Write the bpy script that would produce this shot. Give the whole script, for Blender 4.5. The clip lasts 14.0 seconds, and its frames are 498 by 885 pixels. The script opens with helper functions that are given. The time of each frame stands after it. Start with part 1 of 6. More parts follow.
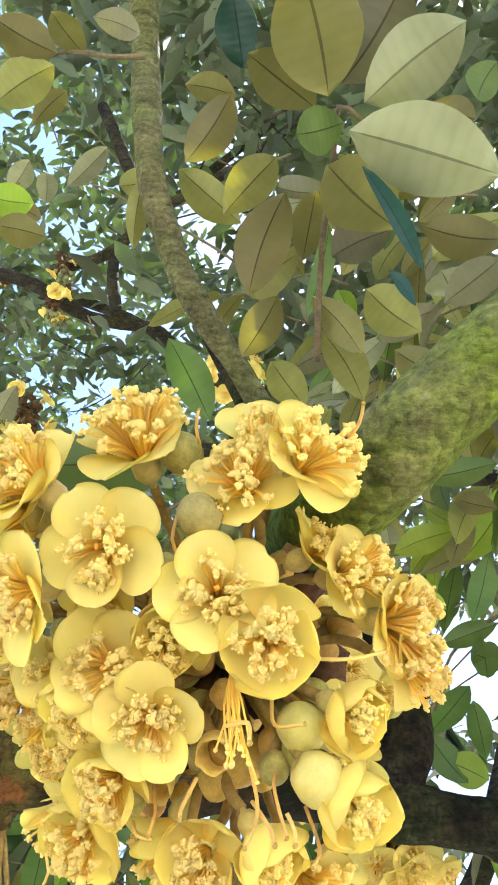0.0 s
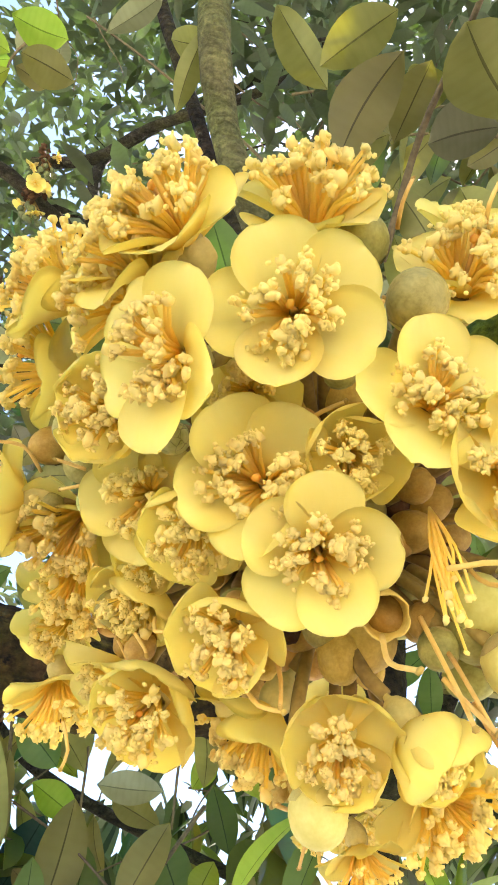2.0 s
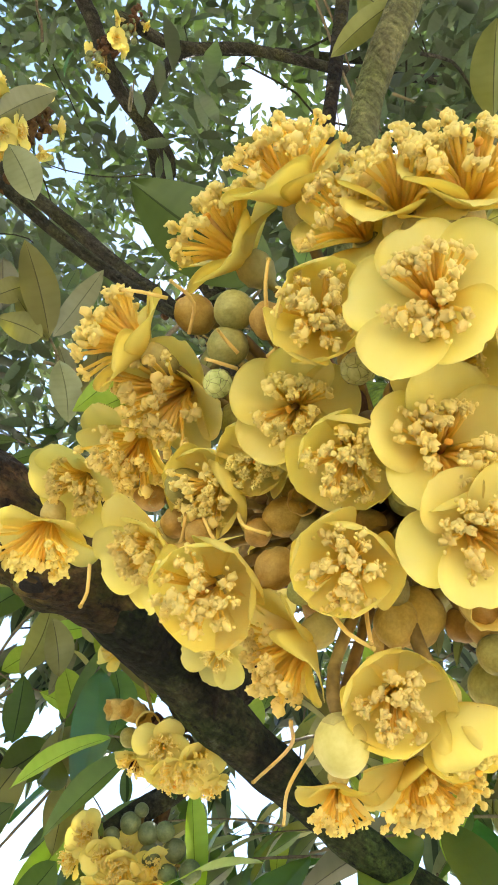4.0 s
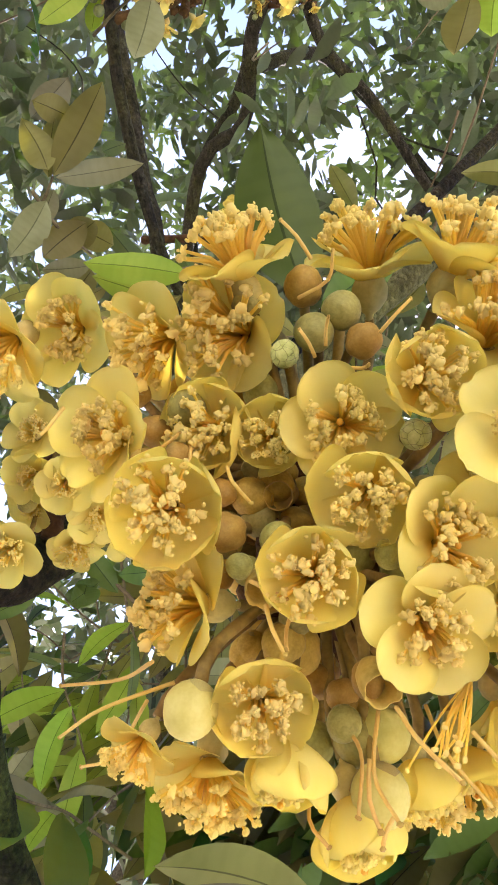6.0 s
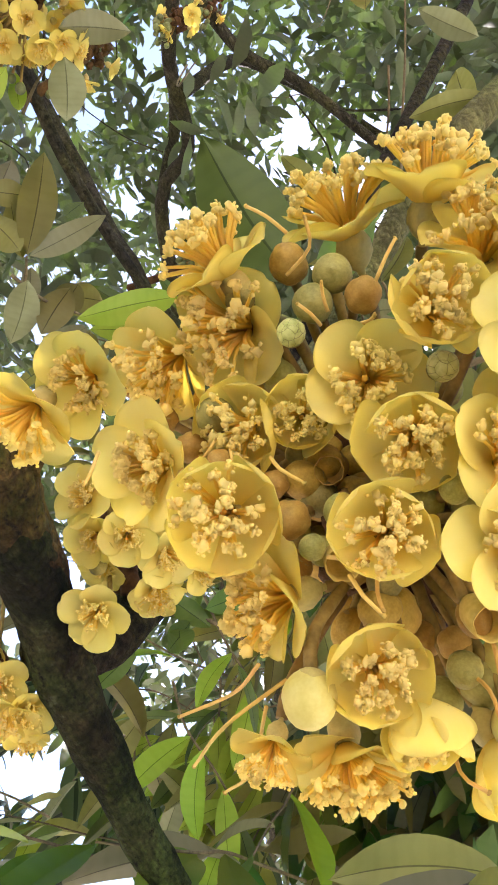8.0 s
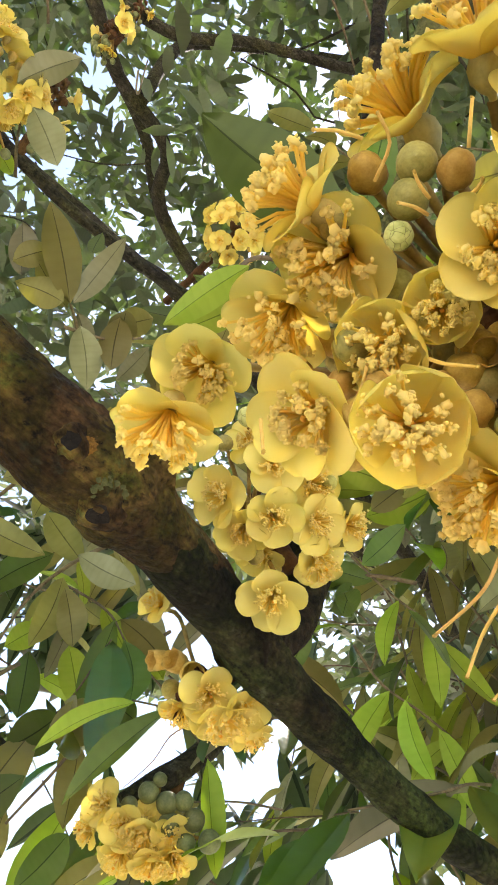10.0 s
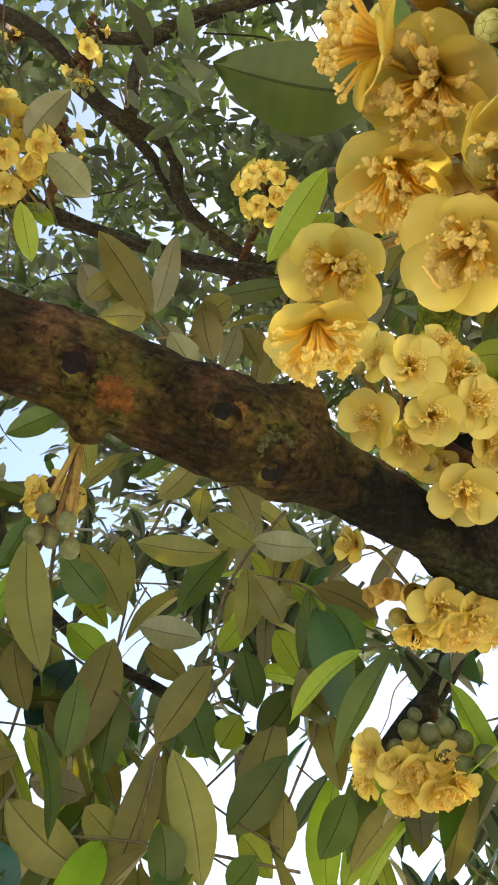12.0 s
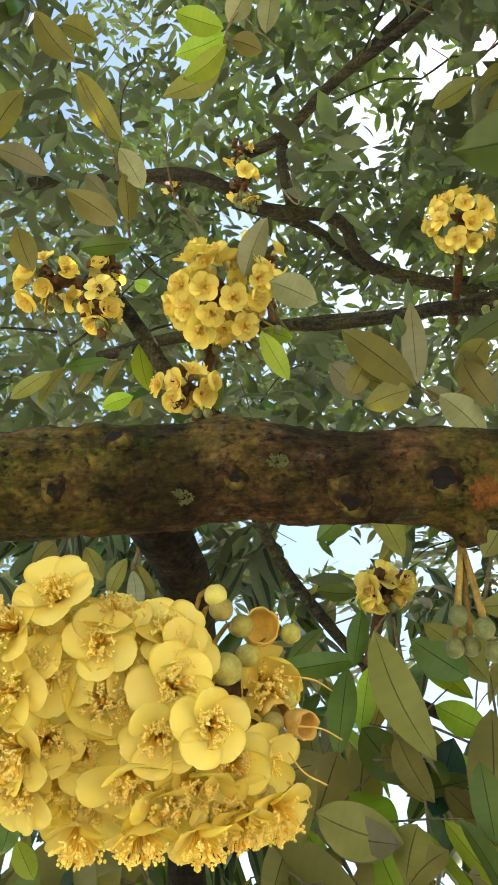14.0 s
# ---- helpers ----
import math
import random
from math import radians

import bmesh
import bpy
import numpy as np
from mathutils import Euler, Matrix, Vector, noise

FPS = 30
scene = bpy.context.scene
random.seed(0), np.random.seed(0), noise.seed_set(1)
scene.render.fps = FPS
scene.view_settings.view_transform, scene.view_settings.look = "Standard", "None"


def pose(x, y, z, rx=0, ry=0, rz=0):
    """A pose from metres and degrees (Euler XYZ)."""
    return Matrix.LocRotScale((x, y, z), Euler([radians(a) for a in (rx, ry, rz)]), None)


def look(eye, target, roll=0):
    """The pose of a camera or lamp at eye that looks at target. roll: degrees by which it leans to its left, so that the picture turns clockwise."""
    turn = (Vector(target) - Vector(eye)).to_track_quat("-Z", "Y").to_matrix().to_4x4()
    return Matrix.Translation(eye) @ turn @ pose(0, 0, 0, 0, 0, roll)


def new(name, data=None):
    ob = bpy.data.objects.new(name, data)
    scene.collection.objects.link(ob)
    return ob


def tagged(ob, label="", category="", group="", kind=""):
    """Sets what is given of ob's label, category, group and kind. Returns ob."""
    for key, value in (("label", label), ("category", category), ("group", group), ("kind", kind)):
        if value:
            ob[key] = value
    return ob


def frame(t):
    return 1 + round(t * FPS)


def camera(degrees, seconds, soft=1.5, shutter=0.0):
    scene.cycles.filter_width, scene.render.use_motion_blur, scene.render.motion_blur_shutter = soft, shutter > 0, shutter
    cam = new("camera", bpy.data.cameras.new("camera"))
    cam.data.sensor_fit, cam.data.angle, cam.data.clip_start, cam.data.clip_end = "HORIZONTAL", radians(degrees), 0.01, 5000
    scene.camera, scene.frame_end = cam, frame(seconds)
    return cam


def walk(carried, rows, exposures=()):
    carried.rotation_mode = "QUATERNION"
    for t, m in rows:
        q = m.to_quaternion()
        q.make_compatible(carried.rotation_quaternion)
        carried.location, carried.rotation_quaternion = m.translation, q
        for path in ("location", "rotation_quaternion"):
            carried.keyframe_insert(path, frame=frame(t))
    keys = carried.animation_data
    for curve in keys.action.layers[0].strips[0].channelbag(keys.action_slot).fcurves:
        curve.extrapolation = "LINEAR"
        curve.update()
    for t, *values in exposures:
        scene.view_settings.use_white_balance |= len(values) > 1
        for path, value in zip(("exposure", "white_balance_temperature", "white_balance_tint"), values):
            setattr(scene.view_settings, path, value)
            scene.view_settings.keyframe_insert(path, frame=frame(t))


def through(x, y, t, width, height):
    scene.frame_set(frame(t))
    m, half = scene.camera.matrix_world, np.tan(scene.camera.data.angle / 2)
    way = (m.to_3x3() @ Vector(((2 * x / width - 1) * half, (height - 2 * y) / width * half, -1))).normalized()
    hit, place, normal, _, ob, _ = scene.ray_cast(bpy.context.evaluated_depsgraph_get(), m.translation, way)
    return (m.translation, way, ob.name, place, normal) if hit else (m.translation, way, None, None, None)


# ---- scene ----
cam = camera(37.9, 14.0, soft=1.8)
PATH = [
    (0, (0.005, 0.047, 1.641), (-0.001, 1.411, 3.103), 0.6),
    (0.5, (-0.008, 0.075, 1.658), (0.034, 1.441, 3.118), 1.7),
    (1, (-0.023, 0.104, 1.652), (0.056, 1.52, 3.063), 4.0),
    (1.5, (-0.044, 0.128, 1.652), (0.111, 1.568, 3.032), 4.3),
    (2, (-0.067, 0.14, 1.649), (0.131, 1.555, 3.048), 5.4),
    (2.5, (-0.087, 0.147, 1.649), (0.132, 1.55, 3.057), 9.0),
    (3, (-0.102, 0.162, 1.641), (0.242, 1.575, 3.014), 11.3),
    (3.5, (-0.119, 0.163, 1.632), (0.285, 1.558, 3.008), 19.2),
    (3.7, (-0.125, 0.166, 1.628), (0.305, 1.554, 3.003), 21.2),
    (5.8, (-0.15, 0.213, 1.588), (0.509, 1.324, 3.114), 53.9),
    (6, (-0.152, 0.217, 1.587), (0.521, 1.272, 3.147), 54.9),
    (6.5, (-0.153, 0.22, 1.584), (0.565, 1.206, 3.169), 54.6),
    (7, (-0.147, 0.218, 1.585), (0.546, 1.239, 3.159), 51.6),
    (7.2, (-0.144, 0.218, 1.585), (0.518, 1.307, 3.127), 50.6),
    (9.3, (-0.147, 0.215, 1.584), (0.45, 1.39, 3.088), 26.9),
    (9.5, (-0.15, 0.223, 1.577), (0.416, 1.455, 3.048), 27.1),
    (10, (-0.152, 0.243, 1.567), (0.367, 1.558, 2.982), 24.3),
    (10.5, (-0.148, 0.26, 1.556), (0.352, 1.643, 2.911), 21.8),
    (11, (-0.142, 0.266, 1.553), (0.365, 1.66, 2.895), 15.2),
    (11.5, (-0.144, 0.263, 1.548), (0.297, 1.684, 2.885), 10.5),
    (12, (-0.164, 0.274, 1.539), (0.127, 1.759, 2.847), 9.2),
    (12.5, (-0.198, 0.285, 1.528), (-0.116, 1.821, 2.806), 9.1),
    (13, (-0.23, 0.278, 1.534), (-0.316, 1.798, 2.831), 7.3),
    (13.5, (-0.255, 0.257, 1.543), (-0.541, 1.734, 2.861), 7.6),
    (14, (-0.263, 0.24, 1.551), (-0.603, 1.673, 2.904), 5.8),
]
EXPOSURES = [(0.0, 2.78, 5700, 14), (0.5, 2.88, 6000, 18), (1.0, 2.9, 5900, 20), (1.5, 2.76, 5200, 11), (2.0, 2.8, 6100, 14), (3.0, 2.54, 6300, 14), (3.7, 2.62, 6100, 9), (6.5, 2.56, 6100, 24), (9.5, 2.7, 6300, 17), (11.0, 2.36, 6700, 14), (12.5, 2.22, 6700, 19), (13.4, 2.2, 6500, 14), (14.0, 2.4, 6800, 8)]
walk(cam, [(t, look(eye, target, roll)) for t, eye, target, roll in PATH], EXPOSURES)

# ---- sky and sun ----
SUN_ELEVATION, SUN_TURN = 60.0, 42.0   # degrees above the horizon; east of the +y axis
sky_world = bpy.data.worlds.new("sky")
scene.world = sky_world
sky_world.use_nodes = True
wn = sky_world.node_tree
sky_tex = wn.nodes.new("ShaderNodeTexSky")
sky_tex.sky_type, sky_tex.sun_disc = "NISHITA", False
sky_tex.sun_elevation, sky_tex.sun_rotation = radians(SUN_ELEVATION), radians(SUN_TURN)
sky_tex.air_density, sky_tex.dust_density, sky_tex.ozone_density = 1.0, 0.7, 1.0
wn.links.new(sky_tex.outputs[0], wn.nodes["Background"].inputs[0])
wn.nodes["Background"].inputs[1].default_value = 0.07
sun = new("sun", bpy.data.lights.new("sun", "SUN"))
sun.data.energy, sun.data.angle, sun.data.color = 5.0, radians(0.6), (1.0, 0.93, 0.82)
_e, _a = radians(SUN_ELEVATION), radians(SUN_TURN)
sun.matrix_world = look((0, 0, 8), Vector((0, 0, 8)) - Vector((math.sin(_a) * math.cos(_e), math.cos(_a) * math.cos(_e), math.sin(_e))))


# ---- materials ----
class Mat:
    """A node material with a few short helpers."""

    def __init__(self, name):
        self.m = bpy.data.materials.new(name)
        self.m.use_nodes = True
        self.t = self.m.node_tree
        self.p = self.t.nodes["Principled BSDF"]
        self.out = self.t.nodes["Material Output"]
        self.co = self.add("ShaderNodeTexCoord")

    def add(self, kind, **values):
        n = self.t.nodes.new(kind)
        for k, v in values.items():
            n.inputs[k].default_value = v
        return n

    def link(self, a, b):
        self.t.links.new(a, b)

    def noise(self, scale, detail=4.0, rough=0.55, coord="Object", stretch=None):
        n = self.add("ShaderNodeTexNoise", Scale=scale, Detail=detail, Roughness=rough)
        if stretch:
            mp = self.add("ShaderNodeMapping", Scale=stretch)
            self.link(self.co.outputs[coord], mp.inputs[0])
            self.link(mp.outputs[0], n.inputs["Vector"])
        else:
            self.link(self.co.outputs[coord], n.inputs["Vector"])
        return n.outputs[0]

    def ramp(self, fac, *stops):
        r = self.t.nodes.new("ShaderNodeValToRGB")
        els = r.color_ramp.elements
        while len(els) < len(stops):
            els.new(0.5)
        for e, (pos, col) in zip(els, stops):
            e.position = pos
            e.color = (*col, 1) if len(col) == 3 else col
        self.link(fac, r.inputs[0])
        return r.outputs[0]

    def mix(self, fac, a, b, blend="MIX"):
        n = self.t.nodes.new("ShaderNodeMix")
        n.data_type, n.blend_type = "RGBA", blend
        for sock, v in ((n.inputs[0], fac), (n.inputs[6], a), (n.inputs[7], b)):
            if isinstance(v, (int, float)):
                sock.default_value = v
            elif isinstance(v, tuple):
                sock.default_value = (*v, 1)
            else:
                self.link(v, sock)
        return n.outputs[2]

    def vary(self, col, amount, hue=0.0):
        """Vary a colour from object to object."""
        info = self.t.nodes.new("ShaderNodeObjectInfo")
        hsv = self.t.nodes.new("ShaderNodeHueSaturation")
        for key, lo, hi in (("Value", 1 - amount, 1 + amount), ("Hue", 0.5 - hue, 0.5 + hue)):
            mr = self.add("ShaderNodeMapRange")
            mr.inputs[3].default_value, mr.inputs[4].default_value = lo, hi
            self.link(info.outputs["Random"], mr.inputs[0])
            self.link(mr.outputs[0], hsv.inputs[key])
        self.link(col, hsv.inputs["Color"])
        return hsv.outputs[0]

    def along(self, axis, start, end):
        """0 to 1 between two places on an axis of the object."""
        sep = self.add("ShaderNodeSeparateXYZ")
        self.link(self.co.outputs["Object"], sep.inputs[0])
        mr = self.add("ShaderNodeMapRange")
        mr.interpolation_type = "SMOOTHSTEP"
        mr.inputs[1].default_value, mr.inputs[2].default_value = start, end
        self.link(sep.outputs[axis], mr.inputs[0])
        return mr.outputs[0]

    def island(self, col, amount, hue=0.0):
        """Vary a colour from piece to piece of one mesh."""
        info = self.t.nodes.new("ShaderNodeNewGeometry")
        hsv = self.t.nodes.new("ShaderNodeHueSaturation")
        for key, lo, hi in (("Value", 1 - amount, 1 + amount), ("Hue", 0.5 - hue, 0.5 + hue)):
            mr = self.add("ShaderNodeMapRange")
            mr.inputs[3].default_value, mr.inputs[4].default_value = lo, hi
            self.link(info.outputs["Random Per Island"], mr.inputs[0])
            self.link(mr.outputs[0], hsv.inputs[key])
        self.link(col, hsv.inputs["Color"])
        return hsv.outputs[0]

    def bump(self, height, strength, distance):
        b = self.add("ShaderNodeBump", Strength=strength, Distance=distance)
        self.link(height, b.inputs["Height"])
        self.link(b.outputs[0], self.p.inputs["Normal"])
        return b.outputs[0]

    def finish(self, col, rough=0.6, spec=0.4, through=0.0, through_col=None, metal=0.0):
        if isinstance(col, tuple):
            self.p.inputs["Base Color"].default_value = (*col, 1)
        else:
            self.link(col, self.p.inputs["Base Color"])
        self.p.inputs["Roughness"].default_value = rough
        self.p.inputs["Specular IOR Level"].default_value = spec
        if through:
            tr = self.t.nodes.new("ShaderNodeBsdfTranslucent")
            c = through_col if through_col is not None else col
            if isinstance(c, tuple):
                tr.inputs[0].default_value = (*c, 1)
            else:
                self.link(c, tr.inputs[0])
            ms = self.t.nodes.new("ShaderNodeMixShader")
            ms.inputs[0].default_value = through
            self.link(self.p.outputs[0], ms.inputs[1])
            self.link(tr.outputs[0], ms.inputs[2])
            self.link(ms.outputs[0], self.out.inputs[0])
        return self.m


def petal_material():
    k = Mat("petal")
    veins = k.noise(260, 3, 0.5, stretch=(0.25, 1.6, 0.25))
    base = k.ramp(veins, (0.3, (0.93, 0.81, 0.23)), (0.7, (0.96, 0.87, 0.34)))
    blotch = k.ramp(k.noise(70, 3), (0.35, (0.92, 0.80, 0.20)), (0.7, (0.97, 0.90, 0.42)))
    col = k.mix(0.45, base, blotch)
    col = k.mix(k.along("X", 0.001, 0.013), (0.95, 0.66, 0.08), col)   # deeper yellow at the claw: part pigment, part warm light between petals
    spot = k.ramp(k.noise(330, 2), (0.785, (0, 0, 0)), (0.80, (1, 1, 1)))
    col = k.mix(spot, col, (0.32, 0.19, 0.06))
    k.bump(veins, 0.15, 0.0004)
    return k.finish(k.vary(col, 0.05, 0.006), 0.6, 0.2, 0.60, (0.98, 0.89, 0.34))


def soft_material(name, dark, light, scale, rough=0.6, through=0.0, bump=0.3, depth=0.0006, spread=0.08, hue=0.01, spec=0.3):
    k = Mat(name)
    n = k.noise(scale, 4)
    fine = k.noise(scale * 4, 3)
    col = k.ramp(n, (0.3, dark), (0.7, light))
    col = k.mix(0.25, col, k.ramp(fine, (0.35, dark), (0.65, light)))
    if bump:
        k.bump(fine, bump, depth)
    return k.finish(k.vary(col, spread, hue), rough, spec, through, light)


def scaly_material():
    """The skin of a young bud, split into scales with dark seams."""
    k = Mat("scaly_skin")
    cells = k.add("ShaderNodeTexVoronoi", Scale=1.7)
    cells.feature = "DISTANCE_TO_EDGE"
    k.link(k.co.outputs["Object"], cells.inputs["Vector"])
    seam = k.ramp(cells.outputs[0], (0.0, (0, 0, 0)), (0.03, (1, 1, 1)))
    col = k.ramp(k.noise(2.0, 4), (0.3, (0.40, 0.40, 0.09)), (0.7, (0.66, 0.63, 0.24)))
    col = k.mix(seam, (0.13, 0.11, 0.03), col)
    k.bump(seam, 0.5, 0.0008)
    return k.finish(k.vary(col, 0.1, 0.01), 0.6, 0.3)


def filament_material():
    k = Mat("filament")
    tip = k.ramp(k.noise(300, 3), (0.3, (0.98, 0.78, 0.20)), (0.7, (0.99, 0.84, 0.28)))
    # more orange at the base: own colour with bounced warm light mixed in
    col = k.mix(k.along("Z", 0.003, 0.013), (0.99, 0.66, 0.07), tip)
    return k.finish(k.vary(col, 0.05, 0.006), 0.5, 0.3, 0.68, (1.0, 0.80, 0.17))


def bark_material(name, moss, brown_a, brown_b, orange=0.5, moss_lift=1.0, moss_from=0.42, blots=0.85, crack_at=0.35):
    k = Mat(name)
    mid, fine = k.noise(48, 6, 0.7), k.noise(260, 5, 0.75)
    col = k.ramp(mid, (0.30, brown_a), (0.55, brown_b), (0.80, tuple(min(1, c * 1.9) for c in brown_b)))
    col = k.mix(0.35, col, k.ramp(fine, (0.35, tuple(c * 0.4 for c in brown_a)), (0.68, tuple(c * 1.7 for c in brown_b))))
    rust = k.ramp(k.noise(9, 5, 0.65), (0.48, (0, 0, 0)), (0.58, (orange, orange, orange)))
    col = k.mix(rust, col, k.ramp(mid, (0.3, (0.10, 0.040, 0.012)), (0.7, (0.33, 0.15, 0.035))))
    grey = k.ramp(k.noise(30, 6, 0.75), (0.58, (0, 0, 0)), (0.66, (0.75, 0.75, 0.75)))
    col = k.mix(grey, col, k.ramp(fine, (0.3, (0.085, 0.085, 0.05)), (0.7, (0.19, 0.18, 0.115))))
    green = k.ramp(k.noise(9, 6, 0.7), (moss_from, (0, 0, 0)), (moss_from + 0.20, (moss, moss, moss)))
    col = k.mix(green, col, k.ramp(fine, (0.3, (0.026 * moss_lift, 0.040 * moss_lift, 0.008)), (0.7, (0.105 * moss_lift, 0.138 * moss_lift, 0.024))))
    fibre = k.noise(70, 7, 0.75, stretch=(0.22, 1.3, 1.3))
    col = k.mix(0.75, col, k.ramp(fibre, (0.34, (0.25, 0.24, 0.22)), (0.50, (0.85, 0.85, 0.85)), (0.70, (1.6, 1.55, 1.45))), "MULTIPLY")
    shade = k.ramp(k.noise(11, 5, 0.65), (0.42, (0.12, 0.14, 0.10)), (0.57, (1.1, 1.1, 1.1)))
    col = k.mix(blots * moss, col, shade, "MULTIPLY")
    crack = k.ramp(k.noise(120, 7, 0.8, stretch=(0.7, 1, 1)), (crack_at, (0, 0, 0)), (crack_at + 0.11, (1, 1, 1)))
    col = k.mix(crack, (0.010, 0.008, 0.005), col)
    scale = k.add("ShaderNodeTexVoronoi", Scale=150.0)
    k.link(k.co.outputs["Object"], scale.inputs["Vector"])
    flake = k.ramp(scale.outputs[0], (0.10, (1.25, 1.2, 1.1)), (0.75, (0.45, 0.45, 0.45)))
    col = k.mix(0.55 * blots, col, flake, "MULTIPLY")
    k.bump(k.mix(0.35, k.mix(0.5, k.mix(0.5, crack, fine), fibre), flake), 1.0, 0.012)
    return k.finish(col, 0.9, 0.15)


def leaf_materials(name, top_a, top_b, under_a, under_b, glow, through_top=0.30, through_under=0.30, islands=False):
    """Upper side, under side and midrib of one sort of leaf."""
    made = []
    for side, a, b, rough, spec, through in (("upper", top_a, top_b, 0.26, 0.5, through_top), ("under", under_a, under_b, 0.42, 0.3, through_under), ("midrib", tuple(c * 0.40 for c in under_a), tuple(c * 0.62 for c in under_a), 0.6, 0.2, 0.1)):
        k = Mat(name + "_" + side)
        uv = k.co.outputs["UV"]
        wave = k.t.nodes.new("ShaderNodeTexWave")
        wave.wave_type, wave.bands_direction = "BANDS", "X"
        for key, v in (("Scale", 3.0), ("Distortion", 2.5), ("Detail", 2.0), ("Detail Scale", 1.5)):
            wave.inputs[key].default_value = v
        k.link(uv, wave.inputs["Vector"])
        big = k.noise(3, 2)
        col = k.ramp(big, (0.25, a), (0.75, b))
        col = k.mix(0.10, col, k.ramp(wave.outputs[1], (0.1, tuple(c * 0.6 for c in a)), (0.5, b)))
        blot = k.ramp(k.noise(60, 4, 0.7), (0.66, (0, 0, 0)), (0.74, (0.35, 0.35, 0.35)))
        col = k.mix(blot, col, tuple(0.5 * c for c in b))
        col = k.island(col, 0.55, 0.03) if islands else k.vary(col, 0.38, 0.025)
        if side != "midrib":
            k.bump(wave.outputs[1], 0.15, 0.0008)
        made.append(k.finish(col, rough, spec, through, glow))
    return made


PETAL = petal_material()
ANTHER = soft_material("anther", (0.98, 0.815, 0.285), (0.99, 0.875, 0.38), 500, 0.7, 0.62, bump=0)
FILAMENT = filament_material()
STYLE = soft_material("style", (0.74, 0.46, 0.09), (0.88, 0.62, 0.18), 160, 0.5, 0.2)
STIGMA = soft_material("stigma", (0.88, 0.46, 0.04), (0.94, 0.56, 0.07), 300, 0.5, 0.3)
CALYX = soft_material("calyx", (0.42, 0.33, 0.09), (0.62, 0.50, 0.16), 110, 0.6, 0.05, spread=0.15)
BUD = soft_material("bud_skin", (0.25, 0.215, 0.045), (0.44, 0.375, 0.10), 1.6, 0.6, 0.0, spread=0.15, hue=0.015)
GREEN_BUD = soft_material("green_bud_skin", (0.10, 0.115, 0.035), (0.20, 0.215, 0.08), 1.6, 0.5, 0.0, spread=0.2)
SCALY = scaly_material()
YELLOW_BUD = soft_material("yellow_bud_skin", (0.70, 0.60, 0.13), (0.82, 0.74, 0.23), 1.6, 0.5, 0.2)
TAN = soft_material("tan_skin", (0.40, 0.23, 0.035), (0.66, 0.44, 0.09), 1.8, 0.55, 0.22, spread=0.18)
SPENT = soft_material("spent_skin", (0.58, 0.36, 0.06), (0.80, 0.57, 0.15), 100, 0.6, 0.12, spread=0.12)
PEDICEL = soft_material("pedicel_skin", (0.17, 0.10, 0.022), (0.36, 0.24, 0.06), 90, 0.7, spread=0.2)
CORE = soft_material("core_wood", (0.040, 0.018, 0.006), (0.13, 0.062, 0.018), 60, 0.9, bump=0.8, depth=0.003)
BARK = bark_material("bark", 0.9, (0.022, 0.012, 0.005), (0.145, 0.076, 0.028), 0.95, 1.15, 0.44)
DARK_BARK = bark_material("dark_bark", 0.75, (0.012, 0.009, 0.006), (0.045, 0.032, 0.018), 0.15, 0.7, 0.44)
# near-black, so that the shallow knots look deep and shaded
HOLLOW = soft_material("hollow_shade", (0.004, 0.003, 0.002), (0.016, 0.011, 0.007), 200, 0.95, bump=0.8, depth=0.002)
RUST = soft_material("rust_crust", (0.06, 0.024, 0.004), (0.26, 0.115, 0.014), 130, 0.95, bump=0.9, depth=0.002)
LICHEN = soft_material("lichen", (0.055, 0.062, 0.018), (0.125, 0.130, 0.042), 260, 0.95, bump=0.9, depth=0.002)
# mossy green bark; the shade beyond the fork is mixed into its dark tone
SHADED_GREEN_BARK = bark_material("shaded_green_bark", 1.0, (0.012, 0.010, 0.005), (0.058, 0.044, 0.020), 0.2, 0.75, 0.36)
OLIVE = bark_material("olive_bark", 0.4, (0.075, 0.070, 0.028), (0.165, 0.150, 0.065), 0.0, 1.8, 0.40, 0.2, 0.24)
MOSSY = bark_material("mossy_bark", 0.9, (0.10, 0.095, 0.03), (0.27, 0.245, 0.10), 0.0, 2.7, 0.30, 0.2, 0.24)
LIMB = bark_material("limb_bark", 0.4, (0.028, 0.024, 0.018), (0.065, 0.056, 0.04), 0.1)
TWIG = soft_material("twig_bark", (0.09, 0.065, 0.03), (0.22, 0.17, 0.08), 90, 0.8, bump=0.5)
LEAF = leaf_materials("leaf", (0.030, 0.085, 0.018), (0.055, 0.13, 0.03), (0.180, 0.168, 0.045), (0.300, 0.278, 0.085), (0.62, 0.59, 0.11), 0.34, 0.38)
PALE = leaf_materials("pale_leaf", (0.05, 0.12, 0.03), (0.08, 0.16, 0.04), (0.235, 0.235, 0.105), (0.32, 0.315, 0.165), (0.34, 0.35, 0.10))
GREEN = leaf_materials("green_leaf", (0.030, 0.10, 0.018), (0.06, 0.16, 0.03), (0.070, 0.105, 0.018), (0.125, 0.165, 0.035), (0.34, 0.52, 0.03))
# leaf colours brightened to carry the sunshine that falls through the canopy
LIT = leaf_materials("sunlit_leaf", (0.20, 0.36, 0.02), (0.30, 0.46, 0.04), (0.28, 0.40, 0.03), (0.42, 0.50, 0.06), (0.52, 0.64, 0.07), 0.42, 0.42)
CROWN = leaf_materials("crown_leaf", (0.04, 0.10, 0.02), (0.08, 0.15, 0.035), (0.055, 0.078, 0.040), (0.150, 0.172, 0.092), (0.29, 0.39, 0.11), 0.34, 0.34, islands=True)
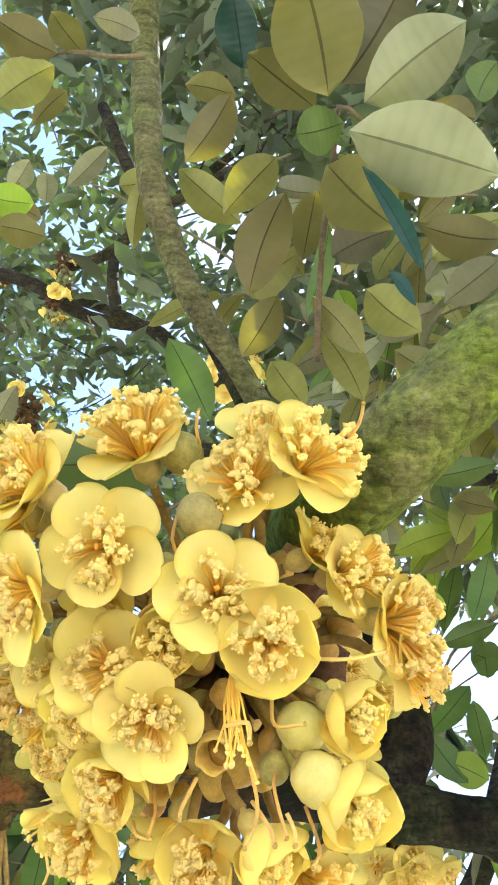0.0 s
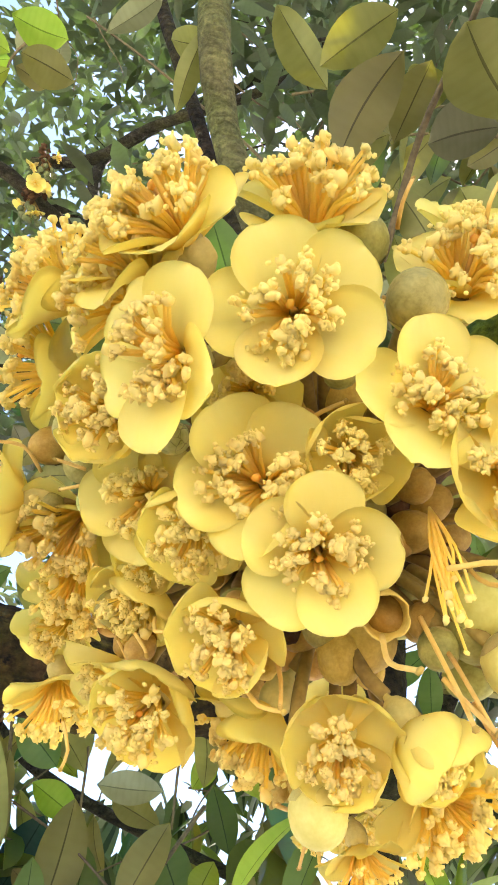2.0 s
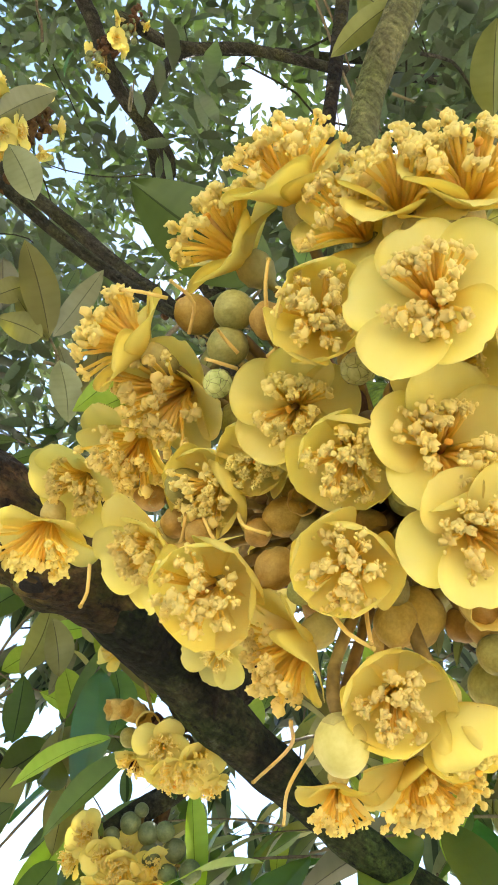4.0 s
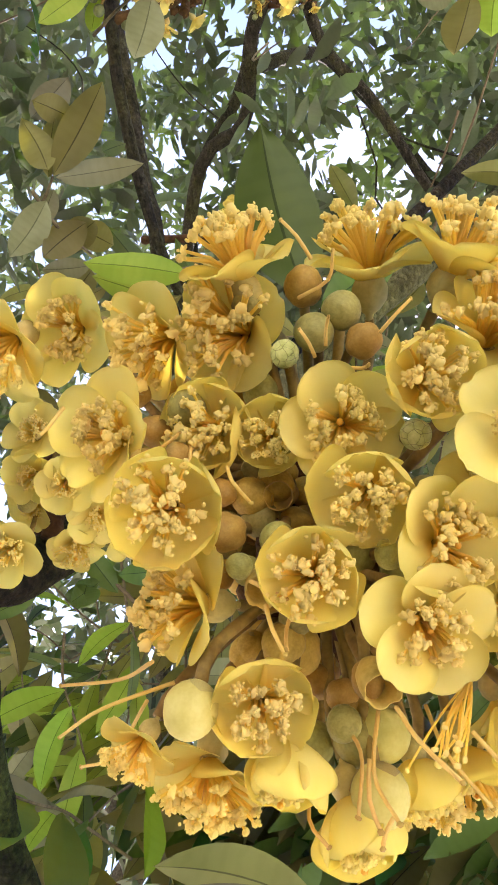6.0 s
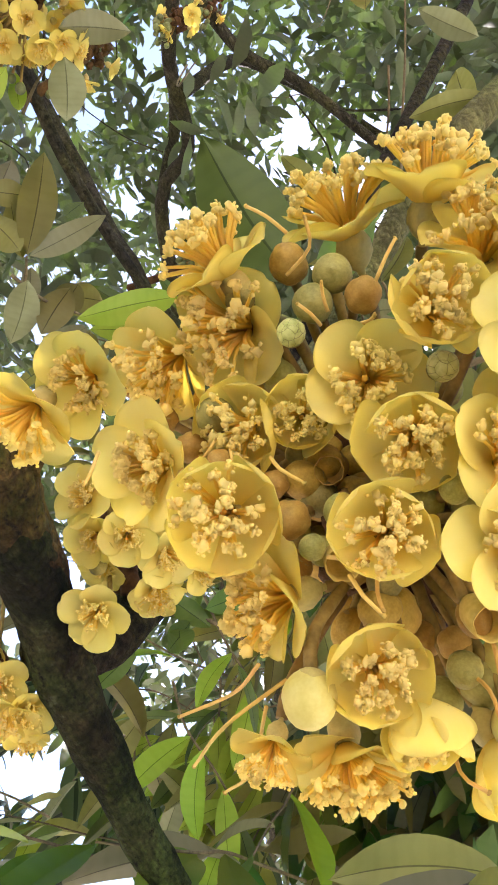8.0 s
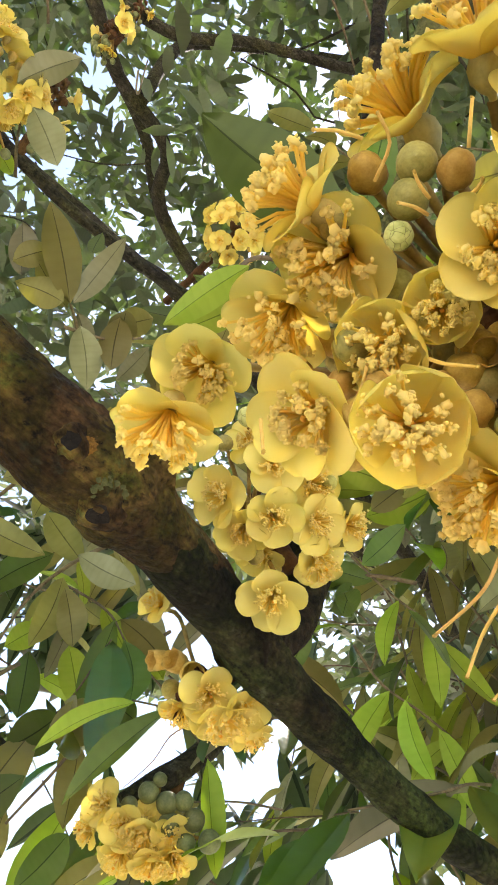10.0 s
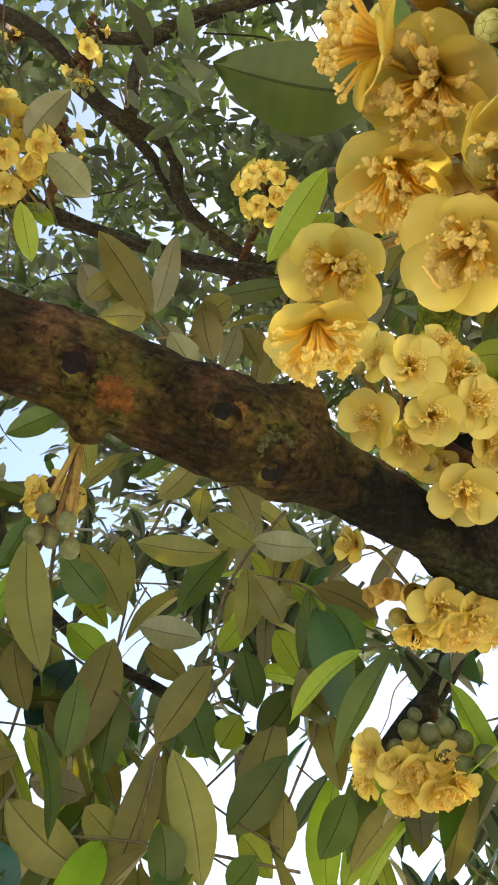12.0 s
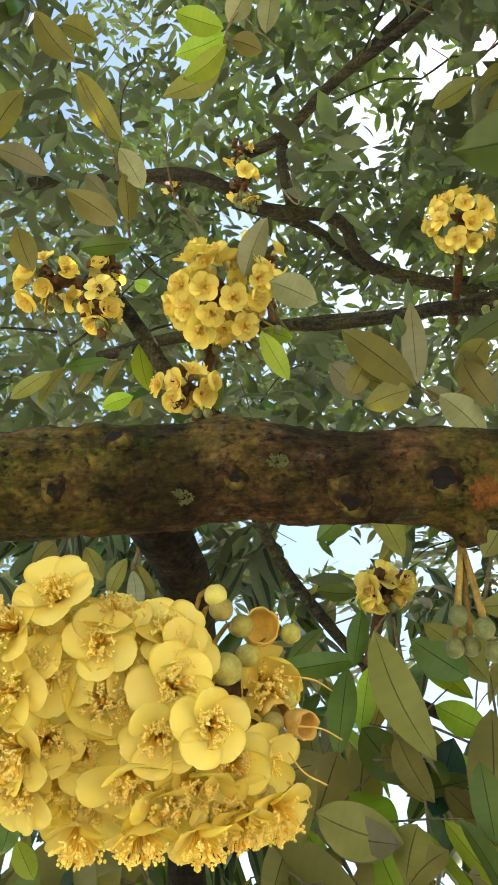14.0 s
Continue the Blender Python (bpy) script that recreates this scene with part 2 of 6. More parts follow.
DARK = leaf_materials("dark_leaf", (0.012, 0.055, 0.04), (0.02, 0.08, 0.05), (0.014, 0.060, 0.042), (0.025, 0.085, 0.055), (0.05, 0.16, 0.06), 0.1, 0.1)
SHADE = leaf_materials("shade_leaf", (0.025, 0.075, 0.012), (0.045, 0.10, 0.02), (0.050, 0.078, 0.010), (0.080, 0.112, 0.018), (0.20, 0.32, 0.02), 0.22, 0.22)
SORTS = {"shade": SHADE, "dark": DARK, "under": LEAF, "pale": PALE, "green": GREEN, "lit": LIT}


def ground_material():
    k = Mat("ground")
    # out of view; made pale to throw sunlight up onto the flowers
    a = k.ramp(k.noise(2.5, 6, 0.65), (0.3, (0.40, 0.36, 0.28)), (0.55, (0.54, 0.49, 0.39)), (0.75, (0.38, 0.38, 0.27)))
    litter = k.ramp(k.noise(24, 5, 0.7), (0.4, (0.36, 0.31, 0.23)), (0.6, (0.60, 0.54, 0.42)))
    k.bump(k.noise(40, 5), 0.6, 0.02)
    return k.finish(k.mix(0.5, a, litter), 0.95, 0.2)


# ---- mesh helpers ----
class Geo:
    """Gathers vertices and faces of one mesh."""

    def __init__(self):
        self.v, self.f, self.mi, self.uv = [], [], [], []

    def add(self, verts, faces, mat=0, uvs=None):
        n = len(self.v)
        self.v.extend(tuple(p) for p in verts)
        self.f.extend(tuple(i + n for i in f) for f in faces)
        self.mi.extend([mat] * len(faces))
        self.uv.extend(uvs if uvs else [(0.5, 0.5)] * len(verts))
        return self

    def mesh(self, name, *mats):
        me = bpy.data.meshes.new(name)
        me.from_pydata(self.v, [], self.f)
        for m in mats:
            me.materials.append(m)
        me.polygons.foreach_set("material_index", self.mi)
        me.polygons.foreach_set("use_smooth", [True] * len(self.f))
        layer = me.uv_layers.new(name="UVMap")
        idx = np.empty(len(me.loops), dtype=np.int32)
        me.loops.foreach_get("vertex_index", idx)
        layer.data.foreach_set("uv", np.array(self.uv, dtype=np.float32)[idx].ravel())
        me.update()
        return me


def smooth_line(points, step):
    """A Catmull-Rom curve through the points, about step metres apart."""
    p = [Vector(q) for q in points]
    p = [p[0] * 2 - p[1]] + p + [p[-1] * 2 - p[-2]]
    made = []
    for a, b, c, d in zip(p, p[1:], p[2:], p[3:]):
        n = max(2, int((c - b).length / step))
        for i in range(n):
            t = i / n
            made.append(0.5 * ((2 * b) + (c - a) * t + (2 * a - 5 * b + 4 * c - d) * t * t + (3 * b - a - 3 * c + d) * t ** 3))
    made.append(p[-2])
    return made


def tube(line, radii, sides, rough=0.0, freq=30.0, close=True):
    """Verts and faces of a tube along a line; rough: uneven skin."""
    verts, faces = [], []
    up = Vector((0.13, 0.21, 1)).normalized()
    n = len(line)
    for i, c in enumerate(line):
        tan = (line[min(i + 1, n - 1)] - line[max(i - 1, 0)]).normalized()
        side = tan.cross(up)
        if side.length < 1e-3:
            side = tan.cross(Vector((1, 0, 0)))
        side.normalize()
        top = side.cross(tan).normalized()
        up = top
        for s in range(sides):
            a = 2 * math.pi * s / sides
            w = side * math.cos(a) + top * math.sin(a)
            r = radii[i]
            if rough:
                q = c + w * r
                r *= 1 + rough * noise.noise(q * freq) + rough * 0.6 * noise.noise(q * freq * 3.1) + rough * 0.35 * noise.noise(q * freq * 9)
            verts.append(c + w * r)
    for i in range(n - 1):
        for s in range(sides):
            a, b = i * sides + s, i * sides + (s + 1) % sides
            faces.append((a, b, b + sides, a + sides))
    if close:
        faces.append(tuple(reversed(range(sides))))
        faces.append(tuple(range((n - 1) * sides, n * sides)))
    return verts, faces


_ico = bmesh.new()
bmesh.ops.create_icosphere(_ico, subdivisions=1, radius=1.0)
ICO_V = [v.co.copy() for v in _ico.verts]
ICO_F = [tuple(v.index for v in f.verts) for f in _ico.faces]
_ico.free()


def blob(geo, centre, r, mat, rng, squash=0.75):
    ax = [r * rng.uniform(0.7, 1.25), r * rng.uniform(0.7, 1.25), r * rng.uniform(0.5, 0.9) * squash / 0.75]
    q = Euler((rng.uniform(0, 6), rng.uniform(0, 6), rng.uniform(0, 6))).to_matrix()
    geo.add([Vector(centre) + q @ Vector((v.x * ax[0], v.y * ax[1], v.z * ax[2])) for v in ICO_V], ICO_F, mat)


def frame_from(place, normal, spin=0.0, size=1.0):
    """A pose whose z axis is the normal."""
    n = Vector(normal).normalized()
    return Matrix.Translation(place) @ n.to_track_quat("Z", "Y").to_matrix().to_4x4() @ Matrix.Rotation(spin, 4, "Z") @ Matrix.Scale(size, 4)


def part(name, mesh, parent, m=None, label=""):
    ob = new(name, mesh)
    ob.parent = parent
    if m is not None:
        ob.matrix_local = m
    return tagged(ob, label)


def thing(name, label, category, group="", kind="", place=(0, 0, 0)):
    ob = new(name)
    ob.empty_display_size = 0.05
    ob.location = place
    return tagged(ob, label, category, group, kind)


# ---- ground ----
def build_ground():
    g = Geo()
    n, size = 60, 900.0
    ax = [math.copysign(abs(i / (n / 2) - 1) ** 3, i / (n / 2) - 1) * size for i in range(n + 1)]
    vs = [(x, y, 0.05 * noise.noise(Vector((x, y, 0)) * 0.4)) for y in ax for x in ax]
    fs = [(j * (n + 1) + i, j * (n + 1) + i + 1, (j + 1) * (n + 1) + i + 1, (j + 1) * (n + 1) + i) for j in range(n) for i in range(n)]
    g.add(vs, fs)
    tagged(new("ground", g.mesh("ground", ground_material())), "bare orchard ground strewn with dry leaf litter", "ground", kind="structure")


build_ground()


# ---- the tree's wood ----
def limb(name, parent, points, r0, r1, mat, sides=20, step=0.02, rough=0.10, freq=14.0, label="", swell=None):
    """A limb along the points, from radius r0 to r1, or with the radii that swell gives at the points."""
    line = smooth_line(points, step)
    n = len(line)
    radii = [r0 + (r1 - r0) * i / (n - 1) for i in range(n)]
    if swell:
        at = [min(range(n), key=lambda i: (line[i] - Vector(q)).length) for q in points]
        radii = [float(r) for r in np.interp(range(n), at, swell)]
    return part(name, Geo().add(*tube(line, radii, sides, rough, freq)).mesh(name, mat), parent, None, label)


MAIN_AXIS = smooth_line([(-0.9, 0.62, 1.862), (-0.62, 0.610, 1.872), (-0.458, 0.634, 1.893), (-0.368, 0.648, 1.906), (-0.279, 0.655, 1.902), (-0.166, 0.667, 1.902), (-0.103, 0.670, 1.900), (-0.050, 0.690, 1.906), (0.044, 0.721, 1.913)], 0.01)


def on_bark(place, sink):
    """The place moved out to the skin of the main branch, and the way out of it there."""
    p = Vector(place)
    c = min(MAIN_AXIS, key=lambda q: (q - p).length)
    r = float(np.interp(c.x, (-0.9, -0.62, -0.458, -0.368, -0.279, -0.166, -0.103, -0.050, 0.044), (0.045, 0.043, 0.041, 0.0385, 0.0355, 0.037, 0.038, 0.0365, 0.029)))
    out = (p - c).normalized()
    q = c + out * r
    r *= 1 + 0.15 * (noise.noise(q * 15) + 0.6 * noise.noise(q * 46.5) + 0.35 * noise.noise(q * 135))
    return c + out * (r - sink), out


def knot(parent, place, normal, r, mat):
    """A raised, shallow ring of bark where a twig has been, its hollow painted dark."""
    g = Geo()
    rings, sides = ((1.8, -0.60), (1.35, -0.05), (0.98, 0.16), (0.74, 0.14), (0.45, 0.06), (0.02, 0.03)), 16
    vs = []
    for k, (q, h) in enumerate(rings):
        for s in range(sides):
            a = 2 * math.pi * s / sides
            w = 1 + 0.45 * noise.noise(Vector((math.cos(a) * 1.4, math.sin(a) * 1.4, k + place[0] * 50)))
            vs.append((math.cos(a) * q * r * w, math.sin(a) * q * r * w * 0.85, h * r))
    fs = [(k * sides + s, k * sides + (s + 1) % sides, (k + 1) * sides + (s + 1) % sides, (k + 1) * sides + s) for k in range(len(rings) - 1) for s in range(sides)]
    g.add(vs, fs[:3 * sides], 0)
    g.add(vs, fs[3 * sides:], 1)
    part("knot", g.mesh("knot", mat, HOLLOW), parent, frame_from(place, normal, place[2] * 40))


tree = thing("fruit_tree", "flowering fruit tree with mossy brown bark", "tree", place=(0, 0, 0))
limb("trunk", tree, [(-1.95, 0.85, -0.05), (-1.92, 0.86, 0.8), (-1.9, 0.85, 1.6), (-1.88, 0.88, 2.6), (-1.82, 0.92, 4.2)], 0.16, 0.10, BARK, 28, 0.05)
limb("main_branch", tree, [(-1.88, 0.86, 1.80), (-1.4, 0.76, 1.84), (-0.9, 0.62, 1.862), (-0.62, 0.610, 1.872), (-0.458, 0.634, 1.893), (-0.368, 0.648, 1.906), (-0.279, 0.655, 1.902), (-0.166, 0.667, 1.902), (-0.103, 0.670, 1.900), (-0.055, 0.688, 1.905), (-0.020, 0.698, 1.908), (0.044, 0.721, 1.913), (0.10, 0.734, 1.907), (0.13, 0.740, 1.902)], 0.043, 0.030, BARK, 64, 0.006, 0.15, 15, "rough brown bark with moss", (0.052, 0.049, 0.045, 0.043, 0.041, 0.0385, 0.0355, 0.037, 0.039, 0.0395, 0.0305, 0.0270, 0.0220, 0.0150))
limb("main_branch", tree, [(-0.01, 0.702, 1.909), (0.08, 0.73, 1.908), (0.164, 0.746, 1.895), (0.256, 0.750, 1.882), (0.349, 0.748, 1.868), (0.46, 0.738, 1.862), (0.62, 0.72, 1.865), (0.95, 0.75, 1.90)], 0.0275, 0.017, SHADED_GREEN_BARK, 40, 0.008, 0.12, 19, "", (0.0255, 0.0280, 0.0255, 0.0200, 0.018, 0.017, 0.016, 0.014))
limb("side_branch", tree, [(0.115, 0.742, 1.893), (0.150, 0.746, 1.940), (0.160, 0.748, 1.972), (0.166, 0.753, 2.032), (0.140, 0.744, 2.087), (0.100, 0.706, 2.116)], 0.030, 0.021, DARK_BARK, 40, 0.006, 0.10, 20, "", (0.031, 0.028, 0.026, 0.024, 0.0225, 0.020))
limb("side_branch", tree, [(0.128, 0.735, 2.100), (0.092, 0.698, 2.119), (0.055, 0.590, 2.100), (0.035, 0.48, 2.02), (0.030, 0.38, 1.92), (0.036, 0.30, 1.858), (0.062, 0.248, 1.852), (0.082, 0.228, 1.862), (0.101, 0.214, 1.872), (0.134, 0.198, 1.895), (0.24, 0.13, 1.97)], 0.022, 0.0185, MOSSY, 48, 0.006, 0.09, 20, "green mossy branch")
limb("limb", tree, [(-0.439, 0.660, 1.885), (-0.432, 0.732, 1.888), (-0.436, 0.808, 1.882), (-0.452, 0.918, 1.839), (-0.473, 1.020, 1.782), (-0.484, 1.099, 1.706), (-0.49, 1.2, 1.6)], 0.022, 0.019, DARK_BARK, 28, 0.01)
for _p, _n, _r in (((-0.361, 0.621, 1.878), (0, -0.75, -0.66), 0.006), ((-0.217, 0.624, 1.871), (0.05, -0.75, -0.66), 0.011), ((-0.281, 0.636, 1.864), (0, -0.55, -0.83), 0.010), ((-0.115, 0.636, 1.878), (0.05, -0.75, -0.66), 0.009), ((-0.067, 0.668, 1.868), (0, -0.5, -0.86), 0.013), ((-0.445, 0.607, 1.897), (-0.05, -0.85, -0.4), 0.008), ((-0.49, 0.610, 1.868), (0, -0.7, -0.7), 0.006)):
    knot(tree, *on_bark(_p, -0.0025), _r, BARK)
for _p, _n, _r in (((-0.070, 0.655, 1.876), (0, -0.6, -0.8), 0.013), ((-0.060, 0.662, 1.874), (0, -0.5, -0.86), 0.008), ((-0.33, 0.612, 1.885), (0, -0.85, -0.5), 0.006), ((-0.40, 0.628, 1.872), (0, -0.6, -0.8), 0.007)):
    _g = Geo()
    _rng = random.Random(int(_r * 9000))
    for _ in range(120):
        _a, _q = _rng.uniform(0, 6.28), _r * math.sqrt(_rng.random())
        blob(_g, (math.cos(_a) * _q, math.sin(_a) * _q * 0.8, _rng.uniform(-0.3, 0.25) * _r * (1 - _q / _r * 0.7)), _r * _rng.uniform(0.09, 0.17), 0, _rng)
    part("lichen", _g.mesh("lichen", LICHEN), tree, frame_from(*on_bark(_p, 0.0)) @ Matrix.Diagonal((1.3, 1.1, 0.22, 1)), "pale green lichen")
def crust(parent, place, normal, r, seed):
    """A thin ragged crust that follows the round of the branch."""
    g, sides, steps, vs = Geo(), 36, 9, []
    rng = random.Random(seed)
    for k in range(steps + 1):
        for s in range(sides):
            a = 2 * math.pi * s / sides
            q = r * k / steps * (1 + 0.32 * noise.noise(Vector((math.cos(a) * 1.3, math.sin(a) * 1.3, seed * 3.7))) + 0.22 * noise.noise(Vector((math.cos(a) * 4, math.sin(a) * 4, seed * 1.9))))
            x, y = math.cos(a) * q, math.sin(a) * q
            z = 0.0012 - y * y / 0.075 - 0.0026 * (k / steps) ** 3 + 0.0011 * noise.noise(Vector((x * 330, y * 330, seed))) + 0.0006 * noise.noise(Vector((x * 900, y * 900, seed)))
            vs.append((x, y, z))
    g.add(vs, [((k + 1) * sides + s, (k + 1) * sides + (s + 1) % sides, k * sides + (s + 1) % sides, k * sides + s) for k in range(steps) for s in range(sides)], 0)
    for _ in range(40):
        a, q = rng.uniform(0, 6.28), r * rng.uniform(0.5, 1.25)
        y = math.sin(a) * q
        blob(g, (math.cos(a) * q, y, -y * y / 0.075 - 0.0006), r * rng.uniform(0.04, 0.09), 0, rng, 0.4)
    part("bark_crust", g.mesh("bark_crust", RUST), parent, frame_from(place, normal), "rust orange crust on the bark")


for _i, (_p, _n, _r) in enumerate((((-0.188, 0.645, 1.873), (0.06, -0.56, -0.83), 0.0135), ((-0.105, 0.641, 1.886), (0.03, -0.90, -0.44), 0.008))):
    crust(tree, on_bark(_p, -0.0012)[0], _n, _r, _i + 2)
limb("stub", tree, [(-0.085, 0.682, 1.908), (-0.058, 0.668, 1.924), (-0.036, 0.655, 1.934)], 0.034, 0.020, BARK, 28, 0.004, 0.25, 50)
limb("stub", tree, [(-0.205, 0.668, 1.885), (-0.200, 0.676, 1.868), (-0.197, 0.682, 1.856)], 0.024, 0.009, BARK, 24, 0.004, 0.35, 60)
limb("limb", tree, [(-0.23, -0.05, 3.30), (-0.19, 0.09, 3.02), (-0.157, 0.192, 2.821), (-0.138, 0.255, 2.712), (-0.130, 0.311, 2.627), (-0.107, 0.368, 2.420), (-0.084, 0.421, 2.354), (-0.052, 0.457, 2.290), (0.008, 0.528, 2.230), (0.045, 0.575, 2.150), (0.055, 0.590, 2.105)], 0.026, 0.0115, OLIVE, 24, 0.012)
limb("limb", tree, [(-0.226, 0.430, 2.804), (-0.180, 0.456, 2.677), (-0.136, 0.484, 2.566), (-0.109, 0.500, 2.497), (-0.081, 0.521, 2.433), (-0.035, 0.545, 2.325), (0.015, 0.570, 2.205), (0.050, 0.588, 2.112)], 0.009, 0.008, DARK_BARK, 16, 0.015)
limb("limb", tree, [(-0.770, 0.947, 2.648), (-0.719, 0.971, 2.629), (-0.669, 1.019, 2.576), (-0.605, 1.072, 2.490), (-0.513, 1.113, 2.410), (-0.42, 0.95, 2.15), (-0.40, 0.75, 1.96), (-0.39, 0.66, 1.908)], 0.014, 0.018, LIMB, 18, 0.015)
limb("limb", tree, [(-0.56, 1.37, 2.50), (-0.509, 1.419, 2.445), (-0.462, 1.479, 2.373), (-0.397, 1.533, 2.300), (-0.312, 1.584, 2.215), (-0.210, 1.617, 2.145), (-0.073, 1.626, 2.091), (0.2, 1.6, 2.0)], 0.012, 0.011, LIMB, 14, 0.02)
limb("limb", tree, [(-0.62, 1.10, 2.70), (-0.436, 1.148, 2.730), (-0.298, 1.166, 2.743), (-0.062, 1.153, 2.760), (0.2, 1.1, 2.8)], 0.013, 0.010, LIMB, 14, 0.02)
limb("limb", tree, [(0.26, 1.16, 1.88), (0.286, 1.155, 1.92), (0.336, 1.157, 1.987), (0.396, 1.187, 2.103), (0.5, 1.25, 2.3)], 0.016, 0.022, LIMB, 18, 0.02)

far_tree = thing("background_tree", "tall leafy tree with thin dark limbs", "tree", place=(0, 0, 0))
limb("trunk", far_tree, [(4.6, 3.6, -0.05), (4.5, 3.5, 1.5), (4.2, 3.3, 3.2), (3.4, 2.9, 4.4), (2.4, 2.4, 5.6)], 0.15, 0.07, LIMB, 24, 0.08)
limb("limb", far_tree, [(-1.0, 1.45, 3.05), (-0.794, 1.424, 3.073), (-0.485, 1.422, 3.086), (-0.192, 1.399, 3.055), (0.067, 1.356, 2.989), (1.2, 1.6, 3.0), (2.6, 2.4, 3.0), (4.2, 3.3, 3.1)], 0.016, 0.03, LIMB, 14, 0.04)
limb("limb", far_tree, [(-2.0, 1.32, 3.88), (-1.531, 1.335, 3.918), (-1.128, 1.380, 3.958), (-0.825, 1.390, 3.928), (-0.595, 1.529, 3.900), (-0.344, 1.645, 3.971), (-0.229, 1.848, 3.964), (0.274, 2.019, 3.906), (1.8, 2.6, 3.9), (3.8, 3.1, 3.9)], 0.021, 0.034, LIMB, 16, 0.05)
limb("limb", far_tree, [(0.3, 0.98, 4.85), (0.081, 1.119, 4.713), (-0.181, 1.274, 4.578), (-0.407, 1.394, 4.425), (-0.544, 1.481, 4.268), (-0.5, 1.55, 3.92)], 0.014, 0.024, LIMB, 14, 0.05)
limb("limb", far_tree, [(-0.7, 1.35, 3.92), (-0.506, 1.292, 3.927), (-0.335, 1.175, 3.996), (-0.049, 1.029, 4.053), (0.2, 0.9, 4.2)], 0.02, 0.014, LIMB, 12, 0.05)
limb("limb", far_tree, [(-0.821, 1.813, 4.504), (-0.503, 1.956, 4.481), (-0.075, 2.197, 4.350), (0.9, 2.4, 4.5), (3.2, 2.8, 4.6)], 0.025, 0.035, LIMB, 12, 0.05)
for _line in ([(0.271, 1.215, 4.327), (0.18, 1.28, 4.335), (0.085, 1.270, 4.341), (-0.02, 1.335, 4.35), (-0.133, 1.316, 4.341), (-0.36, 1.40, 4.40)], [(-0.126, 1.010, 4.344), (-0.199, 1.160, 4.301), (-0.26, 1.32, 4.51)]):
    limb("twig", far_tree, _line, 0.0045, 0.0035, LIMB, 8, 0.05)


# ---- flowers ----
FLOWER_RNG = random.Random(7)
# per kind: petal length, half width, tangent angle at base and tip (degrees from the axis), cupping; stamen spread and length
KINDS = {
    "open": (0.0282, 0.0152, 58, 76, 0.27, 20, 66, 0.0150, 0.0200),
    "cup": (0.0275, 0.0182, 84, -4, 0.36, 6, 60, 0.0175, 0.0220),
    "brush": (0.0245, 0.0155, 50, 88, 0.32, 8, 64, 0.0205, 0.0275),
    "bell": (0.0310, 0.0168, 68, -22, 0.42, 4, 20, 0.0180, 0.0225),
}


def petal_mesh(kind, seed):
    length, half, a0, a1, cup = KINDS[kind][:5]
    rng = random.Random(seed)
    ns, nv = 12, 10
    g = Geo()
    layers = []
    wob = rng.uniform(0, 9)
    for layer in (0, 1):
        r, h = 0.0030, 0.0
        rows = []
        for i in range(ns + 1):
            s, before = 1 - (1 - i / ns) ** 1.6, 1 - (1 - max(0, i - 1) / ns) ** 1.6
            ang = radians(a0 + (a1 - a0) * s ** 1.25)
            r += math.sin(ang) * length * (s - before)
            h += math.cos(ang) * length * (s - before)
            w = half * (0.34 + 0.66 * math.sin(math.pi / 2 * min(1, s / 0.62))) if s < 0.62 else half * math.sqrt(max(0.0, 1 - ((s - 0.62) / 0.392) ** (2.1 if kind in ("open", "brush") else 2.6)))
            nr, nh = -math.cos(ang), math.sin(ang)
            for j in range(nv + 1):
                v = 2 * j / nv - 1
                lift = cup * w * v * v + 0.0008 * s * noise.noise(Vector((s * 2.3 + wob, v * 1.9, seed)))
                lift += 0.0005 * s * s * math.sin(v * 5 + wob)
                if layer:
                    lift -= 0.0006 * (1 - 0.7 * abs(v)) * (1 - 0.6 * s)
                tip = -0.0016 * s * s * (1 - v * v) ** 2 * (0.6 if seed % 2 else 0.0)
                rows.append(Vector((r + nr * lift + math.sin(ang) * tip, w * v * (1 - 0.10 * cup * v * v), h + nh * lift + math.cos(ang) * tip)))
        layers.append(rows)
    m = nv + 1
    quads = [(i * m + j, i * m + j + 1, (i + 1) * m + j + 1, (i + 1) * m + j) for i in range(ns) for j in range(nv)]
    n = len(layers[0])
    rim = [i * m for i in range(ns + 1)] + [ns * m + j for j in range(1, m)] + [i * m + nv for i in range(ns - 1, -1, -1)]
    tris = [t for q in quads for t in ((q[0], q[1], q[2]), (q[0], q[2], q[3]))]
    faces = tris + [tuple(n + k for k in reversed(q)) for q in tris] + [(a, a + n, b + n, b) for a, b in zip(rim, rim[1:])]
    g.add(layers[0] + layers[1], faces)
    return g.mesh("petal", PETAL)


_ico = bmesh.new()
bmesh.ops.create_icosphere(_ico, subdivisions=2, radius=1.0)
LUMP_V = [v.co.copy() for v in _ico.verts]
LUMP_F = [tuple(v.index for v in f.verts) for f in _ico.faces]
_ico.free()


def lump(geo, centre, r, mat, rng):
    """A frilled anther: a small knob with deep folds."""
    off = Vector((rng.uniform(0, 50), rng.uniform(0, 50), rng.uniform(0, 50)))
    flat = Vector((rng.uniform(0.9, 1.45), rng.uniform(0.75, 1.1), rng.uniform(0.55, 0.8)))
    q = Euler((rng.uniform(0, 6), rng.uniform(0, 6), rng.uniform(0, 6))).to_matrix()
    vs = []
    for v in LUMP_V:
        k = r * (1 + 0.55 * noise.noise(v * 1.9 + off) + 0.32 * noise.noise(v * 4.6 + off))
        vs.append(Vector(centre) + q @ Vector((v.x * flat.x, v.y * flat.y, v.z * flat.z)) * k)
    geo.add(vs, LUMP_F, mat)


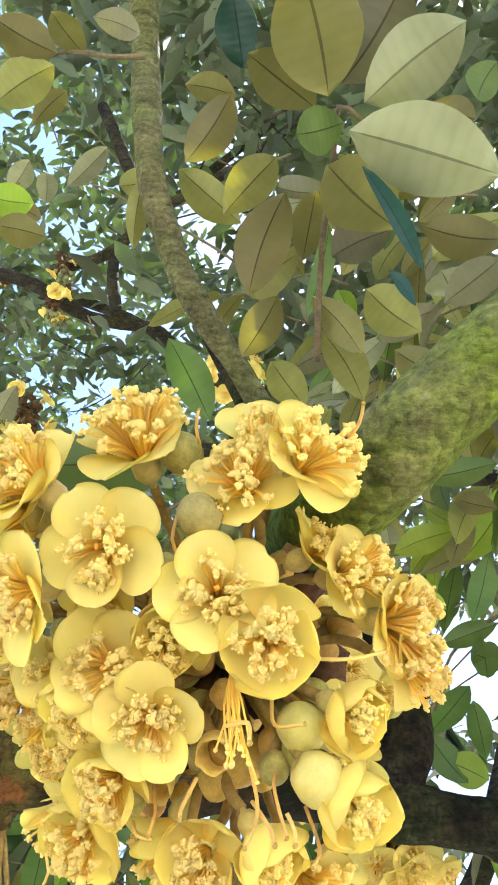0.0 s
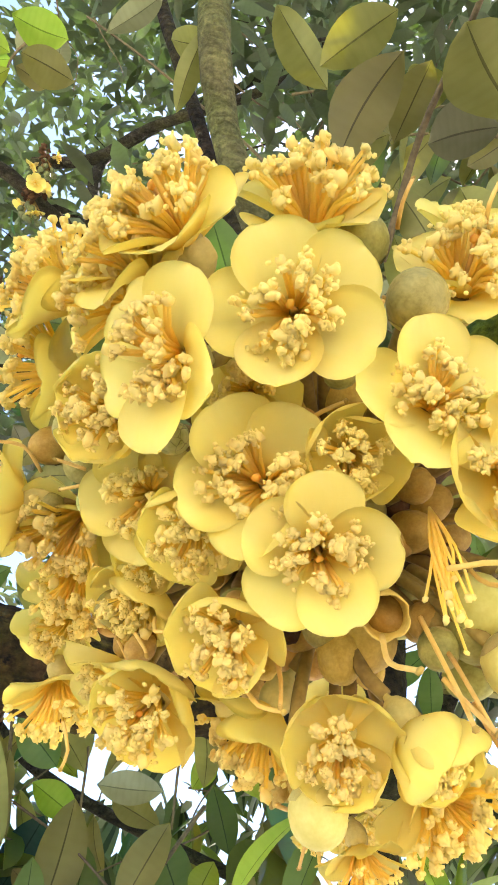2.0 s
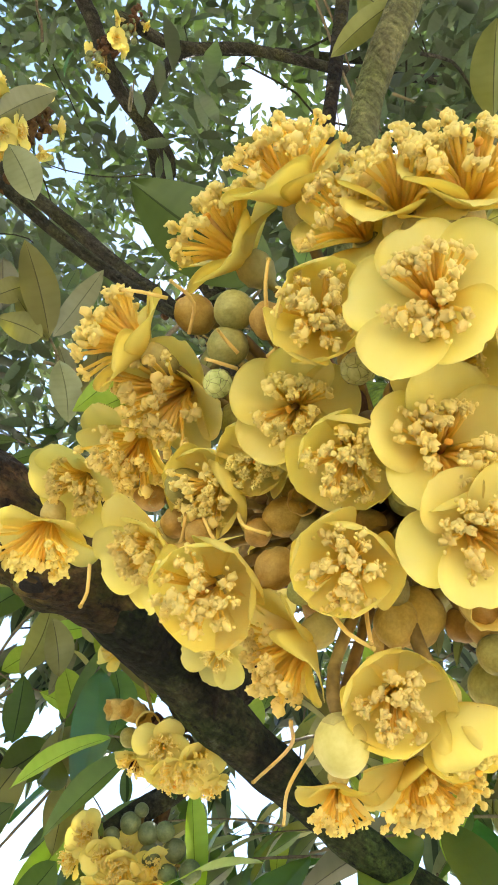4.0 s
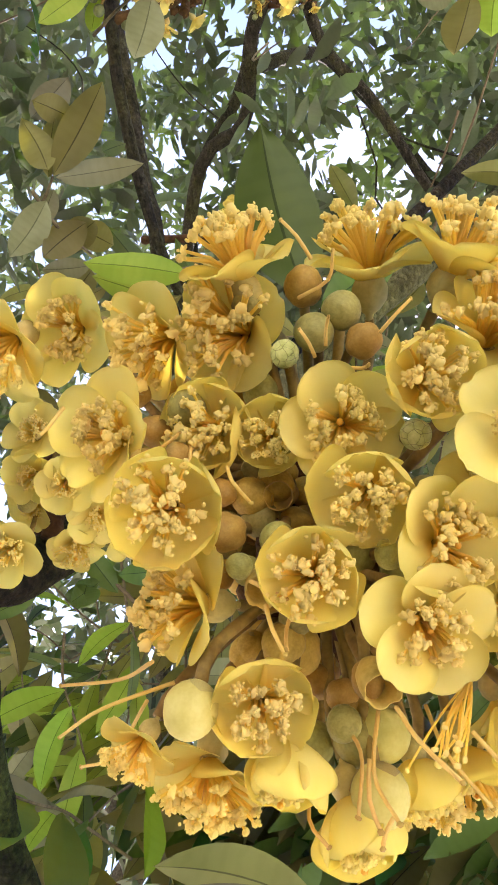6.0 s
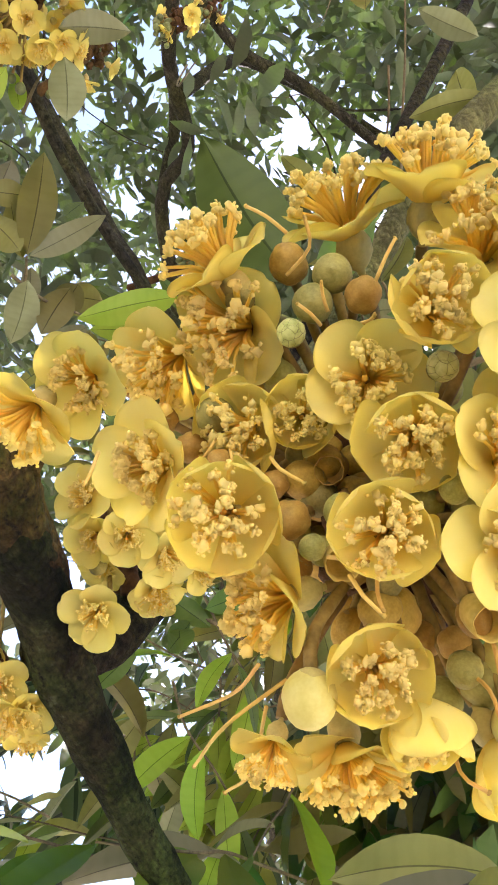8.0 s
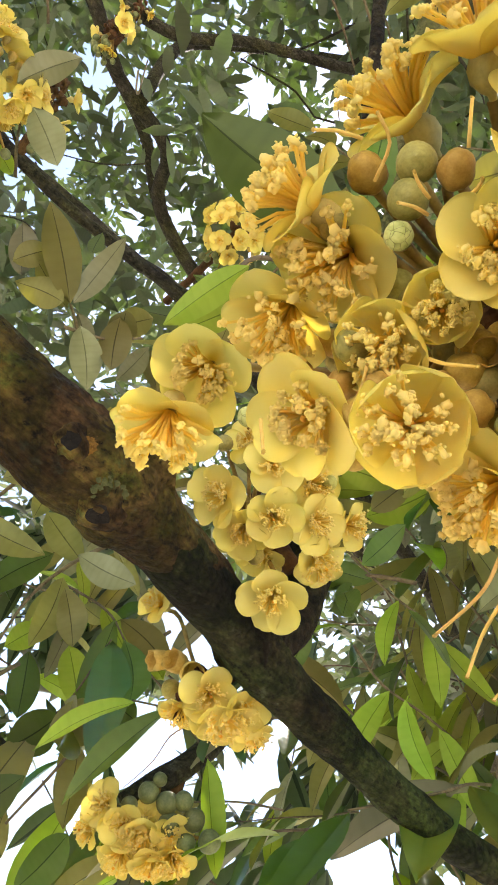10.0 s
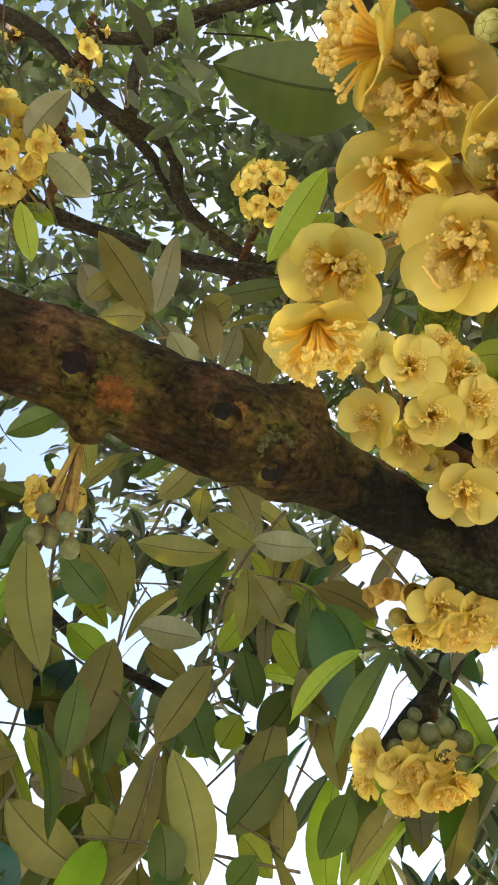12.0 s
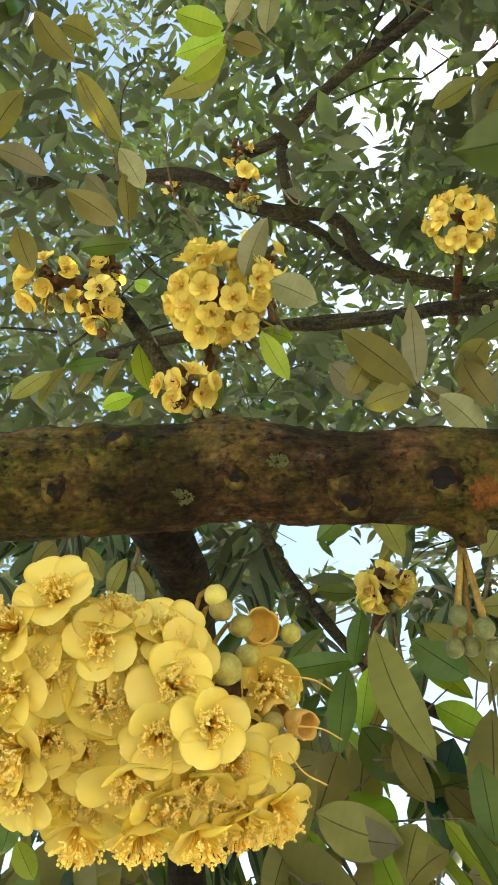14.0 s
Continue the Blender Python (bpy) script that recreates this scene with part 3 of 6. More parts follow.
def stamen_mesh(kind, seed, coarse=False):
    lo, hi, l0, l1 = KINDS[kind][5:]
    rng = random.Random(seed)
    g = Geo()
    for b in range(5):
        turn = 2 * math.pi * (b + 0.5 + rng.uniform(-0.15, 0.15)) / 5
        heads = [(turn + rng.uniform(-0.62, 0.62), radians(lo + (hi - lo) * (h + rng.random()) / 4), rng.uniform(l0, l1)) for h in range(4)]
        for i in range(10 if coarse else 12):
            az, a, ln = heads[i % 4]
            az += rng.gauss(0, 0.13)
            a += rng.gauss(0, 0.08)
            ln *= rng.uniform(0.93, 1.07)
            out = Vector((math.cos(az), math.sin(az), 0))
            p0 = out * 0.0024 + Vector((0, 0, 0.0015))
            p1 = p0 + (out * math.sin(a * 0.55) + Vector((0, 0, math.cos(a * 0.55)))) * ln * 0.55
            p2 = p1 + (out * math.sin(a) + Vector((0, 0, math.cos(a)))) * ln * 0.45
            mid = p0.lerp(p2, 0.5) * 0.3 + p1 * 0.7
            line = [p0, mid, p2] if coarse else [p0, p0.lerp(mid, 0.55), mid, mid.lerp(p2, 0.6), p2]
            g.add(*tube(line, [0.00092 - 0.00026 * k / (len(line) - 1) for k in range(len(line))], 3 if coarse else 5, close=False), 0)
            if coarse:
                for _ in range(3):
                    blob(g, p2 + Vector((rng.gauss(0, 1), rng.gauss(0, 1), rng.gauss(0, 1))) * 0.0013, 0.0014 * rng.uniform(0.8, 1.2), 1, rng)
                continue
            lump(g, p2, 0.0018 * rng.uniform(0.8, 1.2), 1, rng)
            for _ in range(5):
                blob(g, p2 + Vector((rng.gauss(0, 1), rng.gauss(0, 1), rng.gauss(0, 0.7))) * 0.0013, 0.0010 * rng.uniform(0.75, 1.3), 1, rng)
    return g.mesh("stamen_tuft", FILAMENT, ANTHER)


def pistil_mesh(length):
    rng = random.Random(3)
    line = [Vector((0, 0, 0)), Vector((0.0004, 0, length * 0.35)), Vector((0.0002, 0.0005, length * 0.7)), Vector((0.0008, 0.0006, length))]
    g = Geo().add(*tube(line, [0.0016, 0.0010, 0.0008, 0.0008], 7), 0)
    blob(g, line[-1], 0.0019, 1, rng, 0.9)
    return g.mesh("pistil", STYLE, STIGMA)


def calyx_mesh():
    """The cup of fused sepals under the petals, with a short neck."""
    g = Geo()
    prof = ((0.0013, -0.016), (0.0018, -0.0135), (0.0042, -0.0115), (0.0066, -0.0075), (0.0066, -0.003), (0.0052, 0.0005), (0.004, 0.001))
    sides = 15
    vs = []
    for r, h in prof:
        for s in range(sides):
            a = 2 * math.pi * s / sides
            q = 1 + 0.10 * math.cos(5 * a) * min(1, max(0, (h + 0.012) / 0.008))
            vs.append((math.cos(a) * r * q, math.sin(a) * r * q, h))
    fs = [(k * sides + s, k * sides + (s + 1) % sides, (k + 1) * sides + (s + 1) % sides, (k + 1) * sides + s) for k in range(len(prof) - 1) for s in range(sides)]
    g.add(vs, fs)
    return g.mesh("calyx", CALYX)


def spent_mesh(seed):
    """A calyx whose petals have dropped: an orange cup of five ragged lobes."""
    rng = random.Random(seed)
    g = Geo()
    sides = 30
    prof = ((0.002, -0.018), (0.006, -0.015), (0.0092, -0.009), (0.0100, -0.002), (0.0098, 0.0052), (0.0091, 0.0050), (0.0092, -0.001), (0.0085, -0.008), (0.005, -0.0135), (0.0002, -0.0145))
    vs = []
    for k, (r, h) in enumerate(prof):
        for s in range(sides):
            a = 2 * math.pi * s / sides
            lobe = math.cos(5 * a + seed)
            flare = 1 + (0.025 * lobe + 0.03 * math.sin(9 * a + seed)) * (1 if k in (4, 5) else 0.25)
            vs.append((math.cos(a) * r * flare, math.sin(a) * r * flare, h + (0.0010 * lobe if k in (4, 5) else 0)))
    g.add(vs, [(k * sides + s, k * sides + (s + 1) % sides, (k + 1) * sides + (s + 1) % sides, (k + 1) * sides + s) for k in range(len(prof) - 1) for s in range(sides)])
    return g.mesh("spent_calyx", SPENT)


def bud_mesh(kind):
    g = Geo()
    sides, rings = 20, 11
    vs = []
    for i in range(rings + 1):
        s = i / rings
        a = math.pi * s
        for k in range(sides):
            b = 2 * math.pi * k / sides
            if kind == "tan":
                q = (1 + 0.11 * abs(math.cos(2.5 * b))) * (1.05 - 0.25 * s)
            elif kind == "scaly":
                q = 1 + 0.05 * (((k / sides * 5 + s * 1.4) % 1.0) - 0.5) * math.sin(a)
            elif kind == "yellow":
                q = 1 + 0.09 * (((k / sides * 5 + s * 0.8) % 1.0) - 0.5) * math.sin(a)
            else:
                q = 1 + 0.02 * math.cos(3 * b)
            tall = 1.0 + (0.12 if kind in ("bud", "yellow", "green") else 0.25 if kind == "tan" else 0.0)
            vs.append((math.sin(a) * math.cos(b) * q, math.sin(a) * math.sin(b) * q, -math.cos(a) * tall + (0.10 if i == rings and kind == "bud" else 0)))
    g.add(vs, [(i * sides + k, i * sides + (k + 1) % sides, (i + 1) * sides + (k + 1) % sides, (i + 1) * sides + k) for i in range(rings) for k in range(sides)])
    return g.mesh(kind, {"bud": BUD, "green": GREEN_BUD, "scaly": SCALY, "yellow": YELLOW_BUD, "tan": TAN}[kind])


def collar_mesh():
    """The two or three small bracts that hold a bud."""
    g = Geo()
    for k in range(3):
        a0 = 2 * math.pi * k / 3
        vs = []
        for i in range(5):
            s = i / 4
            for j in range(5):
                v = (j / 4 - 0.5) * 1.7 * (1 - s ** 3)
                a = a0 + v
                el = -1.35 + 1.15 * s
                vs.append((math.cos(a) * math.cos(el) * 1.06, math.sin(a) * math.cos(el) * 1.06, math.sin(el) * 1.1))
        g.add(vs, [(i * 5 + j, i * 5 + j + 1, (i + 1) * 5 + j + 1, (i + 1) * 5 + j) for i in range(4) for j in range(4)])
    return g.mesh("collar", CALYX)


PETALS = {k: [petal_mesh(k, s) for s in (1, 2, 3, 4)] for k in KINDS}
STAMENS = {k: [stamen_mesh(k, s) for s in (1, 2, 3)] for k in KINDS}
STAMENS_FAR = {k: [stamen_mesh(k, s, True) for s in (1, 2)] for k in KINDS}
PISTIL = {"open": pistil_mesh(0.012), "cup": pistil_mesh(0.012), "brush": pistil_mesh(0.021), "bell": pistil_mesh(0.026)}
CALYX_ME = calyx_mesh()
SPENT_ME = [spent_mesh(s) for s in (1, 2, 3)]
BUDS = {k: bud_mesh(k) for k in ("bud", "scaly", "yellow", "tan", "green")}
COLLAR = collar_mesh()
CORES = {}


def stalk(parent, start, direction, end, r=0.0021):
    """A pedicel that bends from the base of a flower back to the core of its cluster."""
    a, d, b = Vector(start), Vector(direction).normalized(), Vector(end)
    reach = (b - a).length
    line = smooth_line([a, a - d * min(0.016, reach * 0.4), a.lerp(b, 0.6) - d * 0.006, b], 0.006)
    me = Geo().add(*tube(line, [r * (1 + 0.25 * noise.noise(p * 90)) for p in line], 8)).mesh("pedicel", PEDICEL)
    ob = part("pedicel", me, parent)
    ob.matrix_world = Matrix.Identity(4)
    ob.matrix_parent_inverse = (parent.parent.matrix_basis @ parent.matrix_basis).inverted() if parent.parent else parent.matrix_basis.inverted()
    return ob


def flower(cluster, kind, place, normal, size, far=False):
    """A flower facing along its normal: calyx with five petals, stamens and pistil on a stalk."""
    rng = FLOWER_RNG
    n = Vector(normal).normalized()
    base = Vector(place) - n * (0.007 * size if kind != "spent" else 0.002)
    m = cluster.matrix_basis.inverted() @ frame_from(base, n, rng.uniform(0, 6.28), size)
    if kind == "spent":
        head = part("spent_flower", rng.choice(SPENT_ME), cluster, m, "withered orange flower cup")
    else:
        head = part("flower", CALYX_ME, cluster, m)
        gone = rng.random() < 0.06 and kind == "brush"
        for k in range(4 if gone else 5):
            tilt = rng.uniform(-10, 10) if kind not in ("cup", "bell") else rng.choice((-1, 2, 6, 14, 24) if kind == "cup" else (-1, 0, 1, 3, 5)) + rng.uniform(-2, 2)
            pm = Matrix.Rotation(2 * math.pi * k / 5 + rng.uniform(-0.10, 0.10), 4, "Z") @ Matrix.Translation((0, 0, 0.0009 * (k % 2))) @ Matrix.Rotation(0.12 + rng.uniform(-0.06, 0.06), 4, "X") @ Matrix.Rotation(radians(tilt), 4, "Y") @ Matrix.Scale(rng.uniform(0.93, 1.08), 4)
            part("petal", rng.choice(PETALS[kind]), head, pm)
        near = cluster is main_cluster
        part("stamen_tuft", rng.choice(STAMENS[kind] if near else STAMENS_FAR[kind]), head, None if near else Matrix.Scale(0.86, 4))
        part("pistil", PISTIL[kind], head)
    if not far:
        stalk(head, base - n * 0.0155 * size, n, CORES[cluster.name])
    return head


def bud(cluster, kind, place, normal, r):
    n = Vector(normal).normalized()
    m = cluster.matrix_basis.inverted() @ frame_from(place, n, FLOWER_RNG.uniform(0, 6.28), r)
    ob = part("bud", BUDS[kind], cluster, m, {"bud": "", "green": "dark green bud", "scaly": "pale green scaly bud", "yellow": "yellow bud about to open", "tan": "swollen tan calyx"}[kind])
    if kind != "green":
        part("collar", COLLAR, ob)
    stalk(ob, Vector(place) - n * r, n, CORES[cluster.name])
    return ob


def style(cluster, start, end):
    """A bare style left when the petals fell, with a dark tip."""
    a, b = Vector(start), Vector(end)
    rng = FLOWER_RNG
    side = (b - a).orthogonal().normalized() * (b - a).length * rng.choice((-1, 1)) * rng.uniform(0.10, 0.24)
    line = smooth_line([a + (a - b) * 0.15, a.lerp(b, 0.45) + side, b], 0.004)
    g = Geo().add(*tube(line, [0.00072 - 0.00016 * i / len(line) for i in range(len(line))], 7), 0)
    blob(g, b, 0.0010, 1, rng)
    return part("bare_style", g.mesh("bare_style", STYLE, TAN), cluster, cluster.matrix_basis.inverted(), "bare orange style")


def filament_wisp(cluster, start, end):
    a, b = Vector(start), Vector(end)
    g = Geo()
    rng = FLOWER_RNG
    for i in range(5):
        e = b + Vector((rng.gauss(0, 1), rng.gauss(0, 1), rng.gauss(0, 1))) * 0.003
        line = smooth_line([a, a.lerp(e, 0.5) + Vector((rng.gauss(0, 1), rng.gauss(0, 1), 0)) * 0.0015, e], 0.005)
        g.add(*tube(line, [0.0004] * len(line), 5), 0)
        blob(g, e, 0.0011, 1, rng)
    return part("dried_tuft", g.mesh("dried_tuft", FILAMENT, ANTHER), cluster, cluster.matrix_basis.inverted(), "wisp of dried stamens")


def cluster_of(name, core, root, label, r=0.02, group="flower clusters"):
    """An inflorescence: a woody knob at the core, held by a stem that grows from the bark at the root."""
    ob = thing(name, label, "flower cluster", group, place=root)
    CORES[ob.name] = Vector(core)
    c, q = Vector(core), Vector(root)
    g = Geo()
    line = smooth_line([q + (q - c) * 0.15, q.lerp(c, 0.5) + Vector((0.004, 0, 0.006)), c], 0.008)
    g.add(*tube(line, [r * 0.55] * len(line), 12, 0.25, 60))
    rng = random.Random(int(abs(core[0]) * 1000))
    for _ in range(22):
        lump(g, c + Vector((rng.gauss(0, 1), rng.gauss(0, 1), rng.gauss(0, 1))) * r * 0.75, r * rng.uniform(0.3, 0.6), 0, rng)
    part("flower_stem", g.mesh("flower_stem", CORE), ob, ob.matrix_basis.inverted())
    return ob


main_cluster = cluster_of("flower_cluster", (-0.005, 0.345, 1.815), (0.030, 0.33, 1.850), "large dense cluster of pale yellow flowers on a mossy branch", 0.027)
flower(main_cluster, "open", (-0.045, 0.241, 1.797), (-0.20, -0.69, -0.69), 0.78)
flower(main_cluster, "open", (-0.006, 0.249, 1.784), (-0.01, -0.92, -0.39), 0.72)
flower(main_cluster, "cup", (0.011, 0.253, 1.769), (-0.06, -0.66, -0.74), 0.74)
flower(main_cluster, "cup", (-0.023, 0.267, 1.777), (0.03, -0.61, -0.79), 0.60)
flower(main_cluster, "brush", (-0.040, 0.244, 1.851), (-0.24, -0.95, 0.19), 0.95)
flower(main_cluster, "brush", (0.003, 0.239, 1.826), (-0.17, -0.98, -0.03), 0.86)
flower(main_cluster, "brush", (0.026, 0.231, 1.829), (0.57, -0.80, -0.05), 0.83)
flower(main_cluster, "open", (0.012, 0.244, 1.855), (-0.02, -0.99, 0.07), 0.78)
flower(main_cluster, "open", (-0.028, 0.279, 1.754), (-0.13, -0.64, -0.75), 0.67)
flower(main_cluster, "bell", (0.039, 0.289, 1.763), (0.58, -0.52, -0.62), 0.70)
flower(main_cluster, "bell", (0.037, 0.301, 1.738), (0.52, -0.50, -0.69), 0.78)
flower(main_cluster, "brush", (0.042, 0.271, 1.808), (0.70, -0.63, -0.33), 0.76)
flower(main_cluster, "brush", (0.059, 0.283, 1.794), (0.70, -0.50, -0.50), 0.82)
flower(main_cluster, "open", (0.030, 0.267, 1.817), (0.80, -0.58, 0.19), 0.67)
flower(main_cluster, "brush", (0.065, 0.295, 1.784), (0.76, -0.31, -0.54), 0.71)
bud(main_cluster, "bud", (-0.023, 0.249, 1.851), (-0.32, -0.94, -0.11), 0.0086)
bud(main_cluster, "bud", (-0.013, 0.239, 1.809), (-0.10, -0.94, -0.33), 0.0082)
bud(main_cluster, "bud", (-0.026, 0.264, 1.806), (0.01, -0.72, -0.70), 0.0053)
bud(main_cluster, "yellow", (0.024, 0.300, 1.762), (0.24, -0.50, -0.82), 0.0090)
bud(main_cluster, "yellow", (0.028, 0.293, 1.741), (0.39, -0.47, -0.77), 0.0089)
bud(main_cluster, "bud", (0.014, 0.308, 1.751), (-0.06, -0.24, -0.97), 0.0057)
bud(main_cluster, "tan", (-0.004, 0.297, 1.773), (-0.08, -0.84, -0.53), 0.0057)
flower(main_cluster, "spent", (-0.007, 0.292, 1.748), (-0.04, -0.68, -0.73), 0.63)
flower(main_cluster, "spent", (-0.030, 0.332, 1.752), (-0.15, -0.53, -0.83), 0.58)
flower(main_cluster, "cup", (-0.044, 0.309, 1.745), (-0.46, -0.47, -0.75), 0.69)
flower(main_cluster, "cup", (-0.011, 0.320, 1.725), (-0.28, -0.52, -0.81), 0.66)
flower(main_cluster, "open", (-0.074, 0.257, 1.789), (-0.69, -0.42, -0.60), 0.80)
flower(main_cluster, "open", (-0.044, 0.278, 1.772), (-0.36, -0.74, -0.56), 0.79)
flower(main_cluster, "cup", (-0.058, 0.302, 1.772), (-0.22, -0.24, -0.95), 0.73)
flower(main_cluster, "open", (-0.073, 0.318, 1.792), (-0.33, -0.45, -0.83), 0.76)
flower(main_cluster, "cup", (-0.067, 0.346, 1.791), (-0.34, -0.39, -0.85), 0.59)
flower(main_cluster, "cup", (-0.087, 0.290, 1.799), (-0.36, -0.68, -0.63), 0.75)
flower(main_cluster, "brush", (-0.091, 0.282, 1.842), (-0.85, -0.48, -0.23), 0.92)
flower(main_cluster, "brush", (-0.115, 0.296, 1.858), (-0.88, -0.44, 0.16), 0.97)
flower(main_cluster, "brush", (-0.089, 0.261, 1.835), (-0.63, -0.77, 0.08), 0.88)
flower(main_cluster, "brush", (-0.078, 0.245, 1.831), (-0.59, -0.80, -0.02), 0.90)
flower(main_cluster, "brush", (-0.116, 0.332, 1.860), (-1.00, -0.08, 0.03), 1.04)
flower(main_cluster, "brush", (-0.124, 0.367, 1.820), (-0.98, 0.17, -0.07), 0.90)
flower(main_cluster, "brush", (-0.099, 0.372, 1.818), (-0.37, 0.05, -0.93), 1.01)
flower(main_cluster, "brush", (-0.096, 0.408, 1.816), (0.01, 0.23, -0.97), 0.99)
flower(main_cluster, "cup", (-0.070, 0.368, 1.787), (-0.33, -0.06, -0.94), 0.79)
flower(main_cluster, "open", (-0.101, 0.460, 1.819), (-0.20, -0.12, -0.97), 0.88)
flower(main_cluster, "brush", (-0.099, 0.484, 1.800), (0.13, 0.09, -0.97), 0.99)
flower(main_cluster, "open", (-0.070, 0.403, 1.773), (-0.45, 0.10, -0.89), 0.90)
flower(main_cluster, "cup", (-0.060, 0.358, 1.744), (-0.42, -0.42, -0.80), 0.83)
flower(main_cluster, "brush", (-0.025, 0.356, 1.744), (-0.41, 0.47, -0.78), 0.84)
flower(main_cluster, "open", (-0.050, 0.273, 1.799), (-0.35, -0.49, -0.79), 0.62)
bud(main_cluster, "scaly", (-0.068, 0.295, 1.798), (-0.26, -0.58, -0.77), 0.0052)
bud(main_cluster, "scaly", (-0.092, 0.346, 1.809), (-0.54, -0.37, -0.76), 0.0053)
bud(main_cluster, "bud", (-0.103, 0.331, 1.828), (-0.37, -0.43, -0.82), 0.0074)
bud(main_cluster, "bud", (-0.097, 0.339, 1.820), (-0.28, -0.39, -0.88), 0.0075)
bud(main_cluster, "tan", (-0.007, 0.330, 1.756), (-0.10, -0.30, -0.95), 0.0074)
bud(main_cluster, "tan", (-0.045, 0.348, 1.759), (-0.41, -0.17, -0.90), 0.0068)
bud(main_cluster, "tan", (-0.069, 0.391, 1.783), (-0.53, -0.27, -0.80), 0.0065)
bud(main_cluster, "bud", (-0.109, 0.366, 1.820), (-0.06, -0.72, -0.69), 0.0060)
flower(main_cluster, "brush", (0.026, 0.346, 1.725), (0.33, -0.34, -0.87), 0.80)
flower(main_cluster, "bell", (0.010, 0.316, 1.728), (0.45, -0.30, -0.84), 0.72)
bud(main_cluster, "yellow", (-0.012, 0.337, 1.714), (0.24, -0.20, -0.94), 0.0080)
bud(main_cluster, "tan", (-0.004, 0.299, 1.753), (0.36, -0.45, -0.81), 0.0052)
bud(main_cluster, "bud", (-0.039, 0.338, 1.750), (-0.50, -0.50, -0.71), 0.0044)
flower(main_cluster, "spent", (-0.047, 0.342, 1.785), (-0.40, -0.47, -0.77), 0.54)
bud(main_cluster, "tan", (-0.093, 0.321, 1.823), (-0.51, -0.64, -0.57), 0.0066)
bud(main_cluster, "tan", (-0.112, 0.348, 1.833), (-0.74, -0.35, -0.57), 0.0074)
flower(main_cluster, "spent", (-0.040, 0.329, 1.765), (-0.14, -0.49, -0.86), 0.43)
bud(main_cluster, "bud", (-0.040, 0.295, 1.769), (-0.49, -0.33, -0.81), 0.0049)
flower(main_cluster, "brush", (0.007, 0.359, 1.711), (0.23, -0.00, -0.94), 0.50)
bud(main_cluster, "tan", (0.001, 0.332, 1.764), (-0.48, -0.35, -0.81), 0.0102)
bud(main_cluster, "tan", (-0.016, 0.342, 1.771), (-0.42, -0.38, -0.82), 0.0078)
bud(main_cluster, "tan", (0.014, 0.314, 1.763), (-0.52, -0.29, -0.80), 0.0057)
bud(main_cluster, "bud", (0.026, 0.307, 1.758), (-0.56, -0.27, -0.79), 0.0090)
bud(main_cluster, "bud", (0.030, 0.323, 1.754), (-0.56, -0.32, -0.77), 0.0080)
bud(main_cluster, "tan", (-0.041, 0.350, 1.799), (-0.33, -0.38, -0.87), 0.0071)
bud(main_cluster, "tan", (-0.028, 0.343, 1.802), (-0.36, -0.35, -0.86), 0.0065)
bud(main_cluster, "bud", (-0.028, 0.345, 1.764), (-0.40, -0.40, -0.82), 0.0053)
bud(main_cluster, "bud", (-0.019, 0.306, 1.796), (-0.40, -0.26, -0.88), 0.0050)
bud(main_cluster, "tan", (-0.026, 0.359, 1.798), (-0.36, -0.39, -0.85), 0.0067)
bud(main_cluster, "tan", (0.018, 0.327, 1.771), (-0.51, -0.32, -0.80), 0.0064)
bud(main_cluster, "tan", (0.006, 0.312, 1.789), (-0.47, -0.27, -0.84), 0.0064)
style(main_cluster, (-0.113, 0.338, 1.813), (-0.127, 0.322, 1.807))
style(main_cluster, (-0.126, 0.334, 1.812), (-0.138, 0.342, 1.811))
style(main_cluster, (-0.093, 0.333, 1.806), (-0.102, 0.336, 1.804))
style(main_cluster, (-0.099, 0.310, 1.815), (-0.107, 0.303, 1.824))
style(main_cluster, (-0.068, 0.382, 1.762), (-0.074, 0.370, 1.772))
style(main_cluster, (-0.062, 0.350, 1.770), (-0.057, 0.336, 1.759))
style(main_cluster, (-0.041, 0.326, 1.740), (-0.042, 0.312, 1.734))
style(main_cluster, (-0.035, 0.320, 1.736), (-0.028, 0.311, 1.728))
style(main_cluster, (-0.096, 0.329, 1.809), (-0.105, 0.327, 1.809))
style(main_cluster, (-0.088, 0.319, 1.806), (-0.090, 0.311, 1.802))
style(main_cluster, (-0.021, 0.253, 1.804), (-0.021, 0.241, 1.810))
style(main_cluster, (-0.034, 0.269, 1.788), (-0.026, 0.260, 1.789))
style(main_cluster, (0.028, 0.266, 1.770), (0.051, 0.265, 1.772))
style(main_cluster, (-0.030, 0.318, 1.748), (-0.029, 0.311, 1.729))
style(main_cluster, (-0.015, 0.238, 1.847), (-0.015, 0.226, 1.851))
style(main_cluster, (0.006, 0.228, 1.838), (0.006, 0.218, 1.843))
style(main_cluster, (0.039, 0.223, 1.831), (0.044, 0.209, 1.835))
style(main_cluster, (0.017, 0.282, 1.725), (0.019, 0.282, 1.717))
style(main_cluster, (-0.017, 0.360, 1.720), (-0.002, 0.395, 1.716))
style(main_cluster, (-0.001, 0.362, 1.728), (0.012, 0.392, 1.708))
style(main_cluster, (0.015, 0.378, 1.731), (0.054, 0.416, 1.730))
style(main_cluster, (0.018, 0.312, 1.753), (0.017, 0.291, 1.722))
style(main_cluster, (0.004, 0.293, 1.747), (0.004, 0.275, 1.714))
style(main_cluster, (-0.012, 0.280, 1.734), (-0.014, 0.259, 1.716))
style(main_cluster, (0.014, 0.283, 1.764), (0.022, 0.260, 1.744))
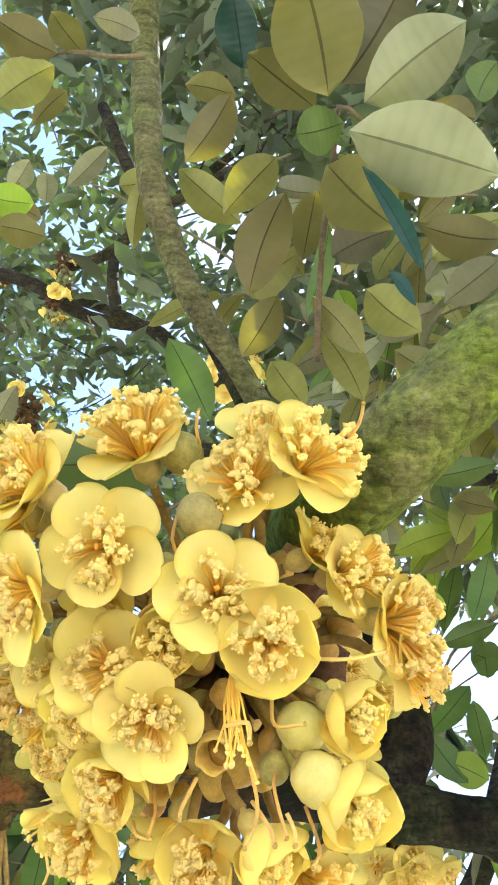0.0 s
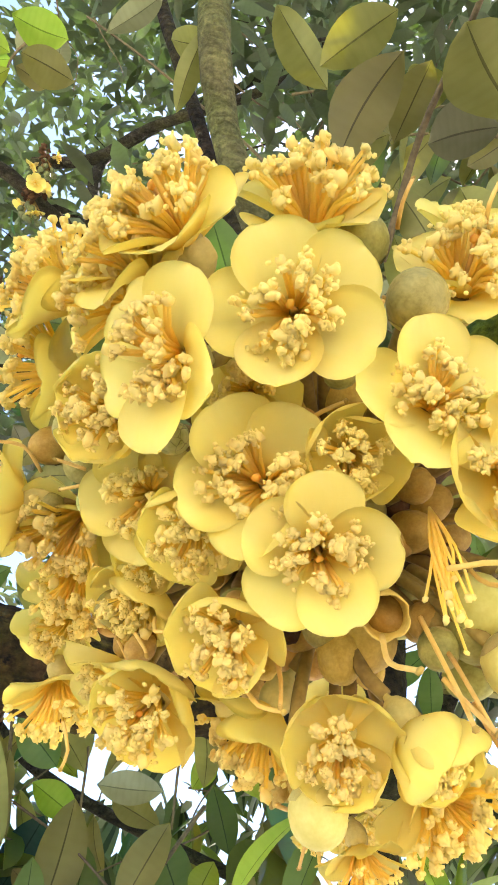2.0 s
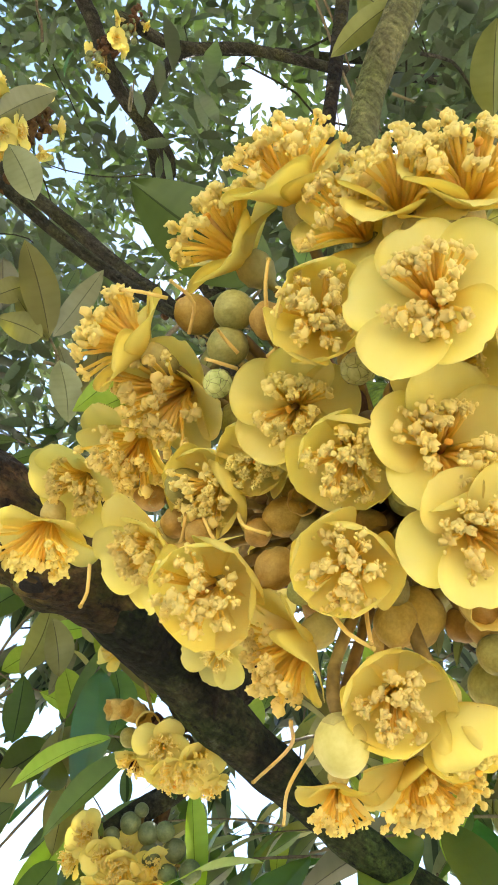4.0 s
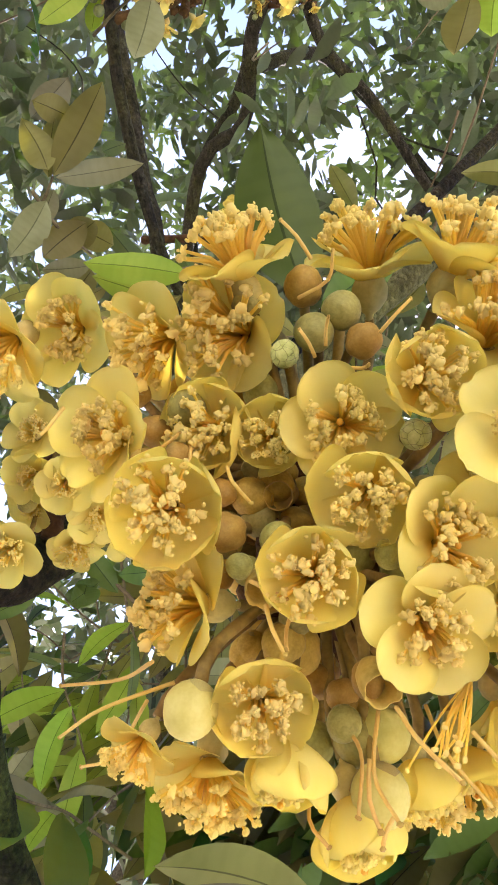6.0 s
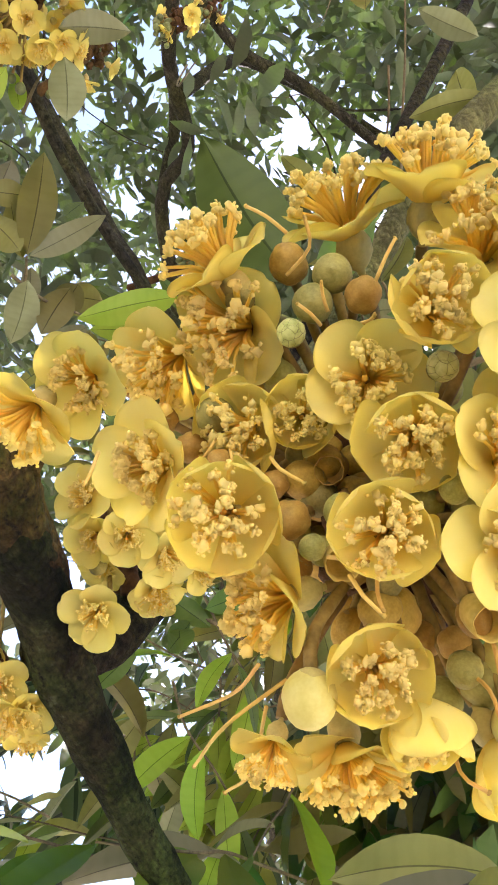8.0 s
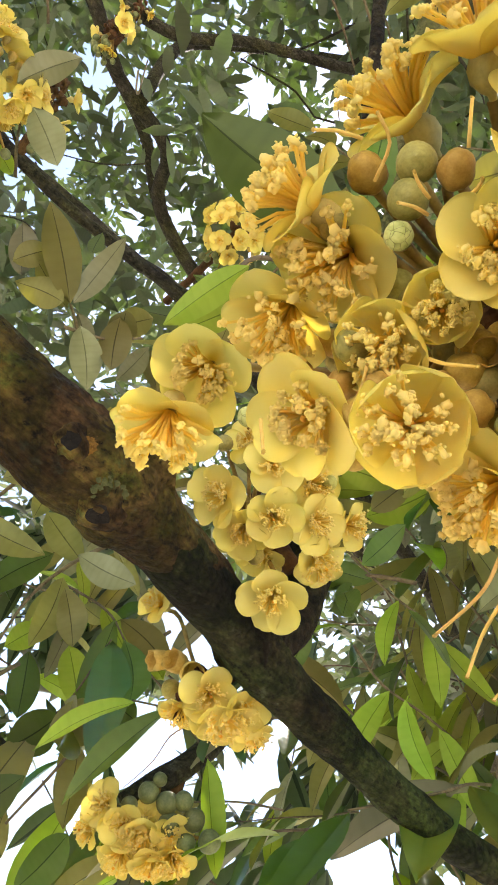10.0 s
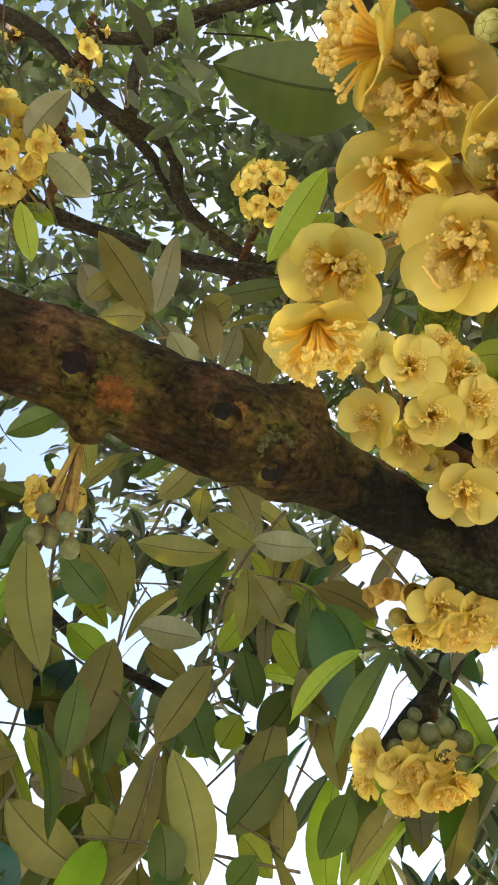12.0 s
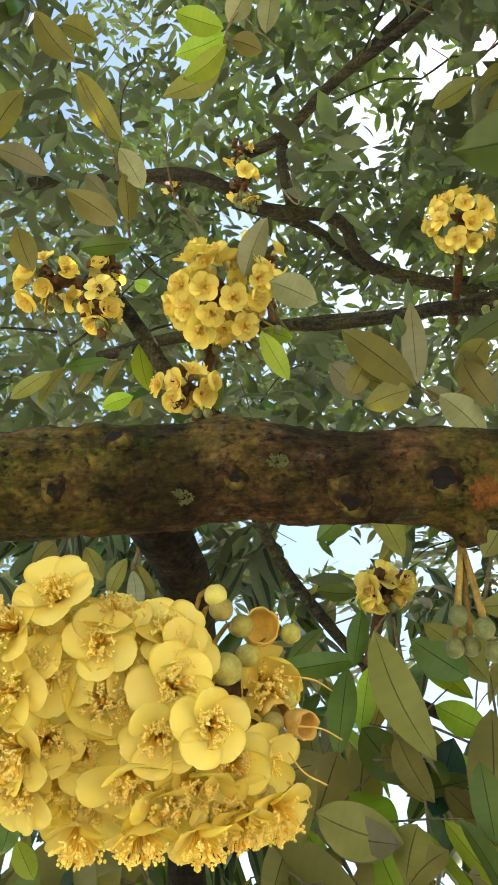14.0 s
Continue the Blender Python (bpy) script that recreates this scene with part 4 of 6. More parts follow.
style(main_cluster, (0.025, 0.312, 1.737), (0.025, 0.298, 1.716))
style(main_cluster, (0.007, 0.290, 1.731), (0.013, 0.282, 1.717))
style(main_cluster, (-0.001, 0.263, 1.744), (0.005, 0.247, 1.732))
style(main_cluster, (-0.069, 0.367, 1.774), (-0.063, 0.356, 1.760))
style(main_cluster, (-0.087, 0.405, 1.753), (-0.084, 0.400, 1.737))
filament_wisp(main_cluster, (-0.001, 0.272, 1.769), (-0.002, 0.269, 1.738))
filament_wisp(main_cluster, (-0.001, 0.272, 1.769), (0.001, 0.271, 1.741))
filament_wisp(main_cluster, (-0.001, 0.272, 1.769), (0.004, 0.273, 1.738))
second_cluster = cluster_of("flower_cluster", (-0.425, 0.765, 1.775), (-0.438, 0.80, 1.870), "dense bright yellow flower cluster hanging below a dark limb", 0.028)
flower(second_cluster, "open", (-0.484, 0.645, 1.803), (0.03, -1.00, 0.15), 0.95)
flower(second_cluster, "open", (-0.454, 0.670, 1.777), (0.34, -0.92, -0.19), 0.90)
flower(second_cluster, "open", (-0.487, 0.678, 1.759), (0.20, -0.83, -0.52), 1.00)
flower(second_cluster, "cup", (-0.453, 0.695, 1.749), (0.35, -0.84, -0.37), 1.17)
flower(second_cluster, "open", (-0.403, 0.689, 1.756), (0.44, -0.85, -0.29), 1.04)
flower(second_cluster, "open", (-0.376, 0.693, 1.731), (0.50, -0.76, -0.41), 0.94)
flower(second_cluster, "open", (-0.412, 0.697, 1.725), (0.29, -0.71, -0.64), 0.92)
flower(second_cluster, "cup", (-0.435, 0.690, 1.779), (0.32, -0.84, -0.43), 0.75)
flower(second_cluster, "spent", (-0.359, 0.748, 1.831), (0.28, -0.93, -0.25), 1.46)
flower(second_cluster, "cup", (-0.357, 0.775, 1.795), (0.49, -0.67, -0.56), 1.24)
flower(second_cluster, "open", (-0.488, 0.741, 1.702), (0.16, -0.25, -0.94), 1.11)
flower(second_cluster, "open", (-0.433, 0.720, 1.704), (0.25, -0.25, -0.94), 1.12)
flower(second_cluster, "open", (-0.394, 0.735, 1.708), (0.26, -0.26, -0.93), 1.12)
flower(second_cluster, "open", (-0.359, 0.777, 1.738), (0.51, -0.48, -0.71), 1.09)
flower(second_cluster, "brush", (-0.345, 0.782, 1.706), (0.54, -0.18, -0.82), 1.10)
flower(second_cluster, "brush", (-0.506, 0.695, 1.714), (-0.35, -0.65, -0.63), 1.05)
flower(second_cluster, "open", (-0.509, 0.671, 1.744), (-0.20, -0.84, -0.49), 0.96)
flower(second_cluster, "open", (-0.413, 0.688, 1.795), (0.40, -0.89, 0.21), 1.00)
flower(second_cluster, "spent", (-0.325, 0.771, 1.763), (0.74, -0.51, -0.44), 1.07)
flower(second_cluster, "open", (-0.490, 0.702, 1.724), (0.43, -0.77, -0.47), 0.90)
flower(second_cluster, "brush", (-0.514, 0.650, 1.780), (-0.42, -0.91, -0.17), 1.03)
flower(second_cluster, "brush", (-0.476, 0.757, 1.681), (0.04, -0.02, -0.98), 1.11)
flower(second_cluster, "brush", (-0.428, 0.743, 1.679), (0.17, 0.03, -0.98), 1.06)
flower(second_cluster, "brush", (-0.390, 0.757, 1.683), (0.31, -0.01, -0.96), 1.07)
flower(second_cluster, "brush", (-0.452, 0.678, 1.799), (0.15, -0.84, 0.52), 1.04)
flower(second_cluster, "spent", (-0.348, 0.778, 1.774), (0.56, -0.47, -0.68), 1.10)
flower(second_cluster, "open", (-0.532, 0.682, 1.724), (-0.33, -0.83, -0.43), 0.98)
flower(second_cluster, "brush", (-0.537, 0.659, 1.756), (-0.41, -0.90, -0.24), 1.05)
flower(second_cluster, "brush", (-0.366, 0.768, 1.694), (0.27, -0.05, -0.96), 0.99)
flower(second_cluster, "open", (-0.470, 0.719, 1.723), (0.28, -0.74, -0.61), 0.91)
flower(second_cluster, "open", (-0.440, 0.704, 1.751), (0.32, -0.93, -0.21), 0.97)
flower(second_cluster, "open", (-0.477, 0.672, 1.787), (0.19, -0.96, -0.20), 0.97)
flower(second_cluster, "open", (-0.502, 0.668, 1.777), (-0.02, -0.98, -0.22), 0.98)
flower(second_cluster, "open", (-0.430, 0.699, 1.758), (0.47, -0.80, -0.36), 0.96)
flower(second_cluster, "open", (-0.372, 0.742, 1.726), (0.48, -0.61, -0.63), 0.98)
flower(second_cluster, "open", (-0.511, 0.720, 1.697), (-0.12, -0.59, -0.75), 1.01)
flower(second_cluster, "open", (-0.465, 0.757, 1.702), (0.31, -0.37, -0.88), 1.09)
flower(second_cluster, "open", (-0.414, 0.740, 1.695), (0.31, -0.31, -0.90), 1.02)
flower(second_cluster, "open", (-0.376, 0.757, 1.705), (0.42, -0.34, -0.84), 0.99)
flower(second_cluster, "open", (-0.399, 0.691, 1.779), (0.51, -0.86, 0.01), 0.86)
bud(second_cluster, "bud", (-0.376, 0.717, 1.781), (0.67, -0.67, -0.32), 0.0116)
bud(second_cluster, "bud", (-0.336, 0.755, 1.829), (0.60, -0.70, -0.38), 0.0080)
bud(second_cluster, "bud", (-0.367, 0.744, 1.805), (0.65, -0.68, -0.35), 0.0086)
bud(second_cluster, "bud", (-0.383, 0.712, 1.826), (0.67, -0.63, -0.38), 0.0088)
bud(second_cluster, "bud", (-0.373, 0.741, 1.828), (0.65, -0.66, -0.37), 0.0092)
bud(second_cluster, "bud", (-0.349, 0.770, 1.764), (0.62, -0.73, -0.29), 0.0083)
bud(second_cluster, "yellow", (-0.387, 0.705, 1.834), (0.68, -0.62, -0.39), 0.0084)
bud(second_cluster, "bud", (-0.341, 0.785, 1.790), (0.61, -0.73, -0.32), 0.0077)
style(second_cluster, (-0.339, 0.771, 1.800), (-0.305, 0.763, 1.786))
style(second_cluster, (-0.329, 0.768, 1.760), (-0.298, 0.766, 1.751))
style(second_cluster, (-0.333, 0.772, 1.741), (-0.309, 0.773, 1.722))
style(second_cluster, (-0.336, 0.781, 1.724), (-0.321, 0.777, 1.709))
style(second_cluster, (-0.398, 0.688, 1.803), (-0.418, 0.674, 1.810))
hanging_cluster = cluster_of("flower_cluster", (0.085, 0.755, 2.03), (0.13, 0.735, 2.00), "small cluster of open pale yellow flowers above the branch", 0.018)
flower(hanging_cluster, "open", (0.036, 0.648, 2.001), (-0.16, -0.89, -0.42), 0.97)
flower(hanging_cluster, "open", (0.062, 0.664, 1.968), (-0.00, -0.62, -0.78), 0.91)
flower(hanging_cluster, "open", (0.099, 0.654, 1.987), (0.14, -0.85, -0.51), 0.99)
flower(hanging_cluster, "open", (0.020, 0.692, 1.974), (-0.74, -0.20, -0.64), 1.02)
flower(hanging_cluster, "open", (0.053, 0.692, 1.959), (-0.09, -0.23, -0.97), 0.88)
flower(hanging_cluster, "open", (0.097, 0.682, 1.913), (-0.18, -0.44, -0.88), 1.04)
flower(hanging_cluster, "brush", (0.128, 0.679, 1.976), (0.42, -0.53, -0.74), 1.04)
flower(hanging_cluster, "open", (0.017, 0.675, 2.032), (-0.79, -0.51, -0.34), 0.82)
flower(hanging_cluster, "brush", (0.070, 0.659, 2.052), (-0.03, -0.99, -0.07), 0.91)
flower(hanging_cluster, "brush", (0.142, 0.666, 2.024), (0.47, -0.83, -0.30), 0.92)
flower(hanging_cluster, "brush", (0.088, 0.662, 2.029), (0.10, -0.81, -0.58), 1.00)
flower(hanging_cluster, "open", (0.092, 0.719, 1.973), (0.01, -0.22, -0.98), 0.83)
bud(hanging_cluster, "bud", (-0.002, 0.675, 2.011), (-0.22, -0.65, -0.73), 0.0077)
bud(hanging_cluster, "scaly", (-0.004, 0.645, 2.024), (-0.22, -0.61, -0.76), 0.0093)
bud(hanging_cluster, "bud", (0.083, 0.711, 1.962), (-0.35, -0.69, -0.63), 0.0083)
bud(hanging_cluster, "bud", (0.101, 0.682, 1.989), (-0.37, -0.64, -0.67), 0.0084)
bud(hanging_cluster, "bud", (0.097, 0.650, 2.033), (-0.36, -0.58, -0.73), 0.0071)
lower_cluster = cluster_of("flower_cluster", (0.125, 0.80, 1.875), (0.135, 0.765, 1.89), "half withered orange and yellow flowers under the branch", 0.014)
flower(lower_cluster, "spent", (0.106, 0.791, 1.877), (-0.14, -0.90, -0.42), 1.05)
flower(lower_cluster, "spent", (0.088, 0.802, 1.883), (-0.91, -0.34, -0.26), 1.02)
flower(lower_cluster, "brush", (0.116, 0.808, 1.851), (-0.08, 0.01, -1.00), 0.82)
flower(lower_cluster, "brush", (0.146, 0.785, 1.854), (0.17, -0.29, -0.94), 1.15)
flower(lower_cluster, "brush", (0.055, 0.811, 1.928), (-0.92, -0.33, -0.22), 0.79)
flower(lower_cluster, "spent", (0.078, 0.819, 1.881), (-0.81, 0.05, -0.58), 0.95)
flower(lower_cluster, "brush", (0.184, 0.791, 1.861), (0.45, -0.36, -0.80), 0.79)
flower(lower_cluster, "open", (0.122, 0.776, 1.861), (-0.10, -0.72, -0.68), 0.92)
flower(lower_cluster, "open", (0.158, 0.772, 1.866), (0.20, -0.70, -0.68), 0.95)
bud(lower_cluster, "bud", (0.125, 0.784, 1.883), (-0.40, -0.77, -0.49), 0.0096)
bud(lower_cluster, "bud", (0.108, 0.825, 1.871), (-0.36, -0.81, -0.46), 0.0094)
far_low_cluster = cluster_of("flower_cluster", (0.315, 1.165, 1.88), (0.318, 1.157, 1.955), "yellow flowers and green buds hanging from a limb", 0.016)
flower(far_low_cluster, "open", (0.224, 1.144, 1.862), (-0.91, -0.33, -0.26), 1.04)
flower(far_low_cluster, "brush", (0.274, 1.115, 1.846), (-0.03, -0.42, -0.91), 1.24)
flower(far_low_cluster, "brush", (0.320, 1.106, 1.837), (0.10, -0.44, -0.89), 1.19)
flower(far_low_cluster, "brush", (0.273, 1.147, 1.821), (-0.16, -0.21, -0.96), 1.14)
flower(far_low_cluster, "brush", (0.232, 1.171, 1.839), (-0.81, -0.05, -0.57), 1.02)
flower(far_low_cluster, "open", (0.277, 1.120, 1.862), (-0.39, -0.80, -0.29), 0.93)
flower(far_low_cluster, "brush", (0.300, 1.112, 1.824), (0.05, -0.30, -0.95), 1.15)
flower(far_low_cluster, "open", (0.250, 1.122, 1.846), (-0.35, -0.60, -0.70), 1.05)
flower(far_low_cluster, "open", (0.302, 1.096, 1.858), (0.05, -0.75, -0.65), 1.00)
bud(far_low_cluster, "green", (0.261, 1.111, 1.890), (-0.41, -0.85, -0.34), 0.0135)
bud(far_low_cluster, "green", (0.285, 1.100, 1.887), (-0.43, -0.84, -0.34), 0.0143)
bud(far_low_cluster, "green", (0.300, 1.089, 1.895), (-0.44, -0.83, -0.34), 0.0128)
bud(far_low_cluster, "green", (0.320, 1.084, 1.881), (-0.46, -0.82, -0.33), 0.0143)
bud(far_low_cluster, "green", (0.345, 1.075, 1.866), (-0.49, -0.81, -0.31), 0.0143)
bud(far_low_cluster, "green", (0.298, 1.101, 1.867), (-0.44, -0.84, -0.32), 0.0143)
bud(far_low_cluster, "green", (0.249, 1.124, 1.870), (-0.39, -0.86, -0.32), 0.0107)
bud(far_low_cluster, "green", (0.324, 1.091, 1.855), (-0.47, -0.83, -0.30), 0.0121)
bud(far_low_cluster, "green", (0.265, 1.102, 1.907), (-0.41, -0.84, -0.36), 0.0093)


def inner_calyces(cluster, core, reach, n, seed):
    """Swollen calyces and buds deep in the cluster, between core and outer flowers."""
    rng = random.Random(seed)
    c = Vector(core)
    for _ in range(n):
        d = Vector((rng.gauss(0, 1), rng.gauss(0, 1) - 0.5, rng.gauss(0, 1) - 0.3)).normalized()
        bud(cluster, rng.choice(("tan", "tan", "bud")), c + d * reach * rng.uniform(0.40, 0.78), d, rng.uniform(0.005, 0.0075))


inner_calyces(main_cluster, (-0.005, 0.345, 1.815), 0.080, 90, 5)
inner_calyces(main_cluster, (-0.045, 0.385, 1.805), 0.062, 44, 9)
inner_calyces(second_cluster, (-0.425, 0.765, 1.775), 0.07, 26, 6)


def far_cluster(core, root, reach, n, n_buds, label, seed, squash=(1, 1, 1), withered=0.06, size=0.92):
    """A cluster farther off: flowers on all sides of the core, buds between and below them."""
    rng = random.Random(seed)
    ob = cluster_of("flower_cluster", core, root, label, 0.018)
    c = Vector(core)
    for i in range(n):
        h = 1 - 2 * (i + 0.5) / n
        a = i * 2.39996 + rng.uniform(-0.2, 0.2)
        d = Vector((math.cos(a) * math.sqrt(1 - h * h) * squash[0], math.sin(a) * math.sqrt(1 - h * h) * squash[1], h * squash[2]))
        lobe = noise.noise(d * 1.7 + Vector((seed, 0, 0)))
        if lobe < -0.33 and n > 20:   # a notch in the outline
            continue
        p = c + d * reach * (1 + 0.35 * lobe) * rng.uniform(0.88, 1.1)
        kind = "spent" if rng.random() < withered else rng.choice(("open", "open", "brush", "cup"))
        flower(ob, kind, p, d + Vector((rng.gauss(0, 0.2), rng.gauss(0, 0.2) - 0.25, rng.gauss(0, 0.2) - 0.15)), size * rng.uniform(0.85, 1.1), True)
    for i in range(n_buds):
        d = Vector((rng.gauss(0.2, 0.5), rng.gauss(0.75, 0.35), -0.55 - 0.6 * rng.random()))
        bud(ob, "green", c + d * reach * 0.9, d, rng.uniform(0.006, 0.010))
    return ob


far_cluster((-0.515, 0.955, 2.585), (-0.56, 1.09, 2.45), 0.087, 60, 26, "round yellow flower cluster with a tuft of small buds below", 21, (1, 0.8, 1), 0.05)
far_cluster((-0.038, 1.165, 3.085), (-0.05, 1.385, 3.04), 0.070, 26, 8, "half withered golden flower cluster on a thin limb", 22, (1, 0.8, 1.1), 0.12)
far_cluster((-0.845, 0.95, 2.66), (-0.770, 0.955, 2.648), 0.050, 11, 8, "small cluster of yellow flowers on a limb end", 23)
far_cluster((-0.728, 0.935, 2.655), (-0.719, 0.965, 2.632), 0.024, 4, 2, "pair of yellow flowers on a dark limb", 24, withered=0.3)
far_cluster((-0.728, 0.955, 2.575), (-0.700, 0.99, 2.605), 0.032, 7, 5, "few yellow flowers under a dark limb", 25)
far_cluster((-0.56, 1.02, 2.42), (-0.54, 1.10, 2.43), 0.040, 10, 2, "small yellow flower cluster behind the branch", 26, (1.3, 0.8, 0.7), 0.0)
far_cluster((-0.262, 1.215, 2.15), (-0.30, 1.58, 2.21), 0.030, 10, 2, "yellow and orange flowers against the sky", 41, (1.2, 0.8, 0.8), 0.2, 0.95)
far_cluster((-0.60, 1.25, 3.55), (-0.70, 1.43, 3.90), 0.05, 4, 16, "pale yellow flowers and green buds high up", 28, (1, 1, 1), 0.0)
far_cluster((-0.645, 1.30, 3.88), (-0.66, 1.47, 3.91), 0.045, 2, 18, "green bud cluster with a single open flower", 29)
far_cluster((-1.00, 1.58, 4.25), (-1.0, 1.39, 3.95), 0.03, 3, 4, "small yellow flowers high in the tree", 30)
far_cluster((-0.47, 1.04, 2.80), (-0.45, 1.14, 2.73), 0.055, 5, 3, "faded yellow flowers in the shade", 31, (1.4, 1, 0.8), 0.0)


def hanging_buds(root, ends, label, r):
    """Round buds on long pale stalks that hang from the bark."""
    ob = thing("bud_cluster", label, "flower buds", "flower clusters", place=root)
    CORES[ob.name] = Vector(root)
    for e in ends:
        bud(ob, "green", e, Vector(e) - Vector(root), r)
    return ob


hanging_buds((-0.204, 0.700, 1.874), [(-0.212, 0.709, 1.816), (-0.215, 0.732, 1.804), (-0.195, 0.714, 1.809), (-0.203, 0.738, 1.808), (-0.188, 0.735, 1.802)], "green round buds on long pale stalks under the branch", 0.0070)
hanging_buds((0.03, 1.375, 3.02), [(0.03, 1.30, 2.94), (0.06, 1.28, 2.92), (0.0, 1.29, 2.90), (0.04, 1.26, 2.87), (0.08, 1.27, 2.88), (-0.01, 1.25, 2.86), (0.05, 1.24, 2.83), (0.02, 1.22, 2.81)], "spray of round pale buds under a thin limb", 0.009)


# ---- leaves ----
def leaf_shape(long, wide, seed, steps=10, across=(-1, -0.62, -0.3, -0.035, 0.035, 0.3, 0.62, 1), thick=0.0005):
    """A pointed oval leaf along x with a folded, slightly curled blade; the top looks along z. Verts, faces, uv, material indices."""
    rng = random.Random(seed)
    curl, fold, wave = rng.uniform(0.05, 0.38), rng.uniform(0.08, 0.42), rng.uniform(0, 9)
    bend = rng.uniform(-0.05, 0.05)
    top, low, uv = [], [], []
    for i in range(steps + 1):
        s = i / steps
        w = wide / 2 * (math.sin(math.pi * s ** 0.95) ** 0.72 if 0 < s < 1 else 0.0)
        w = max(w, wide * 0.012)
        for v in across:
            z = fold * abs(v) * w - curl * long * (s - 0.4) ** 2 + 0.035 * wide * math.sin(s * 9 + wave + v * 1.5) * abs(v)
            rib = 0.0014 * (1 - s) if abs(v) < 0.1 else 0.0
            y = v * w + bend * long * math.sin(math.pi * s)
            top.append((s * long, y, z + 0.0001))
            low.append((s * long, y, z - thick * (1 - 0.8 * abs(v)) - rib))
            uv.append((s, 0.5 + 0.5 * v - 0.0))
    m = len(across)
    quads = [(i * m + j, i * m + j + 1, (i + 1) * m + j + 1, (i + 1) * m + j) for i in range(steps) for j in range(m - 1)]
    n = len(top)
    tris = [t for q in quads for t in ((q[0], q[1], q[2]), (q[0], q[2], q[3]))]
    mats = [0] * len(tris)
    faces = list(tris)
    for q in tris:
        faces.append(tuple(n + k for k in reversed(q)))
        mid = m > 3 and (q[0] % m) == m // 2 - 1
        mats.append(2 if mid else 1)
    return top + low, faces, uv + uv, mats


def leaf_mesh(long, wide, seed, sort, **kw):
    v, f, uv, mats = leaf_shape(long, wide, seed, **kw)
    g = Geo().add(v, f, 0, uv)
    g.mi = mats
    return g.mesh("leaf", *SORTS[sort])


LEAF_BANK = {}


def leaf(twig, base, tip, width, away, twist, sort):
    """One leaf from its base to its tip; away: the way its upper side looks, turned by twist degrees."""
    a, b = Vector(base), Vector(tip)
    x = (b - a).normalized()
    z = Vector(away)
    z = (z - x * z.dot(x)).normalized()
    y = z.cross(x)
    m = Matrix((x, y, z)).transposed().to_4x4()
    m = Matrix.Translation(a) @ m @ Matrix.Rotation(radians(twist), 4, "X")
    long = (b - a).length
    key = (sort, round(width / long, 1), int(abs(a.x * 7919 + a.y * 3571 + a.z * 1237) * 10) % 5)
    if key not in LEAF_BANK:
        LEAF_BANK[key] = leaf_mesh(1.0, max(0.15, key[1]), 11 + len(LEAF_BANK), sort, thick=0.004)
    q = long
    ob = part("leaf", LEAF_BANK[key], twig, twig.matrix_basis.inverted() @ m @ Matrix.Diagonal((q, q * width / long / max(0.15, key[1]), q, 1)))
    return ob


def twig_of(points, label, r=0.0025, name="leafy_twig"):
    ob = thing(name, label, "leafy twig", "leafy twigs", place=points[0])
    line = smooth_line(points, 0.015)
    n = len(line)
    part("stem", Geo().add(*tube(line, [r * (1.2 - 0.6 * i / n) for i in range(n)], 8, 0.1, 80)).mesh("stem", TWIG), ob, ob.matrix_basis.inverted())
    return ob


near_twig = twig_of([(0.060, 0.415, 2.137), (0.060, 0.331, 2.167), (0.062, 0.259, 2.156), (0.061, 0.211, 2.142), (0.075, 0.215, 2.128)], "twig of broad olive leaves seen from below", 0.0025)
leaf(near_twig, (0.066, 0.214, 2.108), (0.155, 0.226, 2.071), 0.055, (0.22, 0.35, 0.91), 5, "pale")
leaf(near_twig, (0.076, 0.202, 2.122), (0.127, 0.153, 2.108), 0.046, (0.20, 0.26, 0.95), -8, "pale")
leaf(near_twig, (0.053, 0.202, 2.135), (0.031, 0.131, 2.149), 0.059, (0.07, 0.23, 0.97), 5, "under")
leaf(near_twig, (0.063, 0.201, 2.155), (0.096, 0.137, 2.150), 0.047, (0.14, 0.23, 0.96), -10, "pale")
leaf(near_twig, (0.064, 0.220, 2.138), (0.030, 0.222, 2.121), 0.031, (0.08, 0.33, 0.94), 0, "green")
leaf(near_twig, (0.076, 0.233, 2.100), (0.118, 0.285, 2.061), 0.015, (0.18, 0.43, 0.89), 35, "dark")
leaf(near_twig, (0.057, 0.252, 2.149), (0.110, 0.295, 2.142), 0.056, (0.14, 0.40, 0.90), 10, "under")
leaf(near_twig, (0.049, 0.224, 2.181), (0.001, 0.188, 2.180), 0.040, (0.04, 0.28, 0.96), -15, "under")
leaf(near_twig, (-0.011, 0.225, 2.214), (-0.046, 0.268, 2.189), 0.034, (-0.06, 0.33, 0.94), 16, "under")
leaf(near_twig, (0.023, 0.266, 2.199), (-0.018, 0.311, 2.197), 0.036, (-0.00, 0.40, 0.92), -7, "under")
leaf(near_twig, (0.029, 0.283, 2.170), (0.002, 0.345, 2.126), 0.042, (0.02, 0.47, 0.88), 0, "under")
leaf(near_twig, (-0.056, 0.290, 2.230), (-0.006, 0.337, 2.230), 0.035, (-0.06, 0.41, 0.91), -17, "under")
leaf(near_twig, (0.054, 0.288, 2.188), (0.046, 0.343, 2.178), 0.030, (0.07, 0.44, 0.89), -2, "under")
leaf(near_twig, (0.041, 0.342, 2.185), (0.002, 0.365, 2.154), 0.033, (0.03, 0.50, 0.86), -6, "under")
leaf(near_twig, (0.027, 0.382, 2.186), (-0.004, 0.429, 2.162), 0.035, (0.01, 0.56, 0.83), 0, "under")
